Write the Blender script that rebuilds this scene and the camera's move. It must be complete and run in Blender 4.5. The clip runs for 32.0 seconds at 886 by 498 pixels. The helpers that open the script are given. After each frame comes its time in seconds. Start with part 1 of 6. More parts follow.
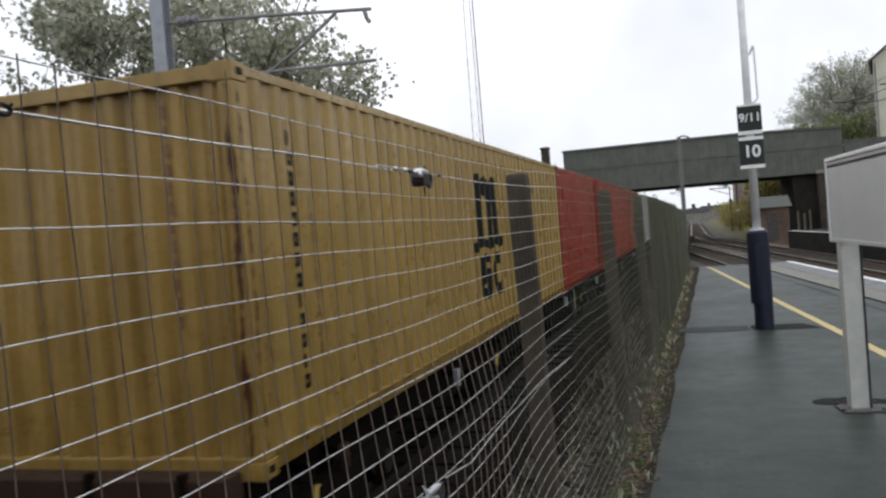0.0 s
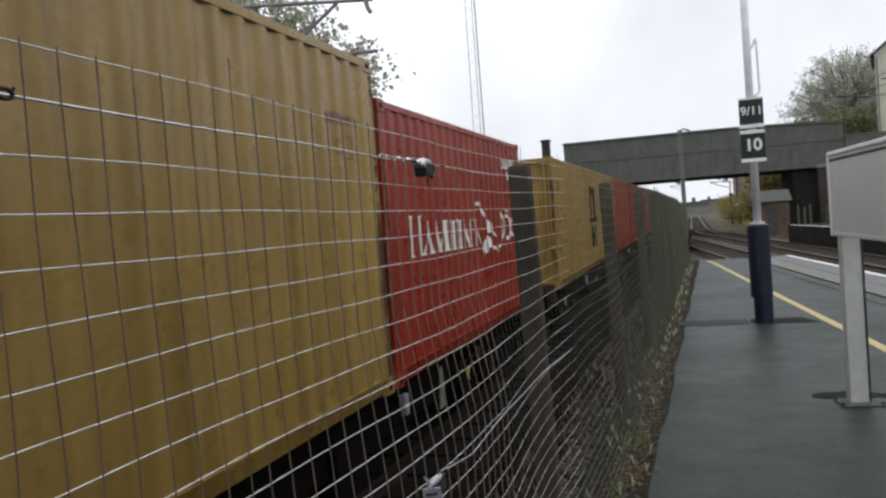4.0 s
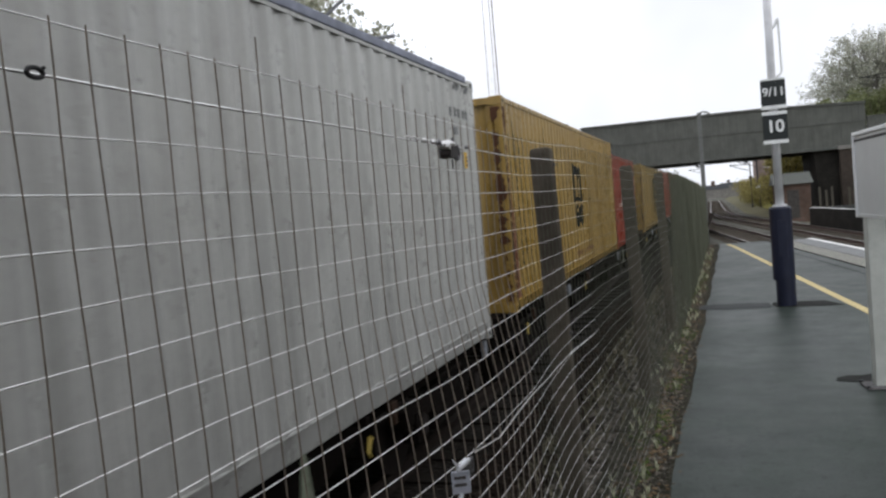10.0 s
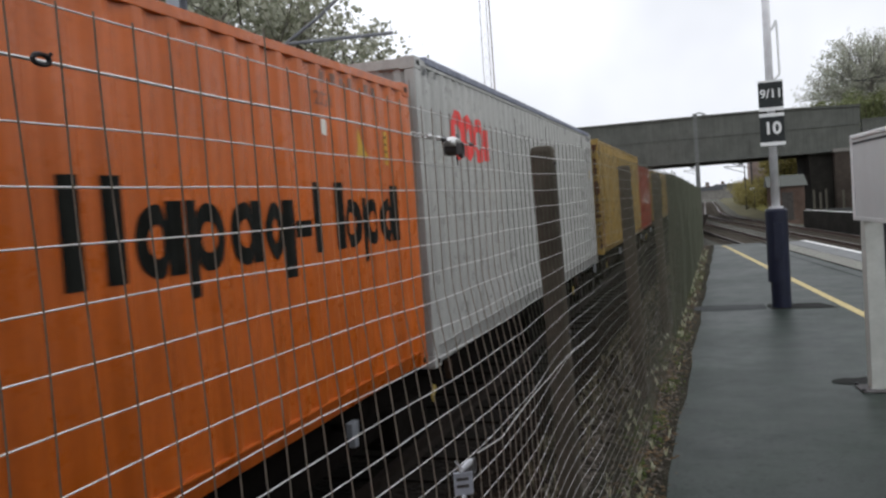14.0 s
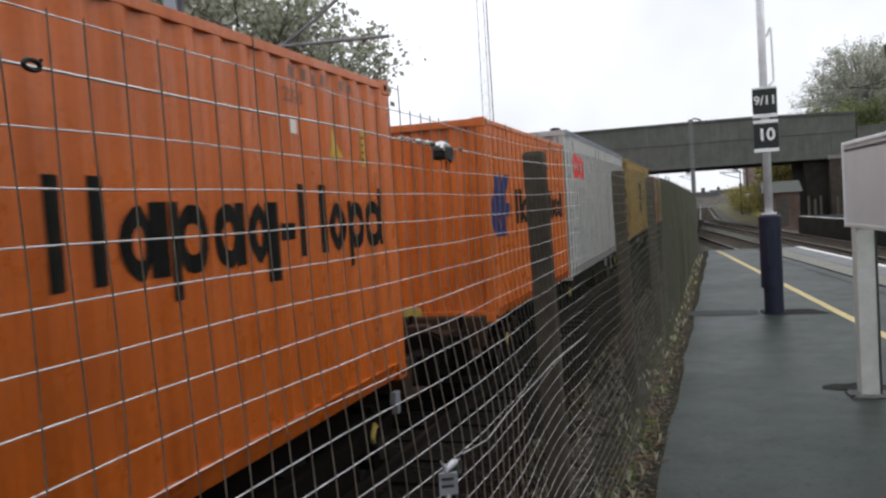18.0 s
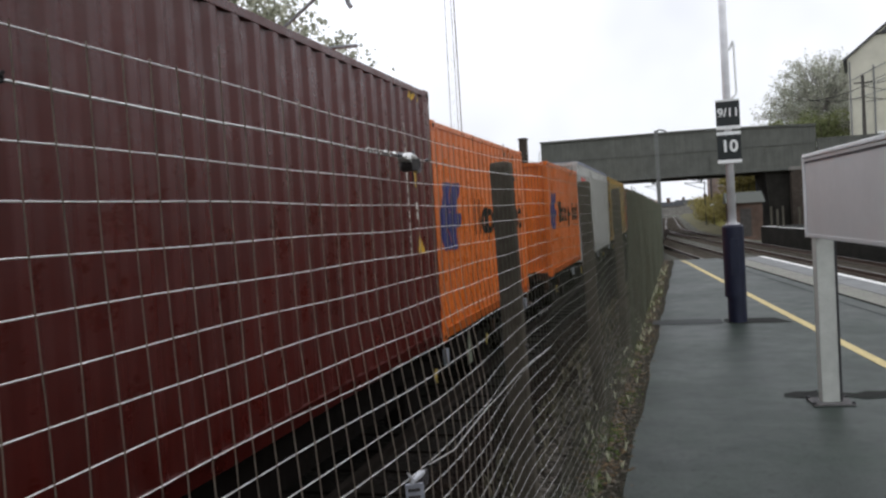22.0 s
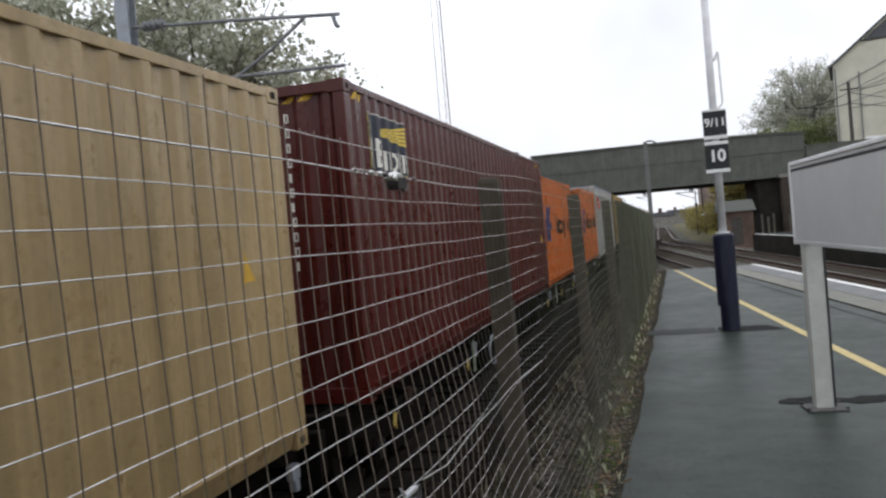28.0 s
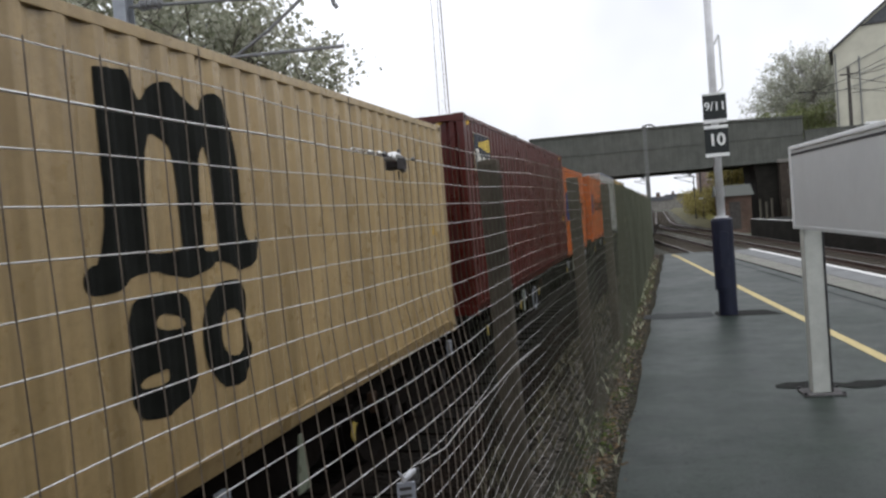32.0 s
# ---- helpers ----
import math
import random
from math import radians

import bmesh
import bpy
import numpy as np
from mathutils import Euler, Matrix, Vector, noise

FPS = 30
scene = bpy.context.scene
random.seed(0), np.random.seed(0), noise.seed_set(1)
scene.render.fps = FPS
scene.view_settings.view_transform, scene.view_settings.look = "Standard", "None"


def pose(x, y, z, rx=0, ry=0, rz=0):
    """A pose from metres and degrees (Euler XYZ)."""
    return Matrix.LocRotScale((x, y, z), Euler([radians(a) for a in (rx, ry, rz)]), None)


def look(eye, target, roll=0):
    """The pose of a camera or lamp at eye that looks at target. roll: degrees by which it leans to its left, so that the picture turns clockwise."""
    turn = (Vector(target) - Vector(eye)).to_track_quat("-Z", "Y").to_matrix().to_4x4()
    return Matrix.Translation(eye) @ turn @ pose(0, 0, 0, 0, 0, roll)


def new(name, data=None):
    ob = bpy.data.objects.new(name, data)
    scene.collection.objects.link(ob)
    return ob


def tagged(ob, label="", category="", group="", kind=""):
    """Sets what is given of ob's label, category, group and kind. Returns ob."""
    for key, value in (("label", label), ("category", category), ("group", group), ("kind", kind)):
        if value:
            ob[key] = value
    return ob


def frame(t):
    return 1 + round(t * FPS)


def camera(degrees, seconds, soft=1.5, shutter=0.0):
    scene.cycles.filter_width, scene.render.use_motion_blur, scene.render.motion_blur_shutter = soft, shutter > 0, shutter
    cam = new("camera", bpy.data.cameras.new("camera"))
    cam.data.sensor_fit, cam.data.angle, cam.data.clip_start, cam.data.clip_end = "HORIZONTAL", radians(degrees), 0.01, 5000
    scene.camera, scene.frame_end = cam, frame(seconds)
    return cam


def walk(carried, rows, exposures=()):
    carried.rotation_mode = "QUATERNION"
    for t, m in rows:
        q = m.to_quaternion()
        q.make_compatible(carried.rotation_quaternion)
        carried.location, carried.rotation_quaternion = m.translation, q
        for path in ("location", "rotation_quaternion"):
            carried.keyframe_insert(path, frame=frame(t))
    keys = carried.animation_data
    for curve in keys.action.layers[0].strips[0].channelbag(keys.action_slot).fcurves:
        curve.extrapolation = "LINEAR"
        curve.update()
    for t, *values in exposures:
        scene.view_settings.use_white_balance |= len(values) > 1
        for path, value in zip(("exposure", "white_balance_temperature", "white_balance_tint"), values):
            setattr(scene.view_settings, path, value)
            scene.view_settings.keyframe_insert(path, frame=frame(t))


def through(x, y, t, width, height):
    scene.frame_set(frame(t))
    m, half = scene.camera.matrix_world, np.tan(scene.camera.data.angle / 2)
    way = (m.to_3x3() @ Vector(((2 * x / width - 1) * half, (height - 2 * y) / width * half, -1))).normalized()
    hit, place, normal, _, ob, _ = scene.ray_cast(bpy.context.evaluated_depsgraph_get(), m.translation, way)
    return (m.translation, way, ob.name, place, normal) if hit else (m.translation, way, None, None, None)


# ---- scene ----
from mathutils import geometry

# The world: y runs along the goods line, x to the right, z = 0 is the platform's surface.
cam = camera(56.2, 32.0, soft=2.45, shutter=0.5)
PATH = [
    (0, (0.034, -0.0069, 1.5064), (-1.4109, 4.7786, 1.402), -4.58),
    (0.5, (0.0303, -0.0111, 1.5068), (-1.4268, 4.7705, 1.3936), -4.52),
    (1, (0.0304, -0.0158, 1.5053), (-1.442, 4.7602, 1.3577), -4.68),
    (1.5, (0.0289, -0.0065, 1.5063), (-1.4223, 4.7761, 1.3596), -4.26),
    (2, (0.0286, -0.0008, 1.5066), (-1.428, 4.7798, 1.3493), -4.23),
    (2.5, (0.0243, 0.0053, 1.5055), (-1.4026, 4.7943, 1.335), -4.23),
    (3, (0.0232, 0.0062, 1.5057), (-1.3767, 4.8038, 1.3506), -3.97),
    (3.5, (0.0247, -0.0005, 1.5042), (-1.4195, 4.784, 1.3532), -4.13),
    (5.5, (0.0256, -0.001, 1.5034), (-1.4086, 4.785, 1.311), -4.56),
    (6, (0.0178, 0.0067, 1.4999), (-1.4343, 4.7844, 1.2463), -4.54),
    (6.5, (0.0135, 0.0126, 1.5021), (-1.3885, 4.8058, 1.2588), -4.56),
    (7, (0.0127, 0.0208, 1.5011), (-1.3764, 4.8178, 1.2574), -4.10),
    (7.5, (0.0107, 0.0197, 1.4975), (-1.4161, 4.8044, 1.2312), -4.45),
    (8, (0.0057, 0.0193, 1.4987), (-1.4584, 4.7936, 1.2495), -4.21),
    (8.5, (0.0041, 0.0192, 1.4966), (-1.4923, 4.7837, 1.25), -4.20),
    (9, (0.0051, 0.0159, 1.4956), (-1.5029, 4.7763, 1.2411), -4.33),
    (9.5, (0.0051, 0.0095, 1.4987), (-1.5068, 4.7704, 1.2788), -4.43),
    (10, (0.0039, 0.0078, 1.4974), (-1.549, 4.755, 1.2697), -4.75),
    (10.5, (-0.0006, 0.0077, 1.4973), (-1.5831, 4.744, 1.2455), -4.95),
    (11, (0.0007, 0.0062, 1.4963), (-1.5821, 4.7417, 1.2332), -4.87),
    (11.5, (-0.0004, 0.0092, 1.4984), (-1.5778, 4.7471, 1.2441), -4.49),
    (12, (-0.0039, 0.0106, 1.4968), (-1.5628, 4.7552, 1.2534), -4.59),
    (12.5, (-0.0124, 0.0155, 1.4993), (-1.537, 4.7683, 1.2054), -3.85),
    (13, (-0.0214, 0.0211, 1.4975), (-1.5694, 4.769, 1.2501), -3.99),
    (13.5, (-0.0178, 0.0196, 1.4971), (-1.5351, 4.7781, 1.2634), -4.20),
    (14, (-0.0227, 0.0224, 1.498), (-1.5424, 4.7797, 1.2555), -4.06),
    (14.5, (-0.0257, 0.0209, 1.4984), (-1.5316, 4.784, 1.2856), -3.84),
    (16.5, (-0.0096, 0.009, 1.4961), (-1.5313, 4.7665, 1.27), -4.40),
    (17, (-0.0082, 0.0069, 1.4986), (-1.524, 4.7661, 1.2696), -4.12),
    (17.5, (-0.0015, 0.0029, 1.4987), (-1.4962, 4.7699, 1.2963), -3.84),
    (18, (0.0003, 0.005, 1.4979), (-1.4943, 4.7711, 1.2727), -3.57),
    (18.5, (-0.0023, 0.0056, 1.4977), (-1.477, 4.7781, 1.2771), -3.65),
    (19, (-0.0001, 0.0021, 1.4989), (-1.4318, 4.7883, 1.2913), -3.69),
    (19.5, (-0.0017, 0.002, 1.4979), (-1.4352, 4.7876, 1.2891), -3.77),
    (20, (-0.0003, 0.0, 1.4999), (-1.4076, 4.7937, 1.2992), -3.84),
    (20.5, (0.0033, 0.0053, 1.4993), (-1.3715, 4.8083, 1.2973), -3.91),
    (21, (0.003, 0.0022, 1.5022), (-1.3238, 4.8188, 1.3037), -3.43),
    (21.5, (0.0017, 0.001, 1.5003), (-1.3462, 4.8123, 1.3149), -3.62),
    (22, (0.0051, -0.0005, 1.5013), (-1.3034, 4.8218, 1.3209), -3.45),
    (22.5, (0.0095, -0.0034, 1.5037), (-1.2886, 4.8223, 1.3385), -3.69),
    (23, (0.0134, -0.0067, 1.5021), (-1.2945, 4.8173, 1.3656), -4.19),
    (23.5, (0.0155, -0.0153, 1.5038), (-1.3148, 4.8034, 1.4019), -4.49),
    (24, (0.015, -0.0182, 1.504), (-1.3377, 4.7939, 1.3872), -4.50),
    (24.5, (0.0152, -0.0139, 1.5025), (-1.3191, 4.8028, 1.3637), -4.46),
    (25, (0.016, -0.0154, 1.5057), (-1.2998, 4.8067, 1.3782), -4.23),
    (25.5, (0.0192, -0.0206, 1.5047), (-1.3254, 4.7938, 1.3885), -4.95),
    (26, (0.0233, -0.0247, 1.5079), (-1.3191, 4.7912, 1.4324), -4.99),
    (26.5, (0.0256, -0.0239, 1.5055), (-1.2762, 4.8028, 1.4159), -5.10),
    (28.5, (0.0239, -0.0169, 1.5031), (-1.2323, 4.8219, 1.4145), -4.86),
    (29, (0.0242, -0.0134, 1.5046), (-1.2162, 4.8293, 1.4056), -4.78),
    (29.5, (0.0265, -0.0156, 1.5042), (-1.2034, 4.8301, 1.4222), -4.57),
    (30, (0.0258, -0.0164, 1.5037), (-1.2122, 4.8272, 1.4235), -4.58),
    (30.5, (0.0217, -0.0171, 1.5056), (-1.2281, 4.8234, 1.4204), -4.85),
    (31, (0.0206, -0.019, 1.5052), (-1.2384, 4.8187, 1.4019), -4.58),
    (31.5, (0.0157, -0.007, 1.5056), (-1.2368, 4.8318, 1.3752), -4.31),
    (32, (0.0141, 0.0004, 1.4998), (-1.244, 4.8357, 1.3079), -4.55),
]
walk(cam, [(t, look(eye, target, roll)) for t, eye, target, roll in PATH], exposures=[(0, 0.09), (3, 0.06), (6, -0.08), (7, 0.03), (8, 0.17), (10, 0.14), (13, 0.03), (17, 0.11), (20, 0.09), (23, 0.14), (26, 0.21), (29, 0.12), (32, 0.12)])

# ---- light: a bright overcast sky ----
world = bpy.data.worlds.new("overcast_sky")
scene.world = world
world.use_nodes = True
wn, wl = world.node_tree.nodes, world.node_tree.links
wn.clear()
sky = wn.new("ShaderNodeTexSky")
sky.sky_type, sky.sun_disc = "NISHITA", False
sky.sun_elevation, sky.sun_rotation = radians(48), radians(101)
sky.air_density, sky.dust_density = 1.0, 3.0
grey = wn.new("ShaderNodeHueSaturation")
grey.inputs["Saturation"].default_value = 0.12
cloud = wn.new("ShaderNodeMix")
cloud.data_type = "RGBA"
cloud.inputs[0].default_value = 0.8
cloud.inputs[7].default_value = (12.1, 12.5, 13.5, 1)
puff = wn.new("ShaderNodeTexNoise")
puff.inputs["Scale"].default_value, puff.inputs["Detail"].default_value = 2.2, 4.0
puff_ramp = wn.new("ShaderNodeMapRange")
puff_ramp.inputs[1].default_value, puff_ramp.inputs[2].default_value = 0.3, 0.7
puff_ramp.inputs[3].default_value, puff_ramp.inputs[4].default_value = 0.70, 1.16
puff_mul = wn.new("ShaderNodeMix")
puff_mul.data_type, puff_mul.blend_type = "RGBA", "MULTIPLY"
puff_mul.inputs[0].default_value = 1.0
back = wn.new("ShaderNodeBackground")
back.inputs["Strength"].default_value = 0.107
sky_out = wn.new("ShaderNodeOutputWorld")
wl.new(sky.outputs[0], grey.inputs["Color"])
wl.new(grey.outputs[0], cloud.inputs[6])
wl.new(cloud.outputs[2], puff_mul.inputs[6])
wl.new(puff.outputs["Fac"], puff_ramp.inputs[0])
wl.new(puff_ramp.outputs[0], puff_mul.inputs[7])
wl.new(puff_mul.outputs[2], back.inputs["Color"])
wl.new(back.outputs[0], sky_out.inputs["Surface"])

sun = new("sun", bpy.data.lights.new("sun", "SUN"))
sun.data.energy, sun.data.angle, sun.data.color = 0.5, radians(95), (1.0, 0.985, 0.96)
sun.matrix_world = look((40, -8, 45), (0, 0, 0))

# ---- small tools ----


def part(name, bm, material, parent=None, label="", smooth=False):
    """Links a bmesh as one mesh object, under a thing or a part."""
    data = bpy.data.meshes.new(name)
    bm.to_mesh(data)
    bm.free()
    data.materials.append(material)
    if smooth:
        for p in data.polygons:
            p.use_smooth = True
    ob = new(name, data)
    if parent:
        ob.parent = parent
    if label:
        tagged(ob, label)
    return ob


def mesh_part(name, verts, faces, material, parent=None, label=""):
    data = bpy.data.meshes.new(name)
    data.from_pydata([tuple(map(float, v)) for v in verts], [], faces)
    data.materials.append(material)
    ob = new(name, data)
    if parent:
        ob.parent = parent
    if label:
        tagged(ob, label)
    return ob


def islands(bm):
    """The loose pieces of a bmesh, each as a bmesh of its own."""
    left, out = set(bm.faces), []
    while left:
        todo, found = [left.pop()], []
        while todo:
            f = todo.pop()
            found.append(f)
            for g in {h for v in f.verts for h in v.link_faces} & left:
                left.discard(g)
                todo.append(g)
        piece, made = bmesh.new(), {}
        for f in found:
            for v in f.verts:
                if v not in made:
                    made[v] = piece.verts.new(v.co)
            piece.faces.new([made[v] for v in f.verts])
        out.append((min(v.co.x + v.co.y for v in piece.verts), piece))
    bm.free()
    return [piece for _, piece in sorted(out, key=lambda o: o[0])]


def thing(name, m, label, category, group="", kind=""):
    ob = new(name)
    ob.empty_display_size = 0.2
    ob.matrix_world = m
    return tagged(ob, label, category, group, kind)


def box(bm, x0, x1, y0, y1, z0, z1):
    v = [bm.verts.new(p) for p in ((x0, y0, z0), (x1, y0, z0), (x1, y1, z0), (x0, y1, z0), (x0, y0, z1), (x1, y0, z1), (x1, y1, z1), (x0, y1, z1))]
    for f in ((3, 2, 1, 0), (4, 5, 6, 7), (0, 1, 5, 4), (1, 2, 6, 5), (2, 3, 7, 6), (3, 0, 4, 7)):
        bm.faces.new([v[i] for i in f])
    return v


def boxed(*sizes, bevel=0.0):
    bm = bmesh.new()
    for s in sizes:
        box(bm, *s)
    if bevel:
        bmesh.ops.bevel(bm, geom=bm.edges[:], offset=bevel, segments=2, profile=0.6, affect="EDGES", clamp_overlap=True)
    return bm


def tube(bm, points, radius, sides=8, caps=True):
    """A round bar along points; radius may be a list, one for each point."""
    pts = [Vector(p) for p in points]
    radii = radius if isinstance(radius, (list, tuple)) else [radius] * len(pts)
    rings = []
    side = None
    for i, p in enumerate(pts):
        way = (pts[min(i + 1, len(pts) - 1)] - pts[max(i - 1, 0)]).normalized()
        if side is None:
            side = way.orthogonal().normalized()
        side = (side - way * side.dot(way)).normalized()
        up = way.cross(side)
        rings.append([bm.verts.new(p + (side * math.cos(a) + up * math.sin(a)) * radii[i]) for a in (2 * math.pi * k / sides for k in range(sides))])
    for a, b in zip(rings, rings[1:]):
        for k in range(sides):
            bm.faces.new((a[k], a[(k + 1) % sides], b[(k + 1) % sides], b[k]))
    if caps:
        bm.faces.new(rings[0][::-1])
        bm.faces.new(rings[-1])


def disc(bm, centre, axis, radius, width, sides=24):
    c, a = Vector(centre), Vector(axis).normalized()
    tube(bm, [c - a * width / 2, c + a * width / 2], radius, sides)


# ---- materials ----


def material(name):
    m = bpy.data.materials.new(name)
    m.use_nodes = True
    n, l = m.node_tree.nodes, m.node_tree.links
    return m, n, l, n["Principled BSDF"]


def coords(n, l, scale=(1, 1, 1)):
    tc = n.new("ShaderNodeTexCoord")
    mp = n.new("ShaderNodeMapping")
    mp.inputs["Scale"].default_value = scale
    l.new(tc.outputs["Object"], mp.inputs["Vector"])
    return mp.outputs[0]


def noise_tex(n, l, vec, scale, detail=5.0, rough=0.55):
    t = n.new("ShaderNodeTexNoise")
    t.inputs["Scale"].default_value, t.inputs["Detail"].default_value, t.inputs["Roughness"].default_value = scale, detail, rough
    l.new(vec, t.inputs["Vector"])
    return t.outputs["Fac"]


def ramp(n, l, fac, lo, hi, a=0.0, b=1.0):
    r = n.new("ShaderNodeMapRange")
    for i, v in enumerate((lo, hi, a, b)):
        r.inputs[i + 1].default_value = v
    l.new(fac, r.inputs[0])
    return r.outputs[0]


def mixed(n, l, fac, a, b, blend="MIX"):
    """a and b: colours or sockets; fac: a number or a socket."""
    m = n.new("ShaderNodeMix")
    m.data_type, m.blend_type = "RGBA", blend
    for sock, v in ((m.inputs[0], fac), (m.inputs[6], a), (m.inputs[7], b)):
        if hasattr(v, "links"):
            l.new(v, sock)
        else:
            sock.default_value = (*v, 1) if isinstance(v, (tuple, list)) else v
    return m.outputs[2]


def bumped(n, l, bsdf, height, strength, distance):
    b = n.new("ShaderNodeBump")
    b.inputs["Strength"].default_value, b.inputs["Distance"].default_value = strength, distance
    l.new(height, b.inputs["Height"])
    l.new(b.outputs[0], bsdf.inputs["Normal"])


def paint(name, colour, rust=(0.13, 0.05, 0.02), wear=0.5, rough=0.34, fade=1.25, gloss=0.37):
    """Old painted steel: faded blotches, dirt running down, rust spots."""
    m, n, l, p = material(name)
    v = coords(n, l)
    streak = coords(n, l, (9, 9, 0.35))
    dust = min(0.012, 0.05 * max(colour))
    faded = mixed(n, l, ramp(n, l, noise_tex(n, l, v, 1.3), 0.35, 0.7, 0, 0.8), colour, tuple(min(1, c * fade + dust) for c in colour))
    dirty = mixed(n, l, ramp(n, l, noise_tex(n, l, streak, 1.0, 4), 0.45, 0.75, 0, 0.7 * wear), faded, tuple(c * 0.42 for c in colour))
    cloudy = noise_tex(n, l, coords(n, l, (2.2, 2.2, 0.9)), 1.0, 6, 0.65)
    dirty = mixed(n, l, ramp(n, l, cloudy, 0.42, 0.66, 0, 0.35), dirty, tuple(c * 0.72 + dust for c in colour))
    chalk = noise_tex(n, l, coords(n, l, (0.8, 0.8, 1.6)), 1.1, 7, 0.7)
    dirty = mixed(n, l, ramp(n, l, chalk, 0.50, 0.72, 0, 0.30 * wear), dirty, tuple(min(1, c * 1.25 + 2.5 * dust) for c in colour))
    grime = noise_tex(n, l, coords(n, l, (1.6, 1.6, 0.5)), 0.9, 8, 0.75)
    dirty = mixed(n, l, ramp(n, l, grime, 0.52, 0.70, 0, 0.45 * wear), dirty, tuple(c * 0.5 + 0.3 * d for c, d in zip(colour, rust)))
    fine = mixed(n, l, ramp(n, l, noise_tex(n, l, v, 22, 6, 0.7), 0.46, 0.72, 0, 0.5 * wear), dirty, tuple(c * 0.55 + dust for c in colour))
    spots = noise_tex(n, l, v, 4.5, 8, 0.72)
    rusty = mixed(n, l, ramp(n, l, spots, 0.70 - 0.05 * wear, 0.76, 0, 0.85), fine, rust)
    l.new(rusty, p.inputs["Base Color"])
    l.new(ramp(n, l, spots, 0.4, 0.75, rough - 0.08, rough + 0.25), p.inputs["Roughness"])
    p.inputs["Specular IOR Level"].default_value = gloss
    bumped(n, l, p, noise_tex(n, l, v, 30, 4), 0.12, 0.004)
    return m


def plain(name, colour, rough=0.6, metal=0.0, vary=0.25, scale=8.0, bump=0.1, size=0.004, gloss=0.3):
    m, n, l, p = material(name)
    v = coords(n, l)
    c = mixed(n, l, ramp(n, l, noise_tex(n, l, v, scale), 0.3, 0.7), tuple(x * (1 - vary) for x in colour), tuple(min(1, x * (1 + vary)) for x in colour))
    c = mixed(n, l, ramp(n, l, noise_tex(n, l, v, scale * 7, 6, 0.7), 0.35, 0.75, 0, 0.5), c, tuple(x * (1 - 1.4 * vary) for x in colour))
    l.new(c, p.inputs["Base Color"])
    p.inputs["Roughness"].default_value, p.inputs["Metallic"].default_value = rough, metal
    p.inputs["Specular IOR Level"].default_value = gloss
    bumped(n, l, p, noise_tex(n, l, v, scale * 5, 5, 0.65), bump, size)
    return m


def brick_mat(name, a, b, mortar, scale=1.0):
    m, n, l, p = material(name)
    tc = n.new("ShaderNodeTexCoord")
    sep, com = n.new("ShaderNodeSeparateXYZ"), n.new("ShaderNodeCombineXYZ")
    add = n.new("ShaderNodeMath")
    l.new(tc.outputs["Object"], sep.inputs[0])
    l.new(sep.outputs[0], add.inputs[0])
    l.new(sep.outputs[1], add.inputs[1])
    l.new(add.outputs[0], com.inputs[0])
    l.new(sep.outputs[2], com.inputs[1])
    t = n.new("ShaderNodeTexBrick")
    for k, val in (("Scale", scale), ("Brick Width", 0.225), ("Row Height", 0.075), ("Mortar Size", 0.008)):
        t.inputs[k].default_value = val
    t.inputs["Color1"].default_value, t.inputs["Color2"].default_value, t.inputs["Mortar"].default_value = (*a, 1), (*b, 1), (*mortar, 1)
    l.new(com.outputs[0], t.inputs["Vector"])
    soot = mixed(n, l, ramp(n, l, noise_tex(n, l, coords(n, l), 0.7, 6), 0.35, 0.7, 0, 0.7), t.outputs["Color"], tuple(x * 0.3 for x in a))
    l.new(soot, p.inputs["Base Color"])
    p.inputs["Roughness"].default_value = 0.9
    p.inputs["Specular IOR Level"].default_value = 0.1
    bumped(n, l, p, t.outputs["Fac"], -0.3, 0.01)
    return m


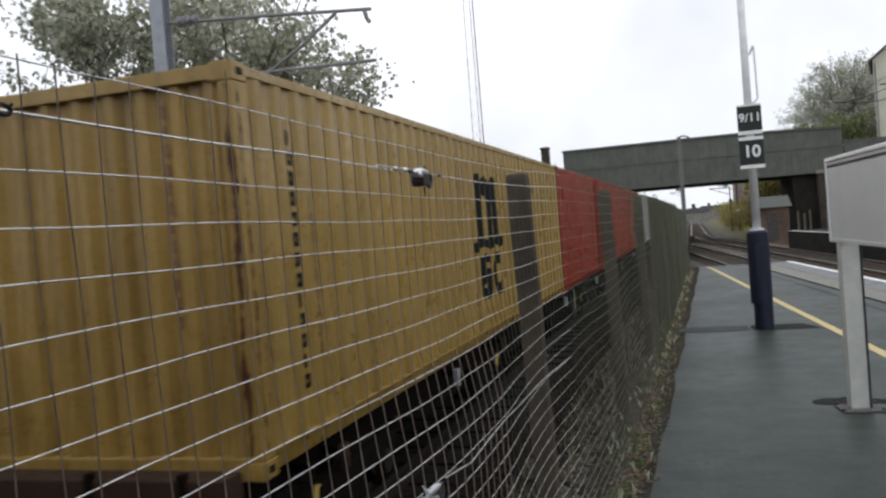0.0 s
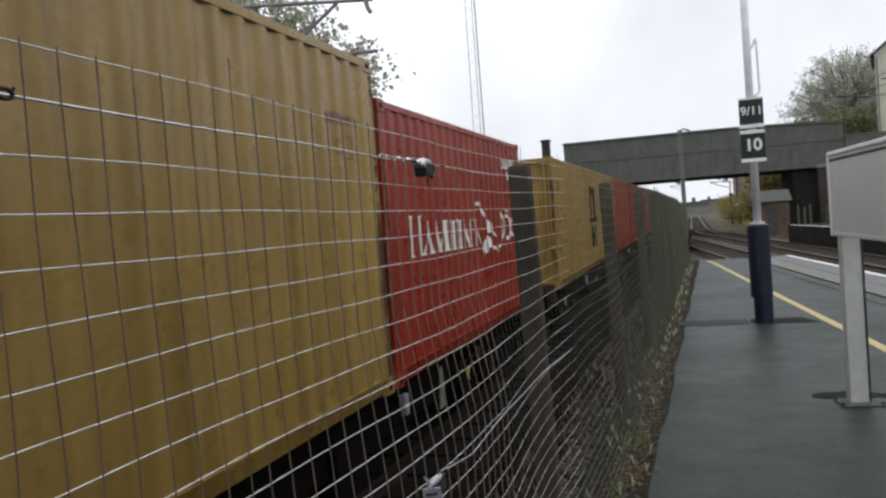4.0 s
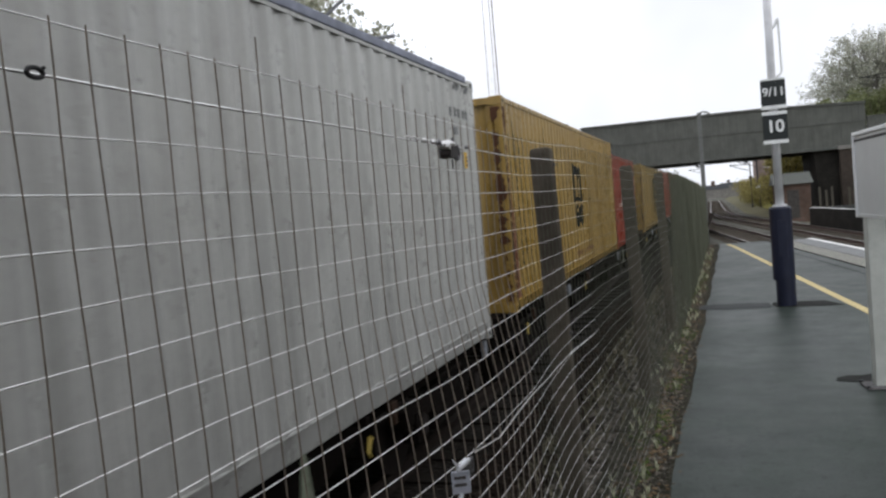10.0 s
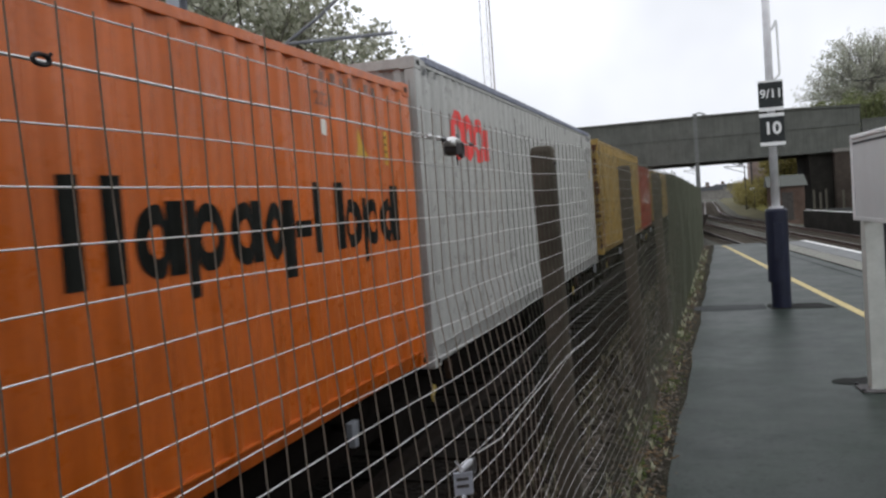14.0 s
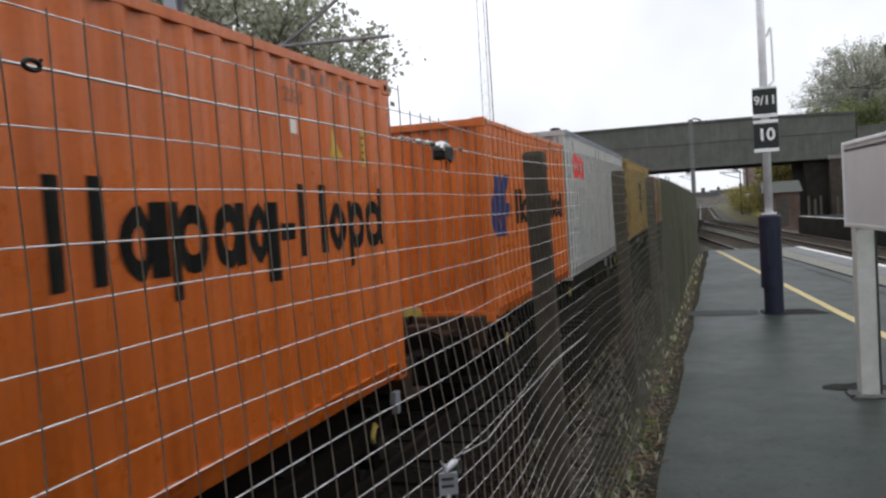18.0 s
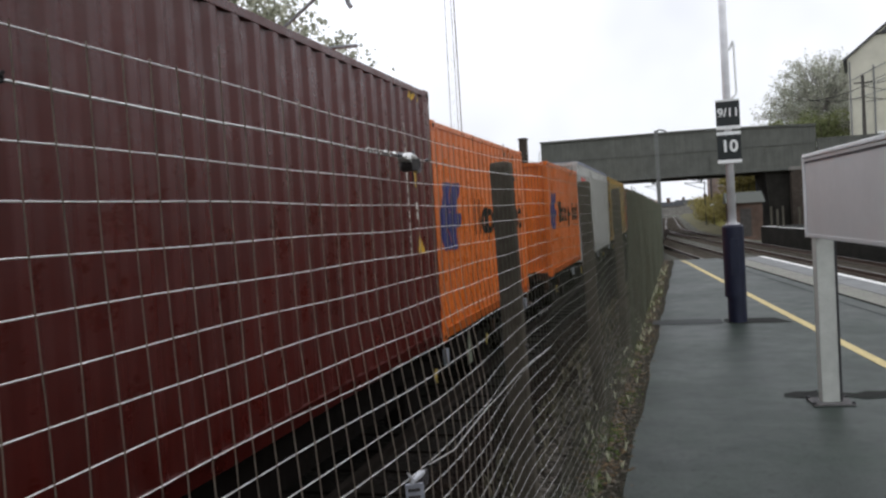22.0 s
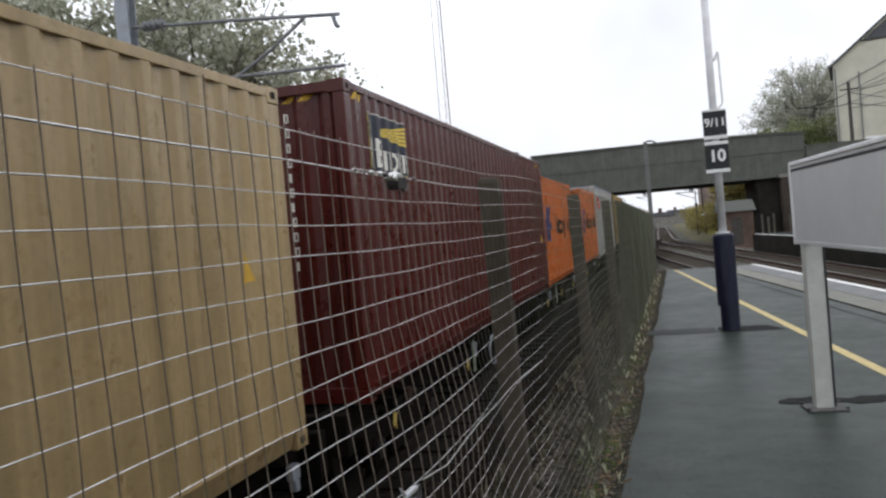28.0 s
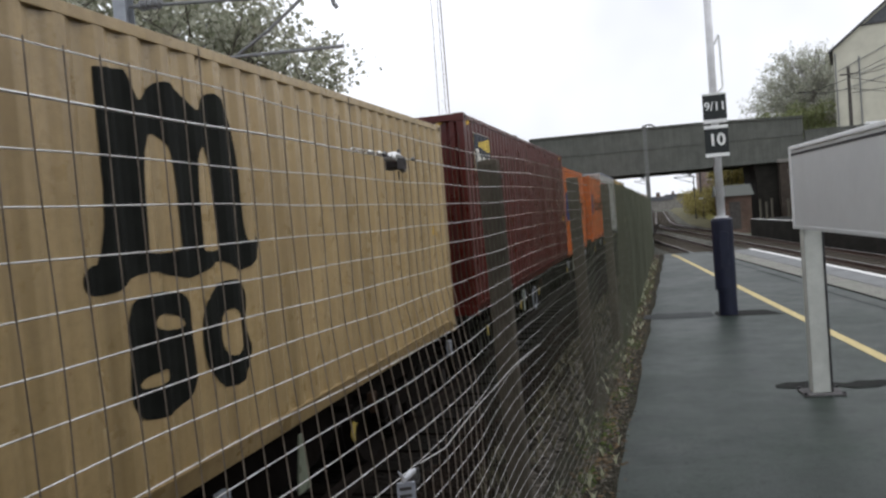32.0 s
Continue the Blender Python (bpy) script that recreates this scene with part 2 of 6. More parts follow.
def tarmac_mat(name, colour, wet, gloss=0.22):
    m, n, l, p = material(name)
    v = coords(n, l)
    big = noise_tex(n, l, v, 0.55, 4)
    grain = noise_tex(n, l, v, 130, 3, 0.7)
    blot = noise_tex(n, l, v, 3.2, 7, 0.65)
    c = mixed(n, l, ramp(n, l, big, 0.35, 0.65), tuple(x * 0.9 for x in colour), tuple(x * 1.1 for x in colour))
    c = mixed(n, l, ramp(n, l, blot, 0.5, 0.72, 0, 0.35), c, tuple(x * 0.55 for x in colour))
    c = mixed(n, l, ramp(n, l, grain, 0.45, 0.8, 0, 0.5), c, tuple(x * 2.0 for x in colour))
    mottle = noise_tex(n, l, v, 26, 7, 0.8)
    c = mixed(n, l, ramp(n, l, mottle, 0.47, 0.68, 0, 0.6), c, tuple(x * 0.5 for x in colour))
    c = mixed(n, l, ramp(n, l, noise_tex(n, l, v, 1.7, 5, 0.6), 0.42, 0.66, 0, 0.45), c, (colour[0] * 1.0, colour[1] * 1.22, colour[2] * 0.98))
    for size, low in ((9, 0.685), (19, 0.645), (34, 0.615), (60, 0.60)):
        dots = noise_tex(n, l, v, size, 2, 0.5)
        c = mixed(n, l, ramp(n, l, dots, low, low + 0.03, 0, 0.85), c, tuple(x * 0.22 for x in colour))
    l.new(c, p.inputs["Base Color"])
    rough = n.new("ShaderNodeMath")
    rough.operation = "ADD"
    l.new(ramp(n, l, big, 0.3, 0.7, 0.58 - 0.26 * wet, 0.66 - 0.2 * wet), rough.inputs[0])
    l.new(ramp(n, l, blot, 0.35, 0.65, 0.0, 0.07), rough.inputs[1])
    l.new(rough.outputs[0], p.inputs["Roughness"])
    p.inputs["Specular IOR Level"].default_value = gloss
    bumped(n, l, p, mottle, 0.3, 0.005)
    return m


def stones_mat(name, a, b, scale):
    m, n, l, p = material(name)
    v = coords(n, l)
    cell = n.new("ShaderNodeTexVoronoi")
    cell.inputs["Scale"].default_value = scale
    l.new(v, cell.inputs["Vector"])
    bw = n.new("ShaderNodeRGBToBW")
    l.new(cell.outputs["Color"], bw.inputs[0])
    c = mixed(n, l, bw.outputs[0], a, b)
    c = mixed(n, l, ramp(n, l, noise_tex(n, l, v, 0.9, 5), 0.4, 0.7, 0, 0.6), c, tuple(x * 0.45 for x in a))
    l.new(c, p.inputs["Base Color"])
    p.inputs["Roughness"].default_value = 0.95
    p.inputs["Specular IOR Level"].default_value = 0.08
    bumped(n, l, p, cell.outputs["Distance"], 0.9, 0.04)
    return m


def island_mat(name, a, b, rough=0.7, through=0.0):
    """Many joined pieces, each with a shade of its own."""
    m, n, l, p = material(name)
    g = n.new("ShaderNodeNewGeometry")
    c = mixed(n, l, g.outputs["Random Per Island"], a, b)
    l.new(c, p.inputs["Base Color"])
    p.inputs["Roughness"].default_value = rough
    p.inputs["Specular IOR Level"].default_value = 0.12
    if through:
        thin, mix = n.new("ShaderNodeBsdfTranslucent"), n.new("ShaderNodeMixShader")
        mix.inputs[0].default_value = through
        l.new(c, thin.inputs["Color"])
        l.new(p.outputs[0], mix.inputs[1])
        l.new(thin.outputs[0], mix.inputs[2])
        l.new(mix.outputs[0], n["Material Output"].inputs["Surface"])
    return m


YELLOW = paint("mustard_paint", (0.276, 0.176, 0.041), wear=1.0)
PALE_YELLOW = paint("ochre_paint", (0.338, 0.243, 0.118), wear=0.8)
RED = paint("red_paint", (0.235, 0.0195, 0.0065), wear=0.8, gloss=0.32)
GREY = paint("light_grey_paint", (0.355, 0.357, 0.338), wear=0.5, fade=1.12)
ORANGE = paint("orange_paint", (0.48, 0.103, 0.008), wear=0.7)
MAROON = paint("maroon_paint", (0.060, 0.0056, 0.0036), rust=(0.06, 0.02, 0.012), wear=0.5, gloss=0.34)
BROWN = paint("brown_paint", (0.16, 0.07, 0.04), wear=0.8)
BLUE_ROOF = plain("blue_tarpaulin", (0.19, 0.205, 0.26), 0.6, vary=0.3)
BLACK_MARK = plain("black_marking", (0.010, 0.011, 0.009), 0.7, vary=0.4, gloss=0.1)
NAVY_MARK = plain("navy_marking", (0.018, 0.02, 0.10), 0.5, vary=0.3)
WHITE_MARK = plain("white_marking", (0.72, 0.70, 0.64), 0.55, vary=0.12, scale=14)
RED_MARK = plain("red_marking", (0.72, 0.05, 0.045), 0.55, vary=0.1)
YELLOW_STRAP = plain("dull_yellow_strap", (0.40, 0.30, 0.07), 0.7, vary=0.3)
PANEL_SLATE = plain("slate_blue_panel", (0.022, 0.027, 0.043), 0.5, vary=0.35)
BRIGHT_YELLOW = plain("bright_yellow_marking", (0.70, 0.51, 0.09), 0.55, vary=0.15)
YELLOW_MARK = plain("yellow_marking", (0.56, 0.34, 0.04), 0.55, vary=0.15)
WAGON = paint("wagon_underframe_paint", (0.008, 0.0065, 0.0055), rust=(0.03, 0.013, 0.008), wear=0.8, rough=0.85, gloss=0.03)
RUST = paint("rusty_steel", (0.036, 0.021, 0.013), rust=(0.06, 0.028, 0.013), wear=0.8, rough=0.75, gloss=0.12)
STAIN = paint("rust_stain", (0.075, 0.034, 0.018), rust=(0.03, 0.016, 0.01), wear=0.9, rough=0.75, gloss=0.12)
# goods-line sleepers: the train's shade is put into this near-black
SLEEPER = plain("oily_shaded_timber", (0.011, 0.009, 0.007), 0.9, gloss=0.08, vary=0.3)
# assumed far bank, coloured dark so nothing bright shows beneath the wagons
DARK_BANK = plain("dark_bank_cover", (0.022, 0.026, 0.012), 0.95, gloss=0.05, vary=0.5, scale=1.5, bump=0.6, size=0.08)
OLD_IRON = plain("old_iron", (0.125, 0.12, 0.12), 0.85, 0.0, vary=0.35, scale=30, gloss=0.1)
TAG = plain("blue_white_tag", (0.56, 0.60, 0.68), 0.6, 0.0, vary=0.2, scale=60)
PALE_GREEN = paint("grey_green_paint", (0.17, 0.19, 0.14), wear=0.9)
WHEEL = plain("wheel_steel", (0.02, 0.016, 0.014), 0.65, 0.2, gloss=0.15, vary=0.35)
RAIL = plain("rusty_rail", (0.10, 0.065, 0.05), 0.5, 0.5, vary=0.35)
# goods rails, darkened in colour like the sleepers for the train's shade
OILY_SHADED_RAIL = plain("oily_shaded_rail", (0.022, 0.017, 0.014), 0.8, 0.1, vary=0.3, gloss=0.1)
RAIL_TOP = plain("polished_rail_head", (0.24, 0.23, 0.22), 0.4, 0.8, vary=0.1)
# level wires near-white: their wet sky glint is put into the colour
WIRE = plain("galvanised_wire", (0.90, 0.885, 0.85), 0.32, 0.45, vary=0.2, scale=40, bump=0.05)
# farther uprights coloured darker to offset the light on their sides
FAR_WIRE = plain("dark_olive_wire", (0.098, 0.104, 0.076), 0.85, 0.0, vary=0.3, scale=40, bump=0.05, gloss=0.1)
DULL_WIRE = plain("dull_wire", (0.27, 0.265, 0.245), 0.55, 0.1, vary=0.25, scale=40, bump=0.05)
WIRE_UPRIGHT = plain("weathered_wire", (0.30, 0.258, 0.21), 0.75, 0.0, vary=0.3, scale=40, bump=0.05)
WOOD_POST = plain("weathered_post", (0.092, 0.079, 0.063), 0.9, gloss=0.1, vary=0.35, scale=5, bump=0.4, size=0.01)
ALUMINIUM = plain("dull_aluminium", (0.47, 0.485, 0.45), 0.5, 0.1, vary=0.12)
SIGN_BACK = plain("grey_sign_sheet", (0.545, 0.56, 0.56), 0.45, 0.15, vary=0.07, scale=2)
SIGN_TRIM = plain("white_sign_trim", (0.74, 0.75, 0.75), 0.4, vary=0.08)
POLE_GREY = plain("galvanised_pole", (0.68, 0.685, 0.70), 0.45, 0.1, vary=0.12)
NAVY = plain("navy_gloss_paint", (0.011, 0.014, 0.031), 0.42, vary=0.3)
PLATE_BLACK = plain("black_enamel", (0.018, 0.022, 0.022), 0.4, vary=0.2)
PLATE_WHITE = plain("white_enamel", (0.74, 0.75, 0.74), 0.4, vary=0.08)
TARMAC = tarmac_mat("damp_tarmac", (0.022, 0.031, 0.0255), 0.9, 0.17)
TARMAC_DARK = tarmac_mat("patched_tarmac", (0.023, 0.023, 0.022), -0.6, 0.05)
TARMAC_MATT = tarmac_mat("matt_tarmac", (0.026, 0.029, 0.03), 0.2, 0.12)
GRIT = stones_mat("mossy_grit", (0.022, 0.023, 0.014), (0.08, 0.072, 0.055), 60)
TARMAC_EDGE = tarmac_mat("edge_paving", (0.18, 0.17, 0.148), 0.3)
COPING = plain("coping_stone", (0.19, 0.195, 0.195), 0.85, vary=0.25, scale=3, bump=0.3)
YELLOW_LINE = plain("worn_yellow_line", (0.52, 0.42, 0.20), 0.7, vary=0.18, scale=12)
WHITE_LINE = plain("worn_white_line", (0.75, 0.75, 0.73), 0.7, vary=0.12, scale=12)
# passenger-track stone, paler than its own tone to include sky glare
BALLAST = stones_mat("ballast", (0.06, 0.06, 0.052), (0.19, 0.185, 0.16), 16)
# dirt and the wagons' shadow, both in the stone colour
OILY_SHADED_BALLAST = stones_mat("oily_shaded_ballast", (0.006, 0.005, 0.004), (0.022, 0.018, 0.015), 16)
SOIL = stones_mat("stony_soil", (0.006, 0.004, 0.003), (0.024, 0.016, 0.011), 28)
EARTH = plain("rough_ground", (0.105, 0.095, 0.045), 0.95, vary=0.4, scale=0.6, bump=0.5, size=0.05)
PEBBLES = island_mat("loose_stones", (0.026, 0.024, 0.018), (0.18, 0.16, 0.135), 0.9)
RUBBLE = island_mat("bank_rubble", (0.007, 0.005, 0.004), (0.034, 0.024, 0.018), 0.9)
STONE_CHIPS = island_mat("stone_chips", (0.016, 0.013, 0.010), (0.15, 0.135, 0.115), 0.9)
LITTER = island_mat("dead_leaves", (0.045, 0.030, 0.016), (0.17, 0.12, 0.07), 0.85)
MOSS = island_mat("moss", (0.03, 0.045, 0.012), (0.085, 0.11, 0.035), 0.9)
GRASS = island_mat("dry_grass", (0.04, 0.038, 0.022), (0.22, 0.20, 0.14), 0.85)
# tree leaves: the bright sky's flare is mixed into this pale tone
LEAF = island_mat("leaves", (0.20, 0.215, 0.14), (0.56, 0.56, 0.46), 0.55, 0.68)
LEAF_DARK = island_mat("undergrowth_leaves", (0.025, 0.03, 0.014), (0.07, 0.075, 0.035), 0.7, 0.3)
LEAF_PALE = island_mat("young_leaves", (0.34, 0.36, 0.24), (0.60, 0.61, 0.46), 0.6, 0.6)
LEAF_GREEN = island_mat("green_leaves", (0.12, 0.145, 0.06), (0.30, 0.32, 0.17), 0.65, 0.45)
# roadside leaves paled in colour to stand for haze
LEAF_OLIVE = island_mat("hazy_olive_leaves", (0.32, 0.335, 0.255), (0.58, 0.59, 0.50), 0.6, 0.6)
LEAF_BUSH = island_mat("bush_leaves", (0.17, 0.150, 0.05), (0.37, 0.315, 0.125), 0.65, 0.4)
BARK = plain("bark", (0.12, 0.108, 0.09), 0.9, vary=0.3, scale=6, bump=0.5, size=0.01)
# bark lightened the same way, with the haze in its grey
BARK_PALE = plain("hazy_grey_bark", (0.30, 0.285, 0.26), 0.9, vary=0.3, scale=6, bump=0.5, size=0.01)
# bridge colour lifted to carry the haze of distance
GIRDER = paint("hazy_bridge_paint", (0.095, 0.099, 0.087), rust=(0.045, 0.035, 0.028), wear=0.7, rough=0.75, fade=1.3)
CONCRETE = plain("stained_concrete", (0.22, 0.21, 0.19), 0.9, vary=0.3, scale=1.2, bump=0.3, size=0.01)
BRICK = brick_mat("sooty_brick", (0.13, 0.085, 0.065), (0.17, 0.11, 0.085), (0.14, 0.125, 0.11))
BRICK_SOOT = brick_mat("sooted_brick", (0.06, 0.05, 0.04), (0.085, 0.068, 0.055), (0.07, 0.06, 0.055))
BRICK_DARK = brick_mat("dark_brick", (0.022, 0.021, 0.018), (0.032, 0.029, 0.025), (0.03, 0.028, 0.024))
BRICK_PINK = brick_mat("pink_brick", (0.30, 0.225, 0.20), (0.36, 0.27, 0.24), (0.33, 0.29, 0.26))
GRASS_BANK = plain("rough_olive_grass", (0.20, 0.185, 0.06), 0.95, vary=0.45, scale=2.2, bump=0.6, size=0.06, gloss=0.05)
FADED_MARK = plain("faded_grey_marking", (0.13, 0.135, 0.135), 0.6, vary=0.3, scale=20)
RENDER_CREAM = plain("cream_render", (0.56, 0.545, 0.455), 0.85, vary=0.1, scale=1.0)
SLATE = plain("slate", (0.10, 0.105, 0.115), 0.7, vary=0.25, scale=5)
GLASS = plain("dark_window_glass", (0.03, 0.035, 0.04), 0.12, vary=0.1)
ROOF_FELT = plain("mossy_roof_felt", (0.09, 0.095, 0.085), 0.8, vary=0.15)
OHLE_STEEL = plain("mast_steel", (0.30, 0.32, 0.35), 0.55, 0.5, vary=0.15)
DARK_STEEL = plain("dark_steel", (0.05, 0.05, 0.052), 0.6, 0.4, vary=0.2)
PALE_TIMBER = plain("pale_timber", (0.085, 0.078, 0.06), 0.8, vary=0.2)
PLASTIC_WHITE = plain("white_plastic", (0.70, 0.72, 0.76), 0.45, vary=0.1)
HILL = plain("distant_hill", (0.20, 0.23, 0.22), 0.95, vary=0.2, scale=0.05, bump=0.0)
TIGHTENER = plain("worn_steel", (0.17, 0.165, 0.17), 0.5, 0.4, vary=0.35, scale=60)
WOOD_DARK = plain("tarred_timber", (0.07, 0.065, 0.06), 0.9, vary=0.3)
MAST_FAR = plain("far_mast_steel", (0.20, 0.13, 0.135), 0.8, 0.0, vary=0.4, scale=0.4, gloss=0.1)
MAST_GREY = plain("weathered_mast_steel", (0.15, 0.155, 0.15), 0.6, 0.2, vary=0.15)
TUBE_GREY = plain("weathered_tube", (0.20, 0.205, 0.215), 0.6, 0.2, vary=0.2)

# ---- setting ----
SLOPE = 0.0045  # the goods line leans this much to the right of y


def line_x(y):
    return -3.811 + SLOPE * y


def fence_x(y):
    return -0.556 + 0.008 * y + 0.0085 * max(0, y - 3)


def edge_x(y):
    """The platform's edge beside the passenger line."""
    return 2.44 + 0.118 * (23.5 - y)


def main_x(y):
    """The near passenger track: slants towards the goods line, then runs beside it."""
    if y < 66:
        return 1.93 - 0.115 * (y - 40)
    d = min(y - 66, 30)
    return -1.06 - 0.115 * d + 0.115 * d * d / 60


def sheet(name, rows, material, parent=None, label="", kind="structure"):
    """A surface through rows of points, all rows equally long."""
    n = len(rows[0])
    verts = [p for r in rows for p in r]
    faces = [(i * n + j, i * n + j + 1, (i + 1) * n + j + 1, (i + 1) * n + j) for i in range(len(rows) - 1) for j in range(n - 1)]
    ob = mesh_part(name, verts, faces, material, parent, label)
    return tagged(ob, kind=kind) if not parent else ob


tagged(sheet("ground", [[(x, y, -1.32) for x in (-3000, -40, 40, 3000)] for y in (-3000, -60, 60, 200, 3500)], EARTH), "rough trackside ground with thin grass", "ground")


def bed(name, centre, half, y0, y1, top, label, stone):
    rows = []
    y = y0
    while y <= y1 + 0.01:
        c = centre(y)
        rows.append([(c - half - 0.5, y, -1.31), (c - half, y, top), (c + half, y, top), (c + half + 0.5, y, -1.31)])
        y += 4
    tagged(sheet(name, rows, stone), label, "track bed")


bed("track_bed_goods", line_x, 2.0, -40, 240, -1.07, "oily stone ballast under the goods line, coloured dark for the train's shade", OILY_SHADED_BALLAST)
bed("track_bed_main", lambda y: main_x(y) + 1.7, 3.8, -24, 240, -1.09, "grey stone ballast under two passenger tracks", BALLAST)


def track(name, centre, y0, y1, label, tie=CONCRETE, steel=RAIL, worn=RAIL_TOP):
    t = thing(name, Matrix(), label, "railway track")
    for side in (-0.7525, 0.7525):
        for nm, prof, mat in (("rail", ((-0.07, -1.06), (0.07, -1.06), (0.07, -1.045), (0.012, -1.03), (0.012, -0.955), (0.035, -0.945), (0.035, -0.918), (-0.035, -0.918), (-0.035, -0.945), (-0.012, -0.955), (-0.012, -1.03), (-0.07, -1.045)), steel), ("rail_head", ((-0.03, -0.9175), (0.03, -0.9175), (0.026, -0.914), (-0.026, -0.914)), worn)):
            verts, faces, k = [], [], len(prof)
            ys = [y0 + (y1 - y0) * i / 70 for i in range(71)]
            for y in ys:
                verts += [(centre(y) + side + a, y, z) for a, z in prof]
            for i in range(70):
                faces += [(i * k + j, i * k + (j + 1) % k, (i + 1) * k + (j + 1) % k, (i + 1) * k + j) for j in range(k)]
            mesh_part(nm, verts, faces, mat, t, "bright worn rail head" if nm == "rail_head" and worn is RAIL_TOP else "")
    block = lambda c, y, n: ([(c + sx * 1.3, y + sy * 0.125, z) for z in (-1.12, -1.045) for sx, sy in ((-1, -1), (1, -1), (1, 1), (-1, 1))], [tuple(n + i for i in f) for f in ((4, 5, 6, 7), (0, 1, 5, 4), (1, 2, 6, 5), (2, 3, 7, 6), (3, 0, 4, 7))])
    verts, faces, first = [], [], None
    y = y0
    while y < y1:
        if -2 < y < 62:  # the stretch beside the platforms, sleeper by sleeper
            if first is None:
                first = mesh_part("sleeper", *block(0, 0, 0), tie, t)
                ob = first
            else:
                ob = new("sleeper", first.data)
                ob.parent = t
            ob.matrix_basis = pose(centre(y), y, 0)
        else:
            v, f = block(centre(y), y, len(verts))
            verts += v
            faces += f
        y += 0.7
    tagged(mesh_part("distant_sleeper", verts, faces, tie, t), kind="stuff")
    return t


track("goods_track", line_x, -36, 180, "oily railway track on timber sleepers, darkened for the goods train's shade", SLEEPER, OILY_SHADED_RAIL, OILY_SHADED_RAIL)
track("main_track", main_x, -20, 180, "railway track on dark sleepers beside the platform", WOOD_POST)
track("main_track", lambda y: main_x(y) + 3.4, -20, 180, "railway track on dark sleepers beside the far platform", WOOD_POST)


def platform():
    t = tagged(new("platform"), "damp grey tarmac railway platform with worn edge lines", "platform", kind="structure")
    ys = [-9 + 32.5 * i / 26 for i in range(27)]
    inner = lambda y: edge_x(y) - 0.62
    wob = lambda y: 0.20 + 0.006 * max(0, y) + 0.012 * math.sin(y * 2.1) + 0.006 * math.sin(y * 5.3)
    fine = [-9 + 32.5 * i / 130 for i in range(131)]
    sheet("surface", [[(fence_x(y) + wob(y), y, 0.0), (0.3, y, 0.0), (edge_x(y) - 1.15, y, 0.0)] for y in fine], TARMAC, t)
    sheet("grit_strip", [[(fence_x(y) - 0.16, y, -0.02), (fence_x(y) + 0.05, y, -0.006), (fence_x(y) + wob(y), y, 0.001)] for y in fine], GRIT, t, "mossy grit strip at the foot of the fence")
    sheet("groove", [[(edge_x(y) - 1.15, y, 0.0), (edge_x(y) - 1.12, y, -0.02), (edge_x(y) - 1.09, y, -0.018), (edge_x(y) - 1.07, y, 0.0)] for y in ys], TARMAC_DARK, t, "dark groove before the edge paving")
    sheet("edge_strip", [[(edge_x(y) - 1.07, y, 0.0), (inner(y) - 0.01, y, 0.0)] for y in ys], TARMAC_EDGE, t, "beige paving strip beside the coping")
    sheet("repair_seam", [[(edge_x(y) - 1.42 + 0.015 * math.sin(y * 3), y, 0.004), (edge_x(y) - 1.375 + 0.015 * math.sin(y * 4), y, 0.004)] for y in ys[8:24]], TARMAC_MATT, t, "faint dark seam in the tarmac")
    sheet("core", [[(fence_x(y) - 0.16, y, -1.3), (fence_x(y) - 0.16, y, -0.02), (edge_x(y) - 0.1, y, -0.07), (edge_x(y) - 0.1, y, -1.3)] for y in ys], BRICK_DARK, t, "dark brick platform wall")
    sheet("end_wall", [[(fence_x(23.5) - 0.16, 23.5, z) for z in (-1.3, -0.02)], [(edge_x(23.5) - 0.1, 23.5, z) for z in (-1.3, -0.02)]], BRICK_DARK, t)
    sheet("ramp", [[(fence_x(y) - 0.1, y, -(y - 23.5) * 0.22 - 0.004), (edge_x(23.5) - 0.1, y, -(y - 23.5) * 0.22 - 0.004)] for y in (23.5, 25.5, 28.6)], TARMAC, t, "tarmac ramp at the end of the platform")
    sheet("yellow_line", [[(0.39 + (22.9 - y) * 0.0925 + d + 0.0005 * (15 - y) ** 2 * 0.3, y, 0.004) for d in (-0.052, 0.052)] for y in ys[:-1]] + [[(0.34 + d, 23.1, 0.004) for d in (-0.052, 0.052)]], YELLOW_LINE, t, "worn yellow safety line")
    # coping slabs along the edge, each with a painted white lip
    y, slab = 23.45, None
    while y > -8:
        bm = boxed((-0.61, -0.006, -0.915, -0.006, -0.09, 0.0), bevel=0.006)
        if slab is None:
            slab = part("coping_slab", bm, COPING, t)
            ob = slab
        else:
            bm.free()
            ob = new("coping_slab", slab.data)
            ob.parent = t
        ob.matrix_basis = pose(edge_x(y), y, 0.002 + 0.003 * math.sin(y * 5), 0, 0, 6.73)
        y -= 0.926
    sheet("white_line", [[(edge_x(y) + d, y, 0.0085) for d in (-0.15, -0.02)] for y in ys], WHITE_LINE, t, "white line along the platform edge")
    # repairs in the tarmac, and a dark band left of the pole
    sheet("tarmac_patch", [[(0.66 + 0.03 * math.sin(y * 9), y, 0.004), (1.40 - (y - 10.8) * 0.35, y, 0.004)] for y in (10.72, 10.8, 10.95, 11.1, 11.2)], TARMAC_DARK, t, "dark tarmac patch round the pole")
    sheet("dark_band", [[(fence_x(10.9) + 0.17 + 0.17 * i, y0, 0.004), (fence_x(10.9) + 0.17 + 0.17 * i, y1, 0.004)] for i, (y0, y1) in enumerate(((10.80, 11.12), (10.76, 11.24), (10.70, 11.18), (10.74, 11.25), (10.72, 11.2), (10.75, 11.2)))], TARMAC_MATT, t, "dark band across the tarmac")
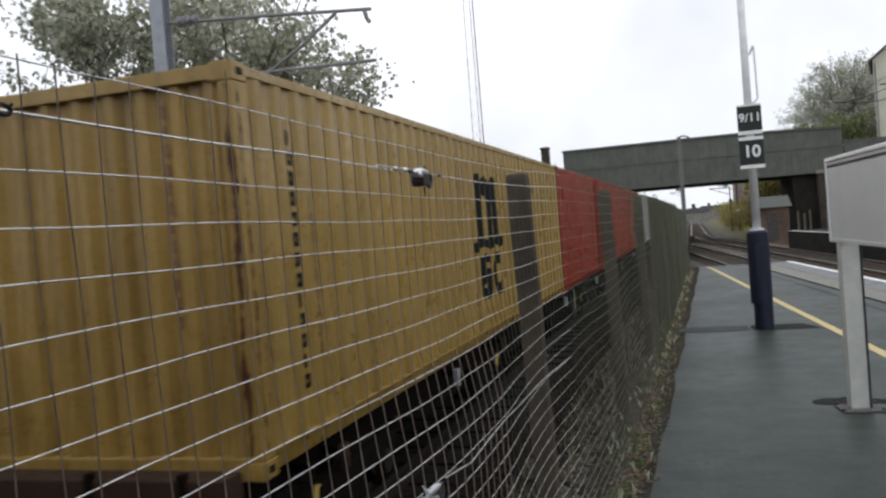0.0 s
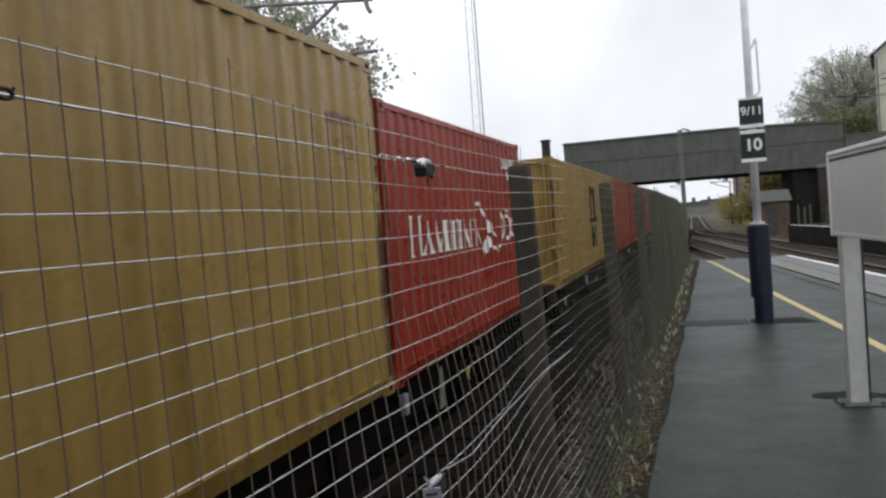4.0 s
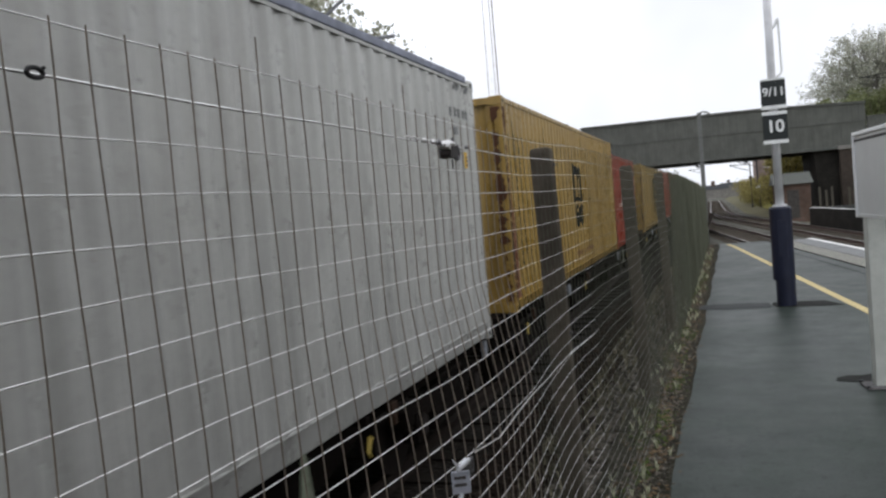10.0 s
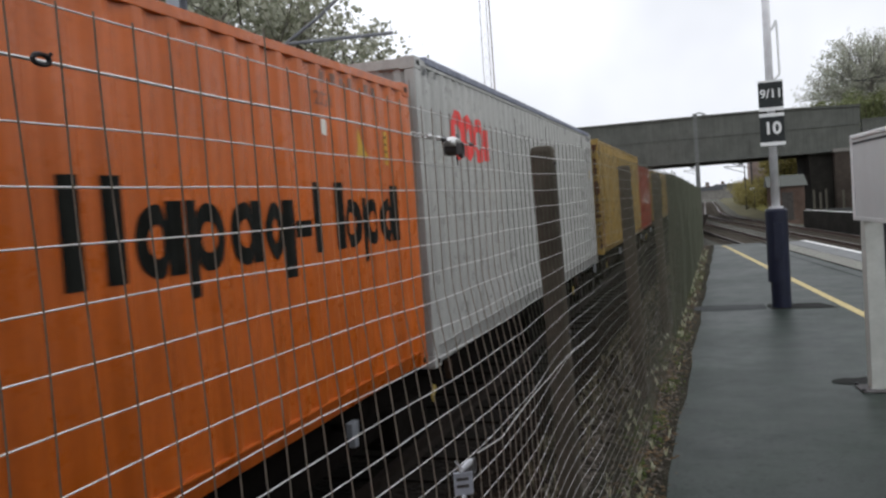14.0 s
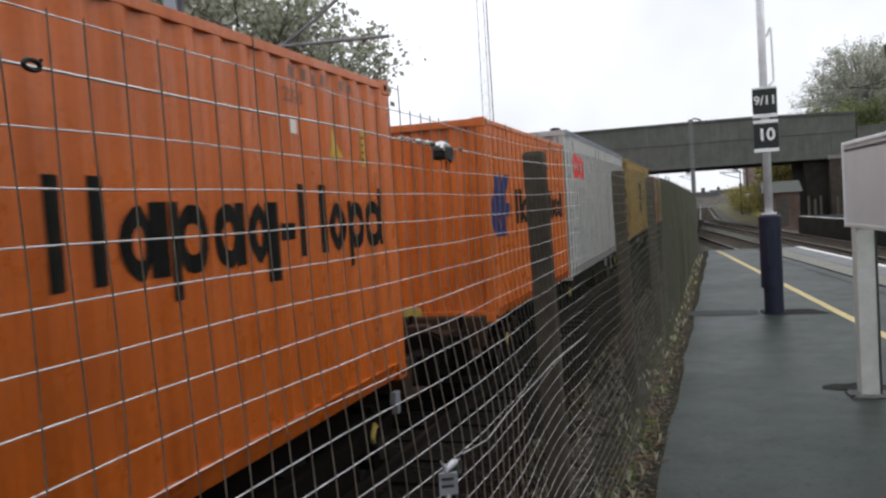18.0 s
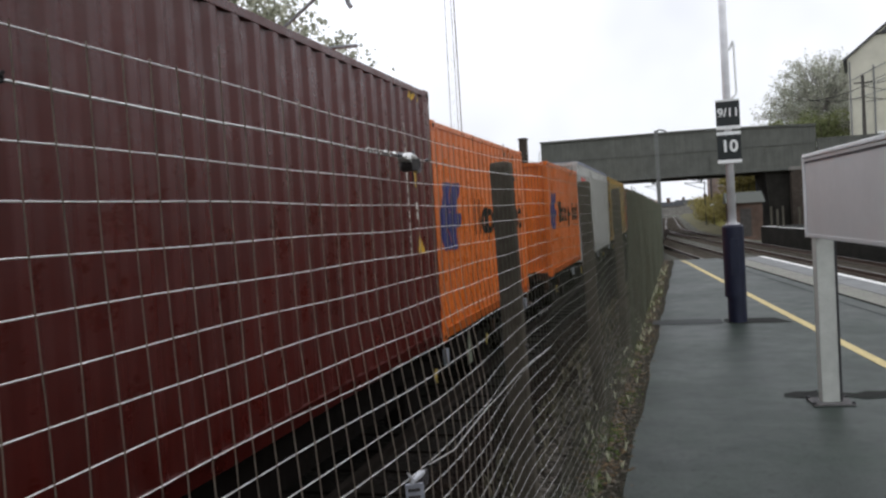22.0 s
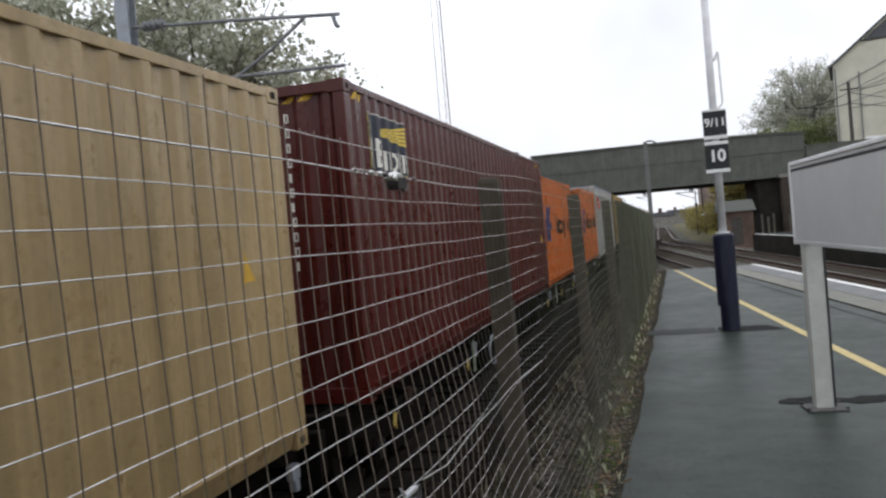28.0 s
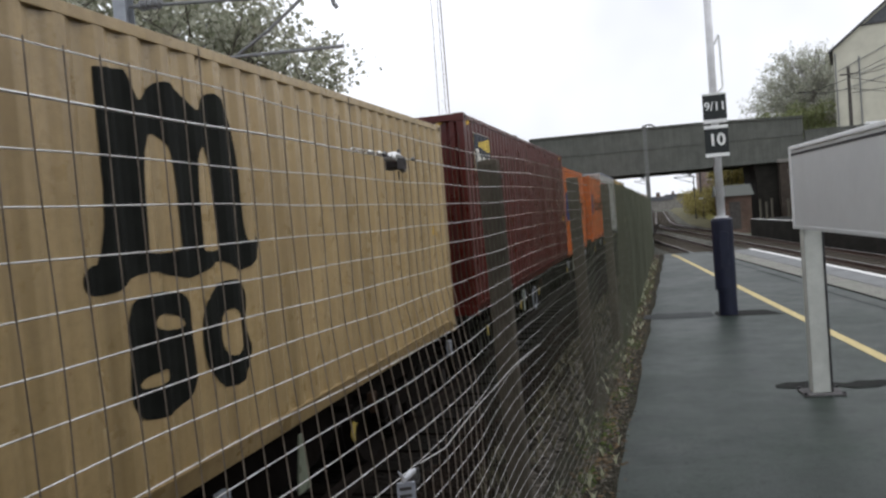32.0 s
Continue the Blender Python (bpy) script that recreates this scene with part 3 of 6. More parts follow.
    sheet("tarmac_patch", [[(x, 6.64 + 0.035 * math.sin(x * 17) + 0.02 * math.sin(x * 41), 0.004), (x + 0.01, 6.84 + 0.04 * math.sin(x * 13 + 1) + 0.025 * math.sin(x * 37), 0.004)] for x in [0.80 + 0.05 * i for i in range(34)]], TARMAC_DARK, t, "dark tarmac patch beside the sign")
    return t


platform()

# the far platform with its fence
def far_edge(y):
    return 8.75 - 0.136 * (y - 23.5)


far = tagged(new("far_platform"), "far station platform with a white edge and a dark wall", "platform", kind="structure")
ys = [-10 + 4 * i for i in range(16)]
sheet("surface", [[(far_edge(y), y, 0.0), (far_edge(y) + 4, y, 0.02), (far_edge(y) + 7, y, 0.3)] for y in ys], TARMAC_DARK, far)
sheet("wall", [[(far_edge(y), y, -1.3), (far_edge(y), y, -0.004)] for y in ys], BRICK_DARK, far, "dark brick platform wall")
sheet("white_line", [[(far_edge(y) - 0.01, y, 0.012), (far_edge(y) + 0.2, y, 0.012), ] for y in ys], WHITE_LINE, far, "white platform edge line")
part("end_wall", boxed((far_edge(50), far_edge(50) + 4, 50.0, 50.3, -1.3, -0.01)), BRICK_DARK, far, "dark brick end wall")
tagged(sheet("embankment", [[(far_edge(y) + 7 + 0.6 * math.sin(y), y, 0.28), (far_edge(y) + 12, y, 3.2 + 0.5 * math.sin(y * 1.3)), (far_edge(y) + 18, y, 5.9), (far_edge(y) + 60, y, 6.2)] for y in [-10 + 4 * i for i in range(20)]], EARTH), "grassy embankment behind the far platform", "embankment")
tagged(sheet("embankment", [[(line_x(y) - 3.2, y, -1.3), (line_x(y) - 7.5, y, 0.2 + 0.3 * math.sin(y * 0.7)), (line_x(y) - 11, y, 1.2), (line_x(y) - 70, y, 1.6)] for y in [-40 + 6 * i for i in range(46)]], DARK_BANK), "assumed embankment beyond the goods line, kept dark below the train", "embankment")


def bank_strip():
    """Stony bank between the fence and the goods line."""
    rng = random.Random(5)
    rows = []
    for i in range(110):
        y = -6 + i * 0.6
        rows.append([(fence_x(y) - 0.17, y, -0.05), (fence_x(y) - 0.5, y, -0.16 + rng.uniform(-0.05, 0.05)), (fence_x(y) - 0.95, y, -0.55 + rng.uniform(-0.08, 0.08)), (fence_x(y) - 1.4, y, -1.0), (fence_x(y) - 2.0, y, -1.08)])
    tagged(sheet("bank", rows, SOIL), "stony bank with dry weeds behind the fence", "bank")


bank_strip()


def scatter(name, spots, sizes, flat, material, seed, label, category):
    """Many small loose pieces as one mesh; each spot: a place and a normal height."""
    rng = random.Random(seed)
    verts, faces = [], []
    for x, y, z in spots:
        s, a, b = rng.uniform(*sizes), rng.uniform(0, 6.28), len(verts)
        h = s * flat * rng.uniform(0.6, 1.3)
        ring = [(s * rng.uniform(0.6, 1.0) * math.cos(a + k * 1.2566), s * rng.uniform(0.6, 1.0) * math.sin(a + k * 1.2566)) for k in range(5)]
        verts += [(x + p, y + q, z + h * 0.25) for p, q in ring]
        verts += [(x + p * 0.55, y + q * 0.55, z + h) for p, q in ring]
        faces += [tuple(b + i for i in (j, (j + 1) % 5, 5 + (j + 1) % 5, 5 + j)) for j in range(5)] + [tuple(b + 5 + j for j in range(5))]
    return tagged(mesh_part(name, verts, faces, material), label, category, kind="stuff")


rng = random.Random(11)
spots = []
for i in range(11000):
    y = 24 * rng.random() ** 1.4 - 0.5
    spots.append((fence_x(y) + rng.triangular(-0.15, 0.24, 0.08), y, -0.003))
scatter("gravel_strip", spots, (0.004, 0.017), 0.7, PEBBLES, 12, "loose stones along the foot of the fence", "gravel")
spots = []
for i in range(2600):
    y = 23 * rng.random() ** 1.3 + 0.5
    spots.append((fence_x(y) + rng.triangular(-0.12, 0.27, 0.12), y, 0.0))
scatter("leaf_litter", spots, (0.009, 0.024), 0.28, LITTER, 13, "dead brown leaves along the foot of the fence", "leaves")
def bank_spot(y, d):
    """A point of the bank, d metres behind the fence."""
    z = -0.05 - 0.3 * max(0, d - 0.17) if d < 0.5 else (-0.16 - 0.87 * (d - 0.5) if d < 0.95 else (-0.55 - (d - 0.95) if d < 1.4 else -1.0 - 0.13 * (d - 1.4)))
    return fence_x(y) - d, y, z


scatter("bank_stones", [bank_spot(rng.uniform(1.5, 22), rng.uniform(0.45, 2.0)) for i in range(4000)], (0.015, 0.055), 0.7, RUBBLE, 14, "dark stones and rubble on the bank behind the fence", "rubble")
scatter("pale_rubble", [bank_spot(rng.triangular(3.7, 14, 4.6), rng.triangular(0.12, 0.55, 0.25)) for i in range(1500)], (0.010, 0.04), 0.7, STONE_CHIPS, 19, "pale stones and rubble close behind the fence", "rubble")


def tufts(name, spots, height, material, seed, label):
    rng = random.Random(seed)
    verts, faces = [], []
    for x, y, z in spots:
        for k in range(rng.randint(5, 10)):
            a, h, b = rng.uniform(0, 6.28), height * rng.uniform(0.4, 1.2), len(verts)
            lean, w = rng.uniform(0.15, 0.8), rng.uniform(0.003, 0.007)
            c, s = math.cos(a), math.sin(a)
            verts += [(x - s * w, y + c * w, z), (x + s * w, y - c * w, z), (x + c * h * lean * 0.4 + s * w * 0.7, y + s * h * lean * 0.4 - c * w * 0.7, z + h * 0.6), (x + c * h * lean * 0.4 - s * w * 0.7, y + s * h * lean * 0.4 + c * w * 0.7, z + h * 0.6), (x + c * h * lean, y + s * h * lean, z + h)]
            faces += [(b, b + 1, b + 2, b + 3), (b + 3, b + 2, b + 4)]
    return tagged(mesh_part(name, verts, faces, material), label, "grass", kind="stuff")


spots = []
for i in range(520):
    y = rng.uniform(3.7, 23)
    d = rng.uniform(0.1, 0.9)
    spots.append((fence_x(y) - d, y, -0.06 if d < 0.5 else -0.16 - 0.85 * (d - 0.5)))
tufts("dry_grass", spots, 0.13, GRASS, 15, "dry straw-coloured weeds on the bank behind the fence")
spots = [(fence_x(y) + rng.uniform(-0.1, 0.2), y, 0.0) for y in [rng.uniform(2.5, 22) for _ in range(160)]]
clumps = [(rng.uniform(2.5, 22), rng.uniform(-0.02, 0.16)) for _ in range(95)]
scatter("moss", [(fence_x(y) + d + rng.gauss(0, 0.035), y + rng.gauss(0, 0.13), -0.004) for y, d in clumps for _ in range(34)], (0.008, 0.02), 0.6, MOSS, 18, "green moss in the grit along the fence", "moss")
tufts("weeds", spots, 0.06, LEAF_PALE, 16, "small green weeds at the foot of the fence")

# ---- the goods train ----
TRAIN = [4.49, 7.451, 10.388, 13.301, 16.181, 19.005, 21.758, 24.442, 27.083, 29.712, 32.343, 34.976, 37.59, 40.15, 42.614, 44.956, 47.198, 49.39, 51.564, 53.721, 55.843, 57.926, 59.955, 61.896, 63.721, 65.417, 66.992, 68.464, 69.838, 71.11, 72.291, 73.406, 74.483]
TURN = -math.degrees(math.atan(SLOPE))
DECK = 0.06  # the containers' underside
RIB, DEEP = 0.278, 0.026
DEPTHS = {}  # containers whose ribs are shallower
moving = []  # things of the train and their place along it


def train_pose(u, t):
    y = TRAIN[t] + u
    return pose(line_x(y), y, 0, 0, 0, TURN)


def wave(a, period, deep):
    """How far a corrugated sheet lies behind its outer face."""
    q = (a % period) / period
    if q < 0.26:
        return 0.0
    if q < 0.50:
        return deep * (q - 0.26) / 0.24
    if q < 0.76:
        return deep
    return deep * (1 - (q - 0.76) / 0.24)


def breaks(a0, a1, period):
    out, k = [a0], math.floor(a0 / period)
    while k * period < a1:
        out += [a for a in (period * (k + q) for q in (0.0, 0.26, 0.50, 0.76)) if a0 + 1e-4 < a < a1 - 1e-4]
        k += 1
    return out + [a1]


def corrugated(a0, a1, z0, z1, face, place):
    """A corrugated sheet from a0 to a1, z0 to z1; place(a, depth, z) gives a point."""
    verts, faces = [], []
    for a in breaks(a0, a1, face[0]):
        w = wave(a, *face)
        verts += [place(a, w, z0), place(a, w, z1)]
    for i in range(0, len(verts) - 2, 2):
        faces.append((i, i + 2, i + 3, i + 1))
    return verts, faces


# markings that fall into single bars, each a part of its own
SINGLE = {"inscription": "character_bar", "number_panel": "character_bar", "lettering": "letter_bar", "panel_lettering": "letter_bar", "hazard_marking": "hazard_stripe", "label_print": "print_bar", "panel_stripe": "panel_stripe", "yellow_label": "yellow_label", "rust_streak": "rust_streak"}


def painted(bm, shapes, put):
    """Faces for outlines, or for outlines with holes given as a dict of loops."""
    for outline in shapes:
        loops = outline["loops"] if isinstance(outline, dict) else [outline]
        pts = [bm.verts.new(put(p, q)) for loop in loops for p, q in loop]
        if isinstance(outline, dict):
            for tri in geometry.tessellate_polygon([[Vector((p, q, 0)) for p, q in loop] for loop in loops]):
                bm.faces.new([pts[i] for i in tri])
        else:
            bm.faces.new(pts)


def on_side(name, shapes, material, box_thing, length, label="", lift=0.0):
    """Markings painted on the container's right side; shapes: outlines of (y from the rear, z)."""
    if name in SINGLE and len(shapes) > 1:
        for shape in shapes:
            on_side(name, [shape], material, box_thing, length, label, lift)
        return
    bm = bmesh.new()
    painted(bm, shapes, lambda y, z: (0, y, z))
    ys = [v.co.y for v in bm.verts]
    for a in breaks(min(ys), max(ys), RIB)[1:-1]:
        bmesh.ops.bisect_plane(bm, geom=bm.verts[:] + bm.edges[:] + bm.faces[:], plane_co=(0, a, 0), plane_no=(0, 1, 0))
    for v in bm.verts:
        v.co.x = 1.2195 + lift - wave(v.co.y, RIB, DEPTHS.get(box_thing.name, DEEP))
    bmesh.ops.recalc_face_normals(bm, faces=bm.faces[:])
    part(SINGLE.get(name, name), bm, material, box_thing, label)


def on_end(name, shapes, material, box_thing, label=""):
    """Markings on the rear end; shapes: outlines of (x, z)."""
    if name in SINGLE and len(shapes) > 1:
        for shape in shapes:
            on_end(name, [shape], material, box_thing, label)
        return
    bm = bmesh.new()
    painted(bm, shapes, lambda x, z: (x, 0, z))
    xs = [v.co.x for v in bm.verts]
    for a in breaks(min(xs), max(xs), 0.25)[1:-1]:
        bmesh.ops.bisect_plane(bm, geom=bm.verts[:] + bm.edges[:] + bm.faces[:], plane_co=(a, 0, 0), plane_no=(1, 0, 0))
    for v in bm.verts:
        v.co.y = 0.024 + wave(v.co.x, 0.25, 0.045)
    part(SINGLE.get(name, name), bm, material, box_thing, label)


def side_words(text, y, z, size, material, box_thing, label=""):
    """A short code painted on the container's right side, with the built-in font."""
    cu = bpy.data.curves.new("size_code", "FONT")
    cu.body, cu.size, cu.align_x = text, size, "CENTER"
    tmp = bpy.data.objects.new("size_code", cu)
    data = bpy.data.meshes.new_from_object(tmp)
    bpy.data.objects.remove(tmp)
    bpy.data.curves.remove(cu)
    bm = bmesh.new()
    bm.from_mesh(data)
    bpy.data.meshes.remove(data)
    for vert in bm.verts:
        vert.co = (0, y + vert.co.x, z + vert.co.y)
    ys = [vert.co.y for vert in bm.verts]
    for a in breaks(min(ys), max(ys), RIB)[1:-1]:
        bmesh.ops.bisect_plane(bm, geom=bm.verts[:] + bm.edges[:] + bm.faces[:], plane_co=(0, a, 0), plane_no=(0, 1, 0))
    for vert in bm.verts:
        vert.co.x = 1.2195 - wave(vert.co.y, RIB, DEPTHS.get(box_thing.name, DEEP))
    for piece in islands(bm):
        part("size_code", piece, material, box_thing, label)


def hoop(y, z, r, tall=1.15, thick=0.5):
    """A plain ring, as an outline with a hole."""
    turn = [i * 0.2618 for i in range(24)]
    return {"loops": [[(y + r * k * math.cos(b), z + tall * r * k * math.sin(b)) for b in turn] for k in (1.0, thick)]}


def rect(y0, y1, z0, z1):
    return ((y0, z0), (y1, z0), (y1, z1), (y0, z1))


def column(y, z0, z1, count, w=0.09, seed=1, gap=0.25):
    """A column of unreadable characters, as bars."""
    r = random.Random(seed)
    step = (z1 - z0) / count
    out = []
    for i in range(count):
        a0, a1, b0, b1, e = y - w / 2 * r.uniform(0.75, 1), y + w / 2 * r.uniform(0.75, 1), z0 + step * i, z0 + step * (i + 1 - gap), w * 0.29
        if r.random() < 0.7:  # a bar pierced in the middle
            out.append({"loops": [list(rect(a0, a1, b0, b1)), list(rect(a0 + e, a1 - e, b0 + e, b1 - e))[::-1]]})
        else:
            out.append(rect(a0, a0 + 2 * e, b0, b1))
    return out


def row(y0, y1, z0, z1, count, seed=1, gap=0.25):
    r = random.Random(seed)
    step = (y1 - y0) / count
    return [rect(y0 + step * i, y0 + step * (i + 1 - gap * r.uniform(0.7, 1.2)), z0, z1 - (z1 - z0) * r.choice((0, 0, 0.12))) for i in range(count)]


def container(u, length, height, mat, label, roof=None, drop=0.0, sill=0.158, deep=DEEP):
    """A shipping container; u is its rear end along the train."""
    t = thing("shipping_container", train_pose(u, 0), label, "container", "containers on the train")
    moving.append((t, u))
    DEPTHS[t.name] = deep
    w, z0, z1 = 1.219, DECK - drop, DECK + height
    place = {1: lambda a, d, z: (w - 0.004 - d, a, z), -1: lambda a, d, z: (-w + 0.004 + d, a, z)}
    for s in (1, -1):
        v, f = corrugated(0.16, length - 0.16, z0 + sill - 0.003, z1 - 0.075, (RIB, deep), place[s])
        mesh_part("side_wall", v, f, mat, t)
        part("top_rail", boxed((s * w - 0.06 * (s > 0), s * w + 0.06 * (s < 0), 0.17, length - 0.17, z1 - 0.078, z1 - 0.012), bevel=0.006), mat, t)
        bm = bmesh.new()
        prof = [(w - 0.09, z0 + 0.012), (w - 0.052, z0 + 0.012), (w - 0.046, z0 + 0.018), (w - 0.010, z0 + sill - 0.016), (w + 0.001, z0 + sill - 0.012), (w + 0.001, z0 + sill), (w - 0.09, z0 + sill)]
        a_, b_ = ([bm.verts.new((s * x, y, z)) for x, z in prof] for y in (0.17, length - 0.17))
        bm.faces.new(a_)
        bm.faces.new(b_[::-1])
        for i in range(len(prof)):
            bm.faces.new((a_[i], b_[i], b_[(i + 1) % len(prof)], a_[(i + 1) % len(prof)]))
        bmesh.ops.recalc_face_normals(bm, faces=bm.faces[:])
        part("bottom_rail", bm, mat, t)
    for e, flip in ((0.0, 1), (length, -1)):
        v, f = corrugated(-w + 0.1, w - 0.1, z0 + 0.14, z1 - 0.1, (0.25, 0.045), lambda a, d, z: (a, e + flip * (0.03 + d), z))
        mesh_part("end_wall", v, f, mat, t)
        part("end_rail", boxed((-w + 0.1, w - 0.1, min(e, e + flip * 0.09), max(e, e + flip * 0.09), z1 - 0.102, z1 - 0.008), bevel=0.006), mat, t)
        part("end_sill", boxed((-w + 0.1, w - 0.1, min(e, e + flip * 0.09), max(e, e + flip * 0.09), z0 + 0.01, z0 + 0.142), bevel=0.006), mat, t)
        for s in (1, -1):
            xs = sorted((s * (w - 0.11), s * (w - 0.002)))
            part("corner_post", boxed((*xs, *sorted((e + flip * 0.002, e + flip * 0.17)), z0 + 0.118, z1 - 0.118), bevel=0.012), mat, t)
            for za, zb in ((z0, z0 + 0.118), (z1 - 0.118, z1 + 0.004)):
                xs2 = sorted((s * (w - 0.162), s * (w + 0.002)))
                bm = boxed((*xs2, *sorted((e - flip * 0.002, e + flip * 0.178)), za, zb), bevel=0.01)
                part("corner_casting", bm, mat, t)
            # slots are flat black ovals that stand for the shade inside the holes
            for zc in (z0 + 0.06, z1 - 0.057):
                bm = bmesh.new()
                tube(bm, [(s * (w + 0.0035), e + flip * 0.055, zc), (s * (w + 0.0035), e + flip * 0.125, zc)], 0.025, 10)
                for v in bm.verts:
                    v.co.x = s * (w + 0.0035) + (v.co.x - s * (w + 0.0035)) * 0.08
                part("casting_slot", bm, BLACK_MARK, t)
    v, f = corrugated(0.1, length - 0.1, -w + 0.06, w - 0.06, (RIB, 0.02), lambda a, d, z: (z, a, z1 - 0.02 - d))
    mesh_part("roof_sheet", v, f, roof or mat, t)
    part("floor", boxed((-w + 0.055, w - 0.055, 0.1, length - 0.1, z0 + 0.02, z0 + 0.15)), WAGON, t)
    if roof:
        part("roof_cover", boxed((-w - 0.012, w + 0.012, 0.3, length - 0.3, z1 - 0.045, z1 + 0.03), bevel=0.012), roof, t, "blue-grey sheet over the roof")
    return t


def rounded(pts, times=2):
    """An outline with its corners cut round."""
    for _ in range(times):
        pts = [(p[0] * (1 - q) + n[0] * q, p[1] * (1 - q) + n[1] * q) for p, n in zip(pts, pts[1:] + pts[:1]) for q in (0.25, 0.75)]
    return pts


def frame_logo(y0, z0, k, squat=False):
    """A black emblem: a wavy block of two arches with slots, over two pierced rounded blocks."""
    low = lambda b: b if not squat else b * 0.79 if b < 0.775 else 0.62 + (b - 0.775) * 0.95
    q = lambda pts: rounded([(y0 + a * k, z0 + low(b) * k) for a, b in pts])
    arches = [(0.0, 0.93), (0.0, 0.80), (0.22, 0.79), (0.33, 0.85), (0.52, 0.88), (0.70, 0.83), (0.86, 0.80), (1.03, 0.85), (1.18, 0.89), (1.34, 0.80), (1.50, 0.82), (1.64, 0.92), (1.62, 1.02), (1.53, 0.97), (1.45, 0.99), (1.45, 1.58), (1.37, 1.80), (1.22, 1.88), (1.10, 1.82), (1.02, 1.72), (0.90, 1.84), (0.72, 1.88), (0.56, 1.78), (0.50, 1.72), (0.44, 1.88), (0.43, 1.885), (0.20, 1.86), (0.195, 1.86), (0.20, 0.94)]
    slots = [[(0.48, 0.96), (0.49, 1.00), (0.50, 1.44), (0.56, 1.57), (0.66, 1.59), (0.76, 1.48), (0.77, 1.0), (0.77, 0.96)], [(0.98, 0.94), (0.98, 0.98), (0.98, 1.46), (1.06, 1.56), (1.14, 1.50), (1.17, 0.98), (1.17, 0.94)]]
    block = [(0.26, 0.66), (0.40, 0.77), (0.66, 0.77), (0.80, 0.70), (0.78, 0.44), (0.83, 0.20), (0.72, 0.04), (0.54, 0.0), (0.34, 0.03), (0.24, 0.16), (0.27, 0.40)]
    gaps = [[(0.46, 0.55), (0.74, 0.50), (0.72, 0.60), (0.52, 0.65)], [(0.34, 0.26), (0.38, 0.20), (0.60, 0.22), (0.56, 0.31)]]
    pear = [(0.93, 0.60), (1.04, 0.74), (1.20, 0.77), (1.36, 0.76), (1.44, 0.62), (1.38, 0.42), (1.46, 0.22), (1.36, 0.05), (1.20, 0.0), (1.03, 0.05), (0.92, 0.22)]
    core = [(1.12, 0.30), (1.22, 0.20), (1.33, 0.28), (1.33, 0.50), (1.22, 0.58), (1.12, 0.50)]
    return [{"loops": [q(arches)] + [q(h) for h in slots]}, {"loops": [q(block)] + [q(h) for h in gaps]}, {"loops": [q(pear), q(core)]}]


def bird_logo(y0, z0, k):
    """A white emblem: a bent wing, a squarish body, a tail and two thin pinions."""
    q = lambda pts: [(y0 + a * k, z0 + b * k) for a, b in pts]
    wing = q(((0.0, 0.52), (0.06, 0.56), (0.20, 0.545), (0.26, 0.50), (0.40, 0.40), (0.46, 0.31), (0.36, 0.36), (0.24, 0.46), (0.12, 0.50)))
    body = q(((0.46, 0.33), (0.62, 0.31), (0.76, 0.22), (0.74, 0.14), (0.56, 0.14), (0.48, 0.10)))
    chest = q(((0.30, 0.0), (0.40, 0.11), (0.52, 0.13), (0.66, 0.06), (0.72, -0.06), (0.56, -0.06), (0.52, -0.09), (0.34, -0.13)))
    tail = q(((0.70, -0.07), (0.92, -0.10), (1.04, -0.17), (1.02, -0.10), (0.90, -0.05), (0.74, -0.03)))
    pinion = q(((0.0, 0.18), (0.04, 0.18), (0.20, -0.20), (0.34, -0.05), (0.34, 0.0), (0.22, -0.10)))
    leg = q(((0.70, 0.28), (0.74, 0.28), (0.98, 0.08), (0.96, 0.05)))
    return [{"loops": [x]} for x in (wing, body, chest, tail, pinion, leg)]


def wing_logo(y0, z0):
    """A navy emblem: a hexagon of two wings, slashed twice, with a spur."""
    q = lambda pts: [(y0 + a, z0 + b) for a, b in pts]
    rear = q(((0.0, 0.27), (0.05, 0.45), (0.12, 0.60), (0.20, 0.71), (0.26, 0.83), (0.64, 0.83), (0.55, 0.66), (0.40, 0.46), (0.33, 0.275), (0.43, 0.09), (0.45, 0.01), (0.13, 0.01), (0.05, 0.18)))
    front = q(((0.34, 0.275), (0.47, 0.46), (0.56, 0.57), (0.60, 0.70), (0.66, 0.83), (1.03, 0.84), (0.94, 0.67), (0.89, 0.60), (0.87, 0.45), (1.10, 0.445), (0.96, 0.28), (0.75, 0.27), (0.84, 0.12), (0.87, 0.0), (0.58, 0.0), (0.46, 0.12)))
    core = q(((0.33, 0.277), (0.345, 0.277), (0.475, 0.458), (0.40, 0.458)))
    return [{"loops": [x]} for x in (rear, front, core)]


FT20, FT40, LOW, TALL = 6.058, 12.192, 2.591, 2.896
# containers ahead of the mustard one, then those that pass the camera; u is the rear end
ahead = [(0.0, FT40, LOW, YELLOW, ""), (12.35, FT20, LOW, RED, "red"), (19.75, FT40, LOW, RED, "red"), (32.05, FT20, LOW, BROWN, "brown"), (41.4, FT20, LOW, GREY, "grey"), (47.55, FT40, LOW, YELLOW, "mustard"), (61.1, FT40, LOW, BROWN, "brown"), (73.4, FT20, LOW, MAROON, "maroon"), (82.75, FT20, LOW, GREY, "grey"), (88.9, FT40, LOW, MAROON, "maroon"), (102.4, FT40, LOW, YELLOW, "mustard"), (114.7, FT20, LOW, RED, "red")]
for u, n, h, mat, word in ahead[1:]:
    container(u, n, h, mat, f"weathered {word} steel shipping container on the train")
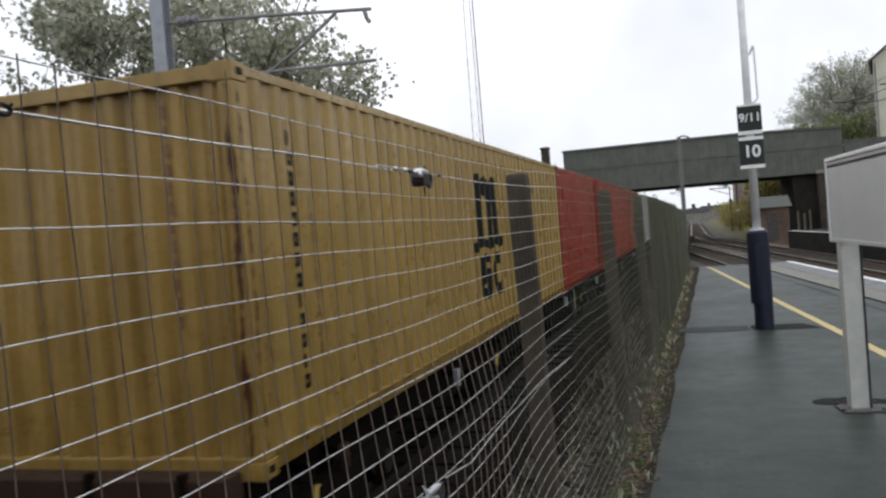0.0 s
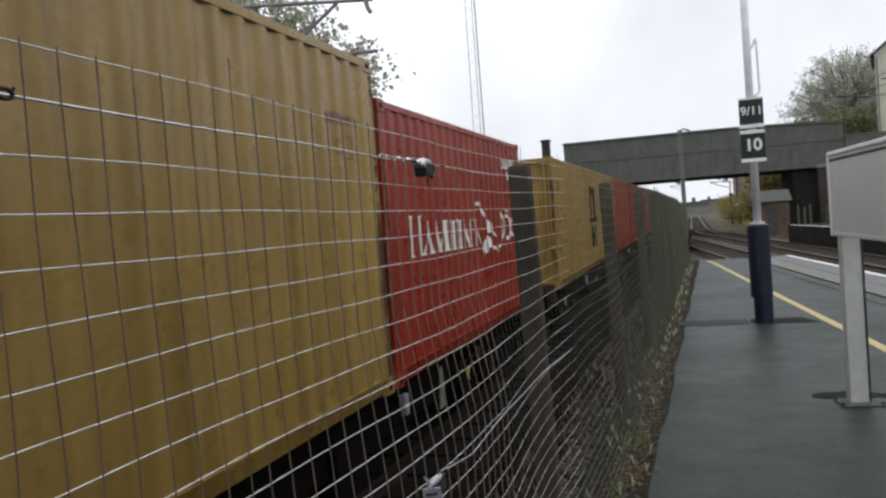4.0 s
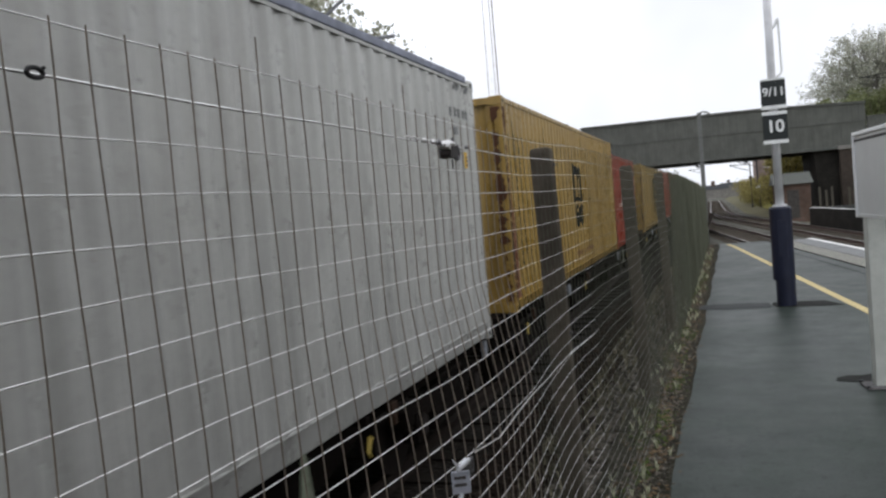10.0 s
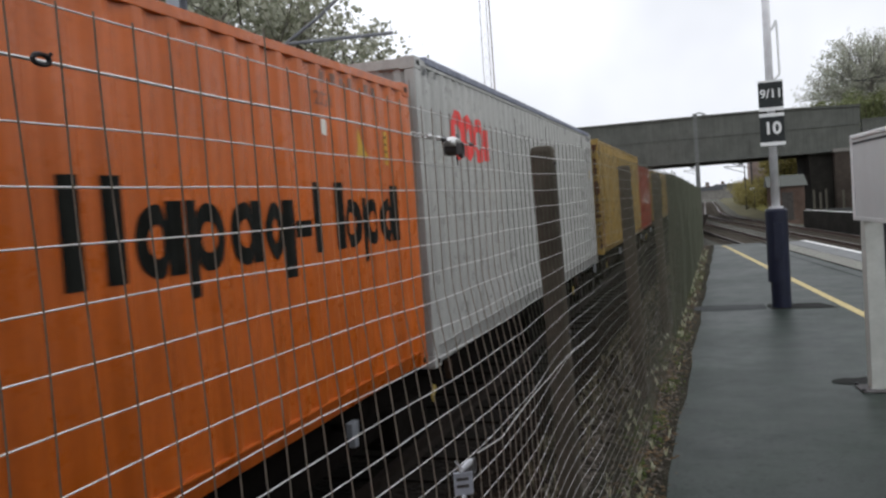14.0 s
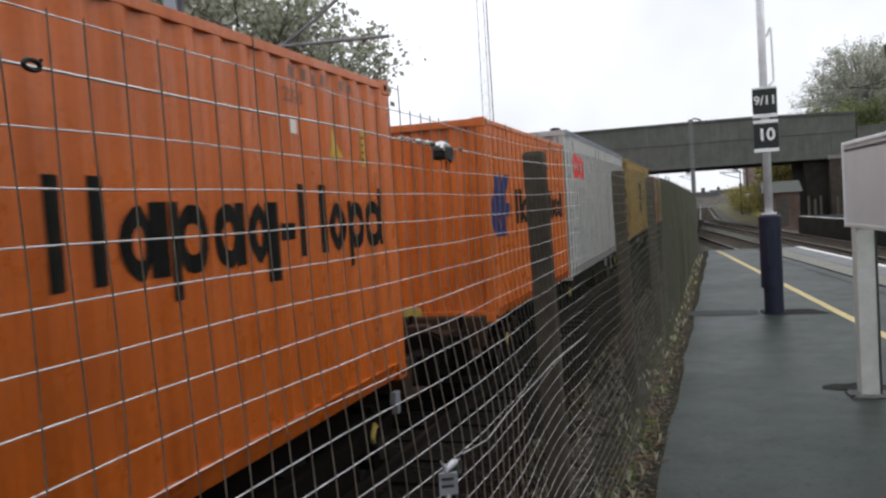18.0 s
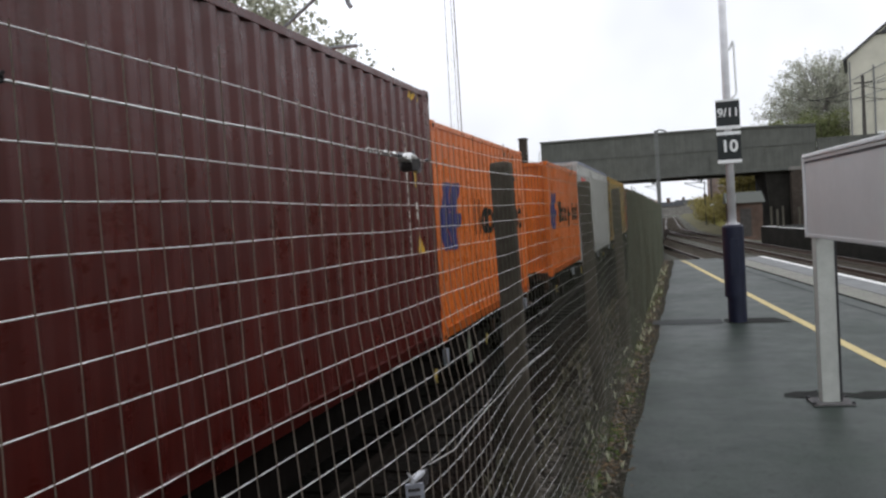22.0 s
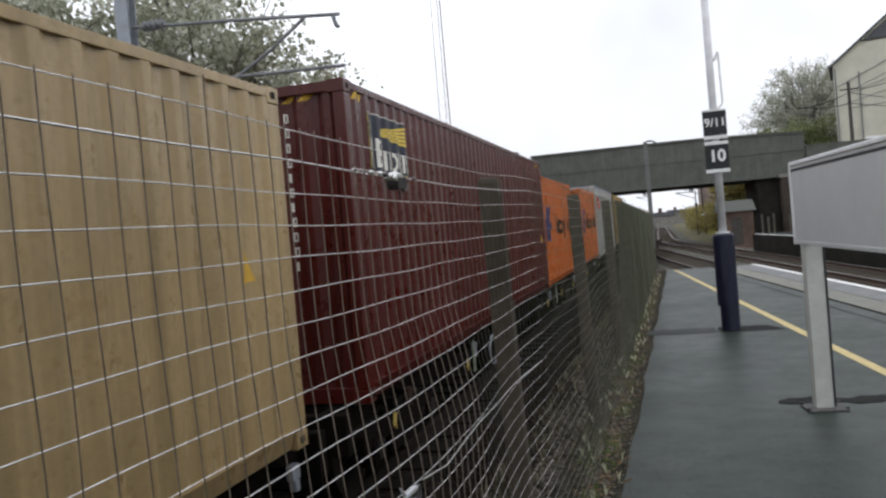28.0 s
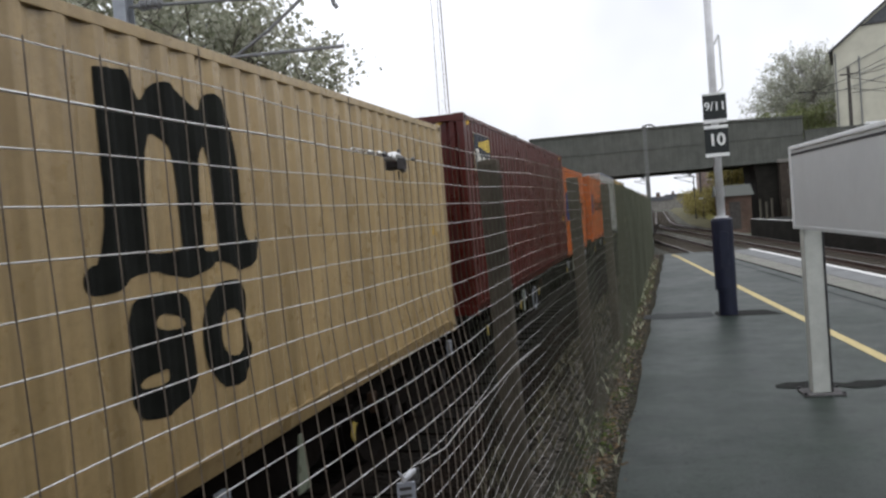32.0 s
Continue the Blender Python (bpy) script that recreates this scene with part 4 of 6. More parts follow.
a = container(0.0, FT40, LOW, YELLOW, "weathered mustard-yellow steel container with a black emblem")
on_side("emblem", frame_logo(5.45, 0.58, 0.98, True), BLACK_MARK, a, FT40, "black emblem")
on_side("inscription", column(0.71, 0.50, 2.33, 13, 0.12, 2, 0.3), BLACK_MARK, a, FT40, "column of black characters")
on_end("inscription", column(0.68, 1.02, 2.48, 12, 0.05, 4, 0.35), BROWN, a, "column of faded dark characters")
on_side("inscription", column(0.98, 0.7, 1.9, 9, 0.06, 3, 0.4), BROWN, a, FT40, "column of faded brown characters")

hs = container(-9.299, FT20, LOW, RED, "red steel container with white lettering bars")
on_side("bird_emblem", bird_logo(FT20 - 2.82, 1.20, 0.98), WHITE_MARK, hs, FT20, "white bird-like emblem")
def serif_bar(a0, a1, z0_, z1_, w):
    """A stroke from a0 at the foot to a1 at the head, broadened at both ends."""
    a0, a1, e = FT20 + a0, FT20 + a1, 0.035
    return ((a0 - e, z0_), (a0 + w + e, z0_), (a0 + w, z0_ + 0.03), (a1 + w, z1_ - 0.03), (a1 + w + e, z1_), (a1 - e, z1_), (a1, z1_ - 0.03), (a0, z0_ + 0.03))


tall = [serif_bar(-5.35, -5.35, 1.195, 1.60, 0.05), serif_bar(-5.11, -5.11, 1.195, 1.60, 0.085)]
caps = [serif_bar(f, h, 1.20, 1.54, w) for f, h, w in ((-5.00, -4.84, 0.025), (-4.75, -4.84, 0.06), (-4.57, -4.54, 0.035), (-4.47, -4.55, 0.06), (-4.45, -4.33, 0.03), (-4.22, -4.24, 0.09), (-4.06, -4.06, 0.07), (-3.78, -3.78, 0.09), (-3.50, -3.48, 0.08), (-3.30, -3.45, 0.06))]
caps += [serif_bar(f, h, 1.20, 1.53, w) for f, h, w in ((-3.90, -3.90, 0.04), (-3.62, -3.62, 0.03), (-3.16, -3.16, 0.07), (-2.98, -3.0, 0.04))]
south = [hoop(4.615, 1.415, 0.120, 1.68, 0.72), hoop(4.945, 1.385, 0.145, 1.28, 0.74), hoop(4.888, 1.618, 0.030, 1.0, 0.1), hoop(4.988, 1.622, 0.030, 1.0, 0.1), rect(5.175, 5.215, 1.22, 1.53), hoop(5.335, 1.375, 0.140, 1.12, 0.76), ((4.36, 1.12), (4.41, 1.11), (4.49, 1.165), (4.475, 1.185), (4.41, 1.155))]
on_side("lettering", tall + caps + south, WHITE_MARK, hs, FT20, "white lettering bars")
on_side("number_panel", row(FT20 - 1.2, FT20 - 0.30, 2.235, 2.385, 7, 5, 0.06) + row(FT20 - 0.84, FT20 - 0.62, 2.08, 2.2, 2, 6, 0.12), WHITE_MARK, hs, FT20, "white number panels")
plate = lambda y0, y1, count, z0_, z1_: [rect(y0 + (y1 - y0) * (i + 0.26) / count, y0 + (y1 - y0) * (i + 0.62) / count, z0_, z1_) for i in range(count)]
on_side("label_print", plate(FT20 - 1.2, FT20 - 0.30, 7, 2.26, 2.36) + plate(FT20 - 0.84, FT20 - 0.62, 2, 2.10, 2.18), BLACK_MARK, hs, FT20, "dark characters on the white panels", lift=0.003)
on_side("yellow_label", [rect(FT20 - 0.55, FT20 - 0.466, 1.825, 1.985)], YELLOW_STRAP, hs, FT20, "small dull yellow label")

y1 = container(-21.587, FT40, TALL, YELLOW, "tall weathered mustard-yellow container with a black emblem")
on_side("emblem", frame_logo(FT40 - 6.85, 0.95, 0.76, True), BLACK_MARK, y1, FT40, "black emblem")
on_side("inscription", column(0.63, 0.65, 2.52, 13, 0.12, 7, 0.28) + column(0.87, 0.80, 2.36, 11, 0.06, 8, 0.4), BLACK_MARK, y1, FT40, "columns of black characters")
on_side("number_panel", row(FT40 - 1.0, FT40 - 0.45, 2.35, 2.43, 8, 9) + row(FT40 - 6.7, FT40 - 4.6, 0.42, 0.5, 14, 10, 0.4), BROWN, y1, FT40, "faded rusty characters")
frame_bars = lambda y0, y1, z0, z1: [rect(y0, y1, z0, z0 + 0.014), rect(y0, y1, z1 - 0.014, z1), rect(y0, y0 + 0.012, z0 + 0.014, z1 - 0.014), rect(y1 - 0.012, y1, z0 + 0.014, z1 - 0.014)]
on_side("yellow_label", frame_bars(11.53, 11.67, 2.07, 2.26) + frame_bars(11.36, 11.48, 2.10, 2.22), BROWN, y1, FT40, "faded brown outline of a label")
on_side("rust_streak", [((0.20, 0.24), (0.33, 0.24), (0.30, 0.9), (0.26, 1.5), (0.22, 1.4)), ((0.18, 1.5), (0.24, 1.5), (0.23, 2.3), (0.19, 2.5))], BROWN, y1, FT40, "dark rust streak")


def rust_stains(t, end, flip, height, seed, broad=0.030):
    """Ragged rust running down a corner post, on its side and its end."""
    r = random.Random(seed)
    for side in (0, 1):
        n, bm, rows_ = 110, bmesh.new(), []
        mid = r.uniform(0.05, 0.10)
        for i in range(n):
            z = 0.22 + (height - 0.3) * i / (n - 1)
            wide = max(0.002, broad * (0.25 + 0.8 * noise.noise((seed * 3.1 + side, 0.0, z * 2.3)) + 0.5 * noise.noise((seed, 1.7 + side, z * 13)) + 0.25 * r.random()))
            mid = min(0.125, max(0.035, mid + r.uniform(-0.005, 0.005)))
            rows_.append([bm.verts.new((1.2190, end + flip * q, z) if side else (1.2185 - q, end - flip * 0.0015, z)) for q in (max(0.004, mid - wide), min(0.16, mid + wide))])
        for a, b in zip(rows_, rows_[1:]):
            bm.faces.new((a[0], a[1], b[1], b[0]))
        part("rust_stain", bm, STAIN, t, "dark rust running down the corner post")


rust_stains(y1, 0.0, 1, TALL, 3, 0.125)
rust_stains(y1, FT40, -1, TALL, 5, 0.075)
rust_stains(hs, 0.0, 1, LOW, 8)
rust_stains(a, 0.0, 1, LOW, 11)
on_end("inscription", column(0.74, 1.70, 2.78, 10, 0.045, 11, 0.4), BROWN, y1, "column of faded dark characters")

oc = container(-35.126, FT40, TALL, GREY, "tall light grey container with a red emblem", roof=BLUE_ROOF, drop=0.085, sill=0.21, deep=0.022)
red = [hoop(FT40 - 10.9, 2.29, 0.24, 1.15, 0.42), hoop(FT40 - 10.45, 2.28, 0.235, 1.15, 0.42), hoop(FT40 - 10.01, 2.27, 0.225, 1.15, 0.42), rect(FT40 - 9.76, FT40 - 9.56, 2.04, 2.42)]
on_side("emblem", red, RED_MARK, oc, FT40, "red emblem of rings")
on_side("number_panel", row(11.20, 11.96, 2.50, 2.60, 8, 12, 0.5) + row(11.35, 11.56, 2.305, 2.395, 3, 13, 0.4), FADED_MARK, oc, FT40, "faded grey characters")
stripes = lambda y0, n, step: [((y0 + step * i, 2.80), (y0 + step * i + 0.07, 2.80), (y0 + step * i + 0.12, 2.87), (y0 + step * i + 0.05, 2.87)) for i in range(n)]
on_side("label_print", frame_bars(11.385, 11.50, 2.03, 2.125) + [rect(11.415, 11.47, 2.065, 2.09)], FADED_MARK, oc, FT40, "faded grey outlined mark")
on_side("yellow_label", [rect(11.652, 11.769, 1.95, 2.126)], YELLOW_MARK, oc, FT40, "small orange-yellow label")
on_side("label_print", [rect(11.68, 11.745, 1.975 + 0.042 * i, 1.993 + 0.042 * i) for i in range(3)], BLACK_MARK, oc, FT40, "small dark print", lift=0.003)
on_side("hazard_marking", stripes(0.22, 3, 0.16) + stripes(FT40 - 0.8, 4, 0.16), FADED_MARK, oc, FT40, "faded grey hazard stripes")


def orange_box(u, label, end=-0.28, scale=1.0):
    t = container(u, FT20, LOW, ORANGE, label)
    part("yellow_plate", boxed((-0.36, 0.24, -0.014, -0.003, DECK + 0.03, DECK + 0.20), bevel=0.003), YELLOW_STRAP, t, "dull yellow plate on the end")
    on_side("emblem", wing_logo(FT20 - 5.885, 1.112), NAVY_MARK, t, FT20, "navy wing-like emblem")
    bars, z0 = [], 1.255
    # kind of shape (bar, ring, ring with a bar before or behind, dash), where it begins and ends, how high and how low the bar reaches
    for kind_, a0, a1, up, down in (("bar", -4.09, -3.97, 0.50, 0), ("bar", -3.83, -3.71, 0.50, 0), ("behind", -3.62, -3.27, 0.38, 0), ("before", -3.255, -2.92, 0.38, 0.13), ("behind", -2.82, -2.50, 0.37, 0), ("behind", -2.48, -2.13, 0.37, 0.13), ("dash", -2.10, -1.90, 0.23, 0.12), ("bar", -1.84, -1.71, 0.49, 0), ("bar", -1.47, -1.38, 0.49, 0), ("ring", -1.36, -1.07, 0.37, 0), ("before", -1.04, -0.75, 0.37, 0.13), ("behind", -0.66, -0.30, 0.47, 0)):
        y0, y1, stem = FT20 + end + scale * (a0 + 0.28), FT20 + end + scale * (a1 + 0.28), 0.115
        if kind_ == "dash":
            bars.append(rect(y0, y1, z0 + down, z0 + up))
        elif kind_ == "bar":
            bars.append(rect(y0, y1, z0 - down, z0 + up))
        else:
            low, high = y0 + (stem - 0.02 if kind_ == "before" else 0), y1 - (stem - 0.02 if kind_ == "behind" else 0)
            bars.append(hoop((low + high) / 2, z0 + 0.18, (high - low) / 2, 0.37 / (high - low), 0.46))
            if kind_ != "ring":
                s0 = y0 if kind_ == "before" else y1 - stem
                bars.append(rect(s0, s0 + stem, z0 - down, z0 + up))
    on_side("lettering", bars, BLACK_MARK, t, FT20, "bold black lettering bars")
    on_side("warning_triangle", [((FT20 - 1.30, 1.95), (FT20 - 1.06, 1.95), (FT20 - 1.18, 2.18))], YELLOW_MARK, t, FT20, "yellow warning triangle")
    on_side("yellow_label", [rect(FT20 - 0.71, FT20 - 0.57, 1.90, 2.18)], YELLOW_MARK, t, FT20, "yellow label")
    on_side("label_print", [rect(FT20 - 0.68, FT20 - 0.60, 1.94 + 0.06 * i, 1.965 + 0.06 * i) for i in range(4)], BLACK_MARK, t, FT20, "small dark characters", lift=0.003)
    on_side("white_label", [rect(FT20 - 1.88, FT20 - 1.74, 2.08, 2.19)], WHITE_MARK, t, FT20, "small white label")
    side_words("22G1", FT20 - 1.78, 2.29, 0.14, BROWN, t, "faded dark size code")
    on_side("number_panel", [x for i, x in enumerate(row(FT20 - 1.85, FT20 - 0.75, 2.46, 2.54, 11, 23, 0.6)) if i % 4 != 3], BROWN, t, FT20, "faded dark characters")
    return t


orange_box(-41.407, "bright orange container with a navy emblem and black bars", -0.46, 1.04)
orange_box(-50.743, "bright orange container beside a maroon one, navy emblem")

m = container(-62.954, FT40, TALL, MAROON, "tall maroon container with a slate-blue and yellow panel")
on_side("panel", [rect(0.57, 1.75, 2.16, 2.72)], PANEL_SLATE, m, FT40, "dark slate-blue panel with yellow and white markings")


def fan(i):
    """One of five bands that spread from the rear of the panel to its front edge."""
    ends = []
    for f in (i / 5 + 0.02, i / 5 + 0.165):
        ends.append([(0.90 + 0.845 * q, 2.585 + 0.098 * q - f * (0.055 + 0.168 * q) + 0.004 * math.sin(9 * q)) for q in (0, 0.15, 0.3, 0.45, 0.6, 0.75, 0.9, 1.0)])
    return ends[0] + ends[1][::-1]


on_side("panel_stripe", [fan(i) for i in range(5)] + [rect(0.57, 1.75, 2.150, 2.158), rect(0.565, 0.575, 2.16, 2.72)], BRIGHT_YELLOW, m, FT40, "yellow fanned stripes", lift=0.003)
tower = ((0.618, 2.195), (0.690, 2.19), (0.694, 2.40), (0.716, 2.42), (0.714, 2.47), (0.690, 2.53), (0.680, 2.64), (0.650, 2.69), (0.622, 2.64), (0.628, 2.52), (0.606, 2.42))
pl = [tower, rect(0.57, 1.75, 2.72, 2.728), rect(0.79, 0.845, 2.205, 2.49), hoop(0.875, 2.41, 0.045, 1.6, 0.5), hoop(0.88, 2.285, 0.052, 1.5, 0.5), rect(0.955, 0.995, 2.19, 2.38), rect(1.03, 1.085, 2.19, 2.38), rect(1.125, 1.145, 2.19, 2.37), rect(1.17, 1.205, 2.19, 2.375), hoop(1.315, 2.285, 0.09, 1.1, 0.62), hoop(1.468, 2.283, 0.05, 1.8, 0.55), rect(1.56, 1.59, 2.19, 2.38), rect(1.62, 1.66, 2.19, 2.38), rect(1.70, 1.725, 2.19, 2.385)]
on_side("panel_lettering", pl, WHITE_MARK, m, FT40, "white lettering bars", lift=0.003)
on_side("number_panel", column(FT40 - 0.93, 1.14, 2.58, 11, 0.07, 31, 0.4) + column(FT40 - 0.62, 1.52, 1.72, 2, 0.08, 33), WHITE_MARK, m, FT40, "white characters in columns")
for i, c in enumerate("45G1"):
    side_words(c, FT40 - 0.66, 2.46 - 0.117 * i, 0.115, WHITE_MARK, m, "white size code")
on_side("yellow_label", [rect(FT40 - 0.69, FT40 - 0.59, 1.86, 2.03), ((FT40 - 0.68, 1.14), (FT40 - 0.50, 1.14), (FT40 - 0.60, 1.36))], YELLOW_MARK, m, FT40, "yellow label and warning triangle")
on_end("number_panel", column(0.62, 1.28, 2.76, 11, 0.042, 34, 0.4), WHITE_MARK, m, "white characters in a column")
on_end("hazard_marking", [((0.25 + 0.17 * i, 2.80), (0.33 + 0.17 * i, 2.80), (0.42 + 0.17 * i, 2.87), (0.34 + 0.17 * i, 2.87)) for i in range(4)], YELLOW_MARK, m, "yellow hazard stripes")
on_side("hazard_marking", stripes(0.22, 2, 0.16) + stripes(FT40 - 0.8, 3, 0.16), YELLOW_MARK, m, FT40, "yellow hazard stripes")

y2 = container(-76.485, FT40, LOW, PALE_YELLOW, "ochre-yellow steel container with a large black emblem")
on_side("emblem", frame_logo(FT40 - 6.88, 0.55, 1.10, True), BLACK_MARK, y2, FT40, "large black emblem")
on_side("yellow_label", [((FT40 - 0.75, 1.30), (FT40 - 0.55, 1.30), (FT40 - 0.65, 1.50))], YELLOW_MARK, y2, FT40, "yellow warning triangle")
container(-82.65, FT20, LOW, RED, "weathered red steel shipping container on the train")


def wagon(u0, u1, front_out, rear_out):
    """A flat wagon whose load runs from u0 to u1; long outer ends carry buffers."""
    n = u1 - u0
    t = thing("flat_wagon", train_pose(u0, 0), "dark grimy flat wagon under shipping containers", "wagon", "wagons of the train")
    moving.append((t, u0))
    y0, y1 = -rear_out, n + front_out
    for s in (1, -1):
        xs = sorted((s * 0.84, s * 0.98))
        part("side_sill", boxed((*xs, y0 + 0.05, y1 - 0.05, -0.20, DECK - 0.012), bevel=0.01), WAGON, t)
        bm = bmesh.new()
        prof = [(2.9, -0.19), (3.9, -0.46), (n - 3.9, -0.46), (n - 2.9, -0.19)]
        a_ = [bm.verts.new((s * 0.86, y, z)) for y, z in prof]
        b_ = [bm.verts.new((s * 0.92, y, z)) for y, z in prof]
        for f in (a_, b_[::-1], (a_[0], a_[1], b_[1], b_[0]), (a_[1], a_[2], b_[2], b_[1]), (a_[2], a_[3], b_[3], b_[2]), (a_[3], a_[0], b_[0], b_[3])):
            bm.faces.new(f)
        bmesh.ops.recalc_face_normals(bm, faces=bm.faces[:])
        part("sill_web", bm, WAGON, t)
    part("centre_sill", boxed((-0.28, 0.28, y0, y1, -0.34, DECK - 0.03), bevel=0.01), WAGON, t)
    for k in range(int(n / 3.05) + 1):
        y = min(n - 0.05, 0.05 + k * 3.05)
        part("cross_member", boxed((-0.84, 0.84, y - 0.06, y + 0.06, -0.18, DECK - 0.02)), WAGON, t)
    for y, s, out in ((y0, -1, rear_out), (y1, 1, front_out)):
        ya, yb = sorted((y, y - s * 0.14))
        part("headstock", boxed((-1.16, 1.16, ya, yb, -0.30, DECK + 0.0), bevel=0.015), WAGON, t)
        if out > 0.8:
            for q in (-1.2, 0.75):
                part("end_step", boxed((q, q + 0.45, *sorted((y - s * 0.2, y - s * 0.62)), -0.55, -0.52)), WAGON, t)
            part("end_plate", boxed((-0.95, 0.95, *sorted((y - s * 0.16, y - s * out + s * 0.12)), DECK - 0.06, DECK - 0.03)), RUST, t, "rust-brown end deck plate")
            part("end_beam", boxed((-1.14, 1.14, *sorted((y - s * (out - 0.34), y - s * (out - 0.12))), -0.20, DECK + 0.11), bevel=0.015), RUST, t, "rust-brown end beam")
            for x in (-1.05, -0.62, 0.18, 0.84):
                part("stanchion", boxed((x, x + 0.05, *sorted((y - s * (out - 0.36), y - s * (out - 0.30))), DECK - 0.02, DECK + 0.15), bevel=0.008), WAGON, t)
            part("step_plate", boxed((0.35, 1.12, *sorted((y - s * 0.3, y - s * 0.75)), -0.24, -0.21)), RUST, t, "rusty step plate")
            for x in (-0.55, 0.5):
                part("end_bracket", boxed((x - 0.13, x + 0.13, *sorted((y - s * 0.10, y - s * 0.34)), DECK - 0.03, DECK + 0.11), bevel=0.02), RUST, t)
            part("coupling_hook", boxed((-0.05, 0.05, *sorted((y, y + s * 0.3)), -0.12, 0.02), bevel=0.02), WHEEL, t)
            for x in (-0.87, 0.87):
                bm = bmesh.new()
                tube(bm, [(x, y, -0.03), (x, y + s * 0.22, -0.03)], 0.095, 14)
                tube(bm, [(x, y + s * 0.22, -0.03), (x, y + s * 0.46, -0.03)], 0.065, 14)
                disc(bm, (x, y + s * 0.48, -0.03), (0, 1, 0), 0.22, 0.04, 20)
                part("buffer", bm, WAGON, t)
            bm = bmesh.new()
            tube(bm, [(0.3, y, -0.16), (0.34, y + s * 0.18, -0.35), (0.3, y + s * 0.32, -0.42), (0.2, y + s * 0.4, -0.3)], 0.025, 8)
            part("brake_hose", bm, DARK_STEEL, t)
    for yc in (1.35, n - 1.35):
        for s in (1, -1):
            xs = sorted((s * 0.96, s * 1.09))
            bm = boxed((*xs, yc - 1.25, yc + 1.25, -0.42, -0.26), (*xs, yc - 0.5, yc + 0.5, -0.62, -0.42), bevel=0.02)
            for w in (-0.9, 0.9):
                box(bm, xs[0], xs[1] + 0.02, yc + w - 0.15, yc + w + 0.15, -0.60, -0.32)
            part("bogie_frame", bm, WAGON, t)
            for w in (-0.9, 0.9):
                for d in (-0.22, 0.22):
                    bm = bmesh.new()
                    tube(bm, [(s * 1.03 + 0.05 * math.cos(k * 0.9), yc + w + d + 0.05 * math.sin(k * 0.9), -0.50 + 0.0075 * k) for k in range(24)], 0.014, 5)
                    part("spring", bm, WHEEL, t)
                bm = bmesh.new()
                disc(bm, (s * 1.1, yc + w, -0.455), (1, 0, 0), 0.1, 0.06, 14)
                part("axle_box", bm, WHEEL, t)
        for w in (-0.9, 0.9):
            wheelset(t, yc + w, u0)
    r = random.Random(int(u0 * 10))
    # levers, pipes and gear below the sill, on the side of the camera
    for k, y in enumerate((0.75, 3.9, 6.3, n - 6.3, n - 3.6, n - 0.7)):
        part("latch_arm", boxed((0.975, 1.125, y + 0.52, y + 0.60, -0.12, -0.06)), WAGON, t)
        part("twist_lock", boxed((1.12, 1.175, y + 0.5, y + 0.62, -0.16, -0.05), (1.12, 1.18, y + 0.53, y + 0.59, -0.24, -0.16), bevel=0.008), OHLE_STEEL if k % 2 else RUST, t, "small worn latch")
        if k % 2 and abs(u0 + 62.95) > 1:
            continue
        part("lever_arm", boxed((0.975, 1.172, y - 0.03, y + 0.03, -0.10, -0.04)), WAGON, t)
        bm = bmesh.new()
        box(bm, 1.17, 1.185, y - 0.03, y + 0.03, -0.11, 0.0)
        box(bm, 1.17, 1.19, y - 0.03, y + 0.05, 0.0, 0.012)
        tube(bm, [(1.178, y, -0.11), (1.18, y + 0.04, -0.13)], 0.016, 8)
        bm.transform(Matrix.Translation((0, y, -0.2)) @ Matrix.Rotation(radians(-18 - 9 * (k % 3)), 4, "X") @ Matrix.Translation((0, -y, 0.0)))
        part("yellow_lever", bm, YELLOW_STRAP, t, "dull yellow lever strap")
    if abs(u0 + 62.95) < 1:
        y = n * 0.30
        bm = bmesh.new()
        tube(bm, [(1.2, y + 0.24 * math.cos(q), -0.31 + 0.22 * math.sin(q)) for q in [i * 0.4833 for i in range(14)]], 0.012, 6, caps=False)
        part("hand_wheel", bm, OHLE_STEEL, t, "thin grey ring of the hand brake")
    part("air_tank", boxed((0.7, 1.05, n * 0.3, n * 0.3 + 0.9, -0.62, -0.25), bevel=0.06), WAGON, t)
    part("brake_gear", boxed((0.75, 1.0, n * 0.62, n * 0.62 + 0.6, -0.7, -0.25), bevel=0.03), WAGON, t)
    for y, w in ((n * 0.235, 0.07), (n - 4.65, 0.11))[0 if abs(u0 + 62.95) < 1 else 1:]:
        bm = bmesh.new()
        v = [bm.verts.new(p) for p in ((1.165, y - 0.025, 0.0), (1.165, y + 0.03, 0.0), (1.165, y + w, -0.42), (1.165, y - w, -0.42))]
        g = bmesh.ops.extrude_face_region(bm, geom=[bm.faces.new(v)])
        for e in g["geom"]:
            if isinstance(e, bmesh.types.BMVert):
                e.co.x += 0.012
        bmesh.ops.recalc_face_normals(bm, faces=bm.faces[:])
        part("side_plate", bm, PALE_GREEN, t, "dull grey-green wedge plate below the sill")
    return t


WHEEL_R = 0.46
wheelsets = []


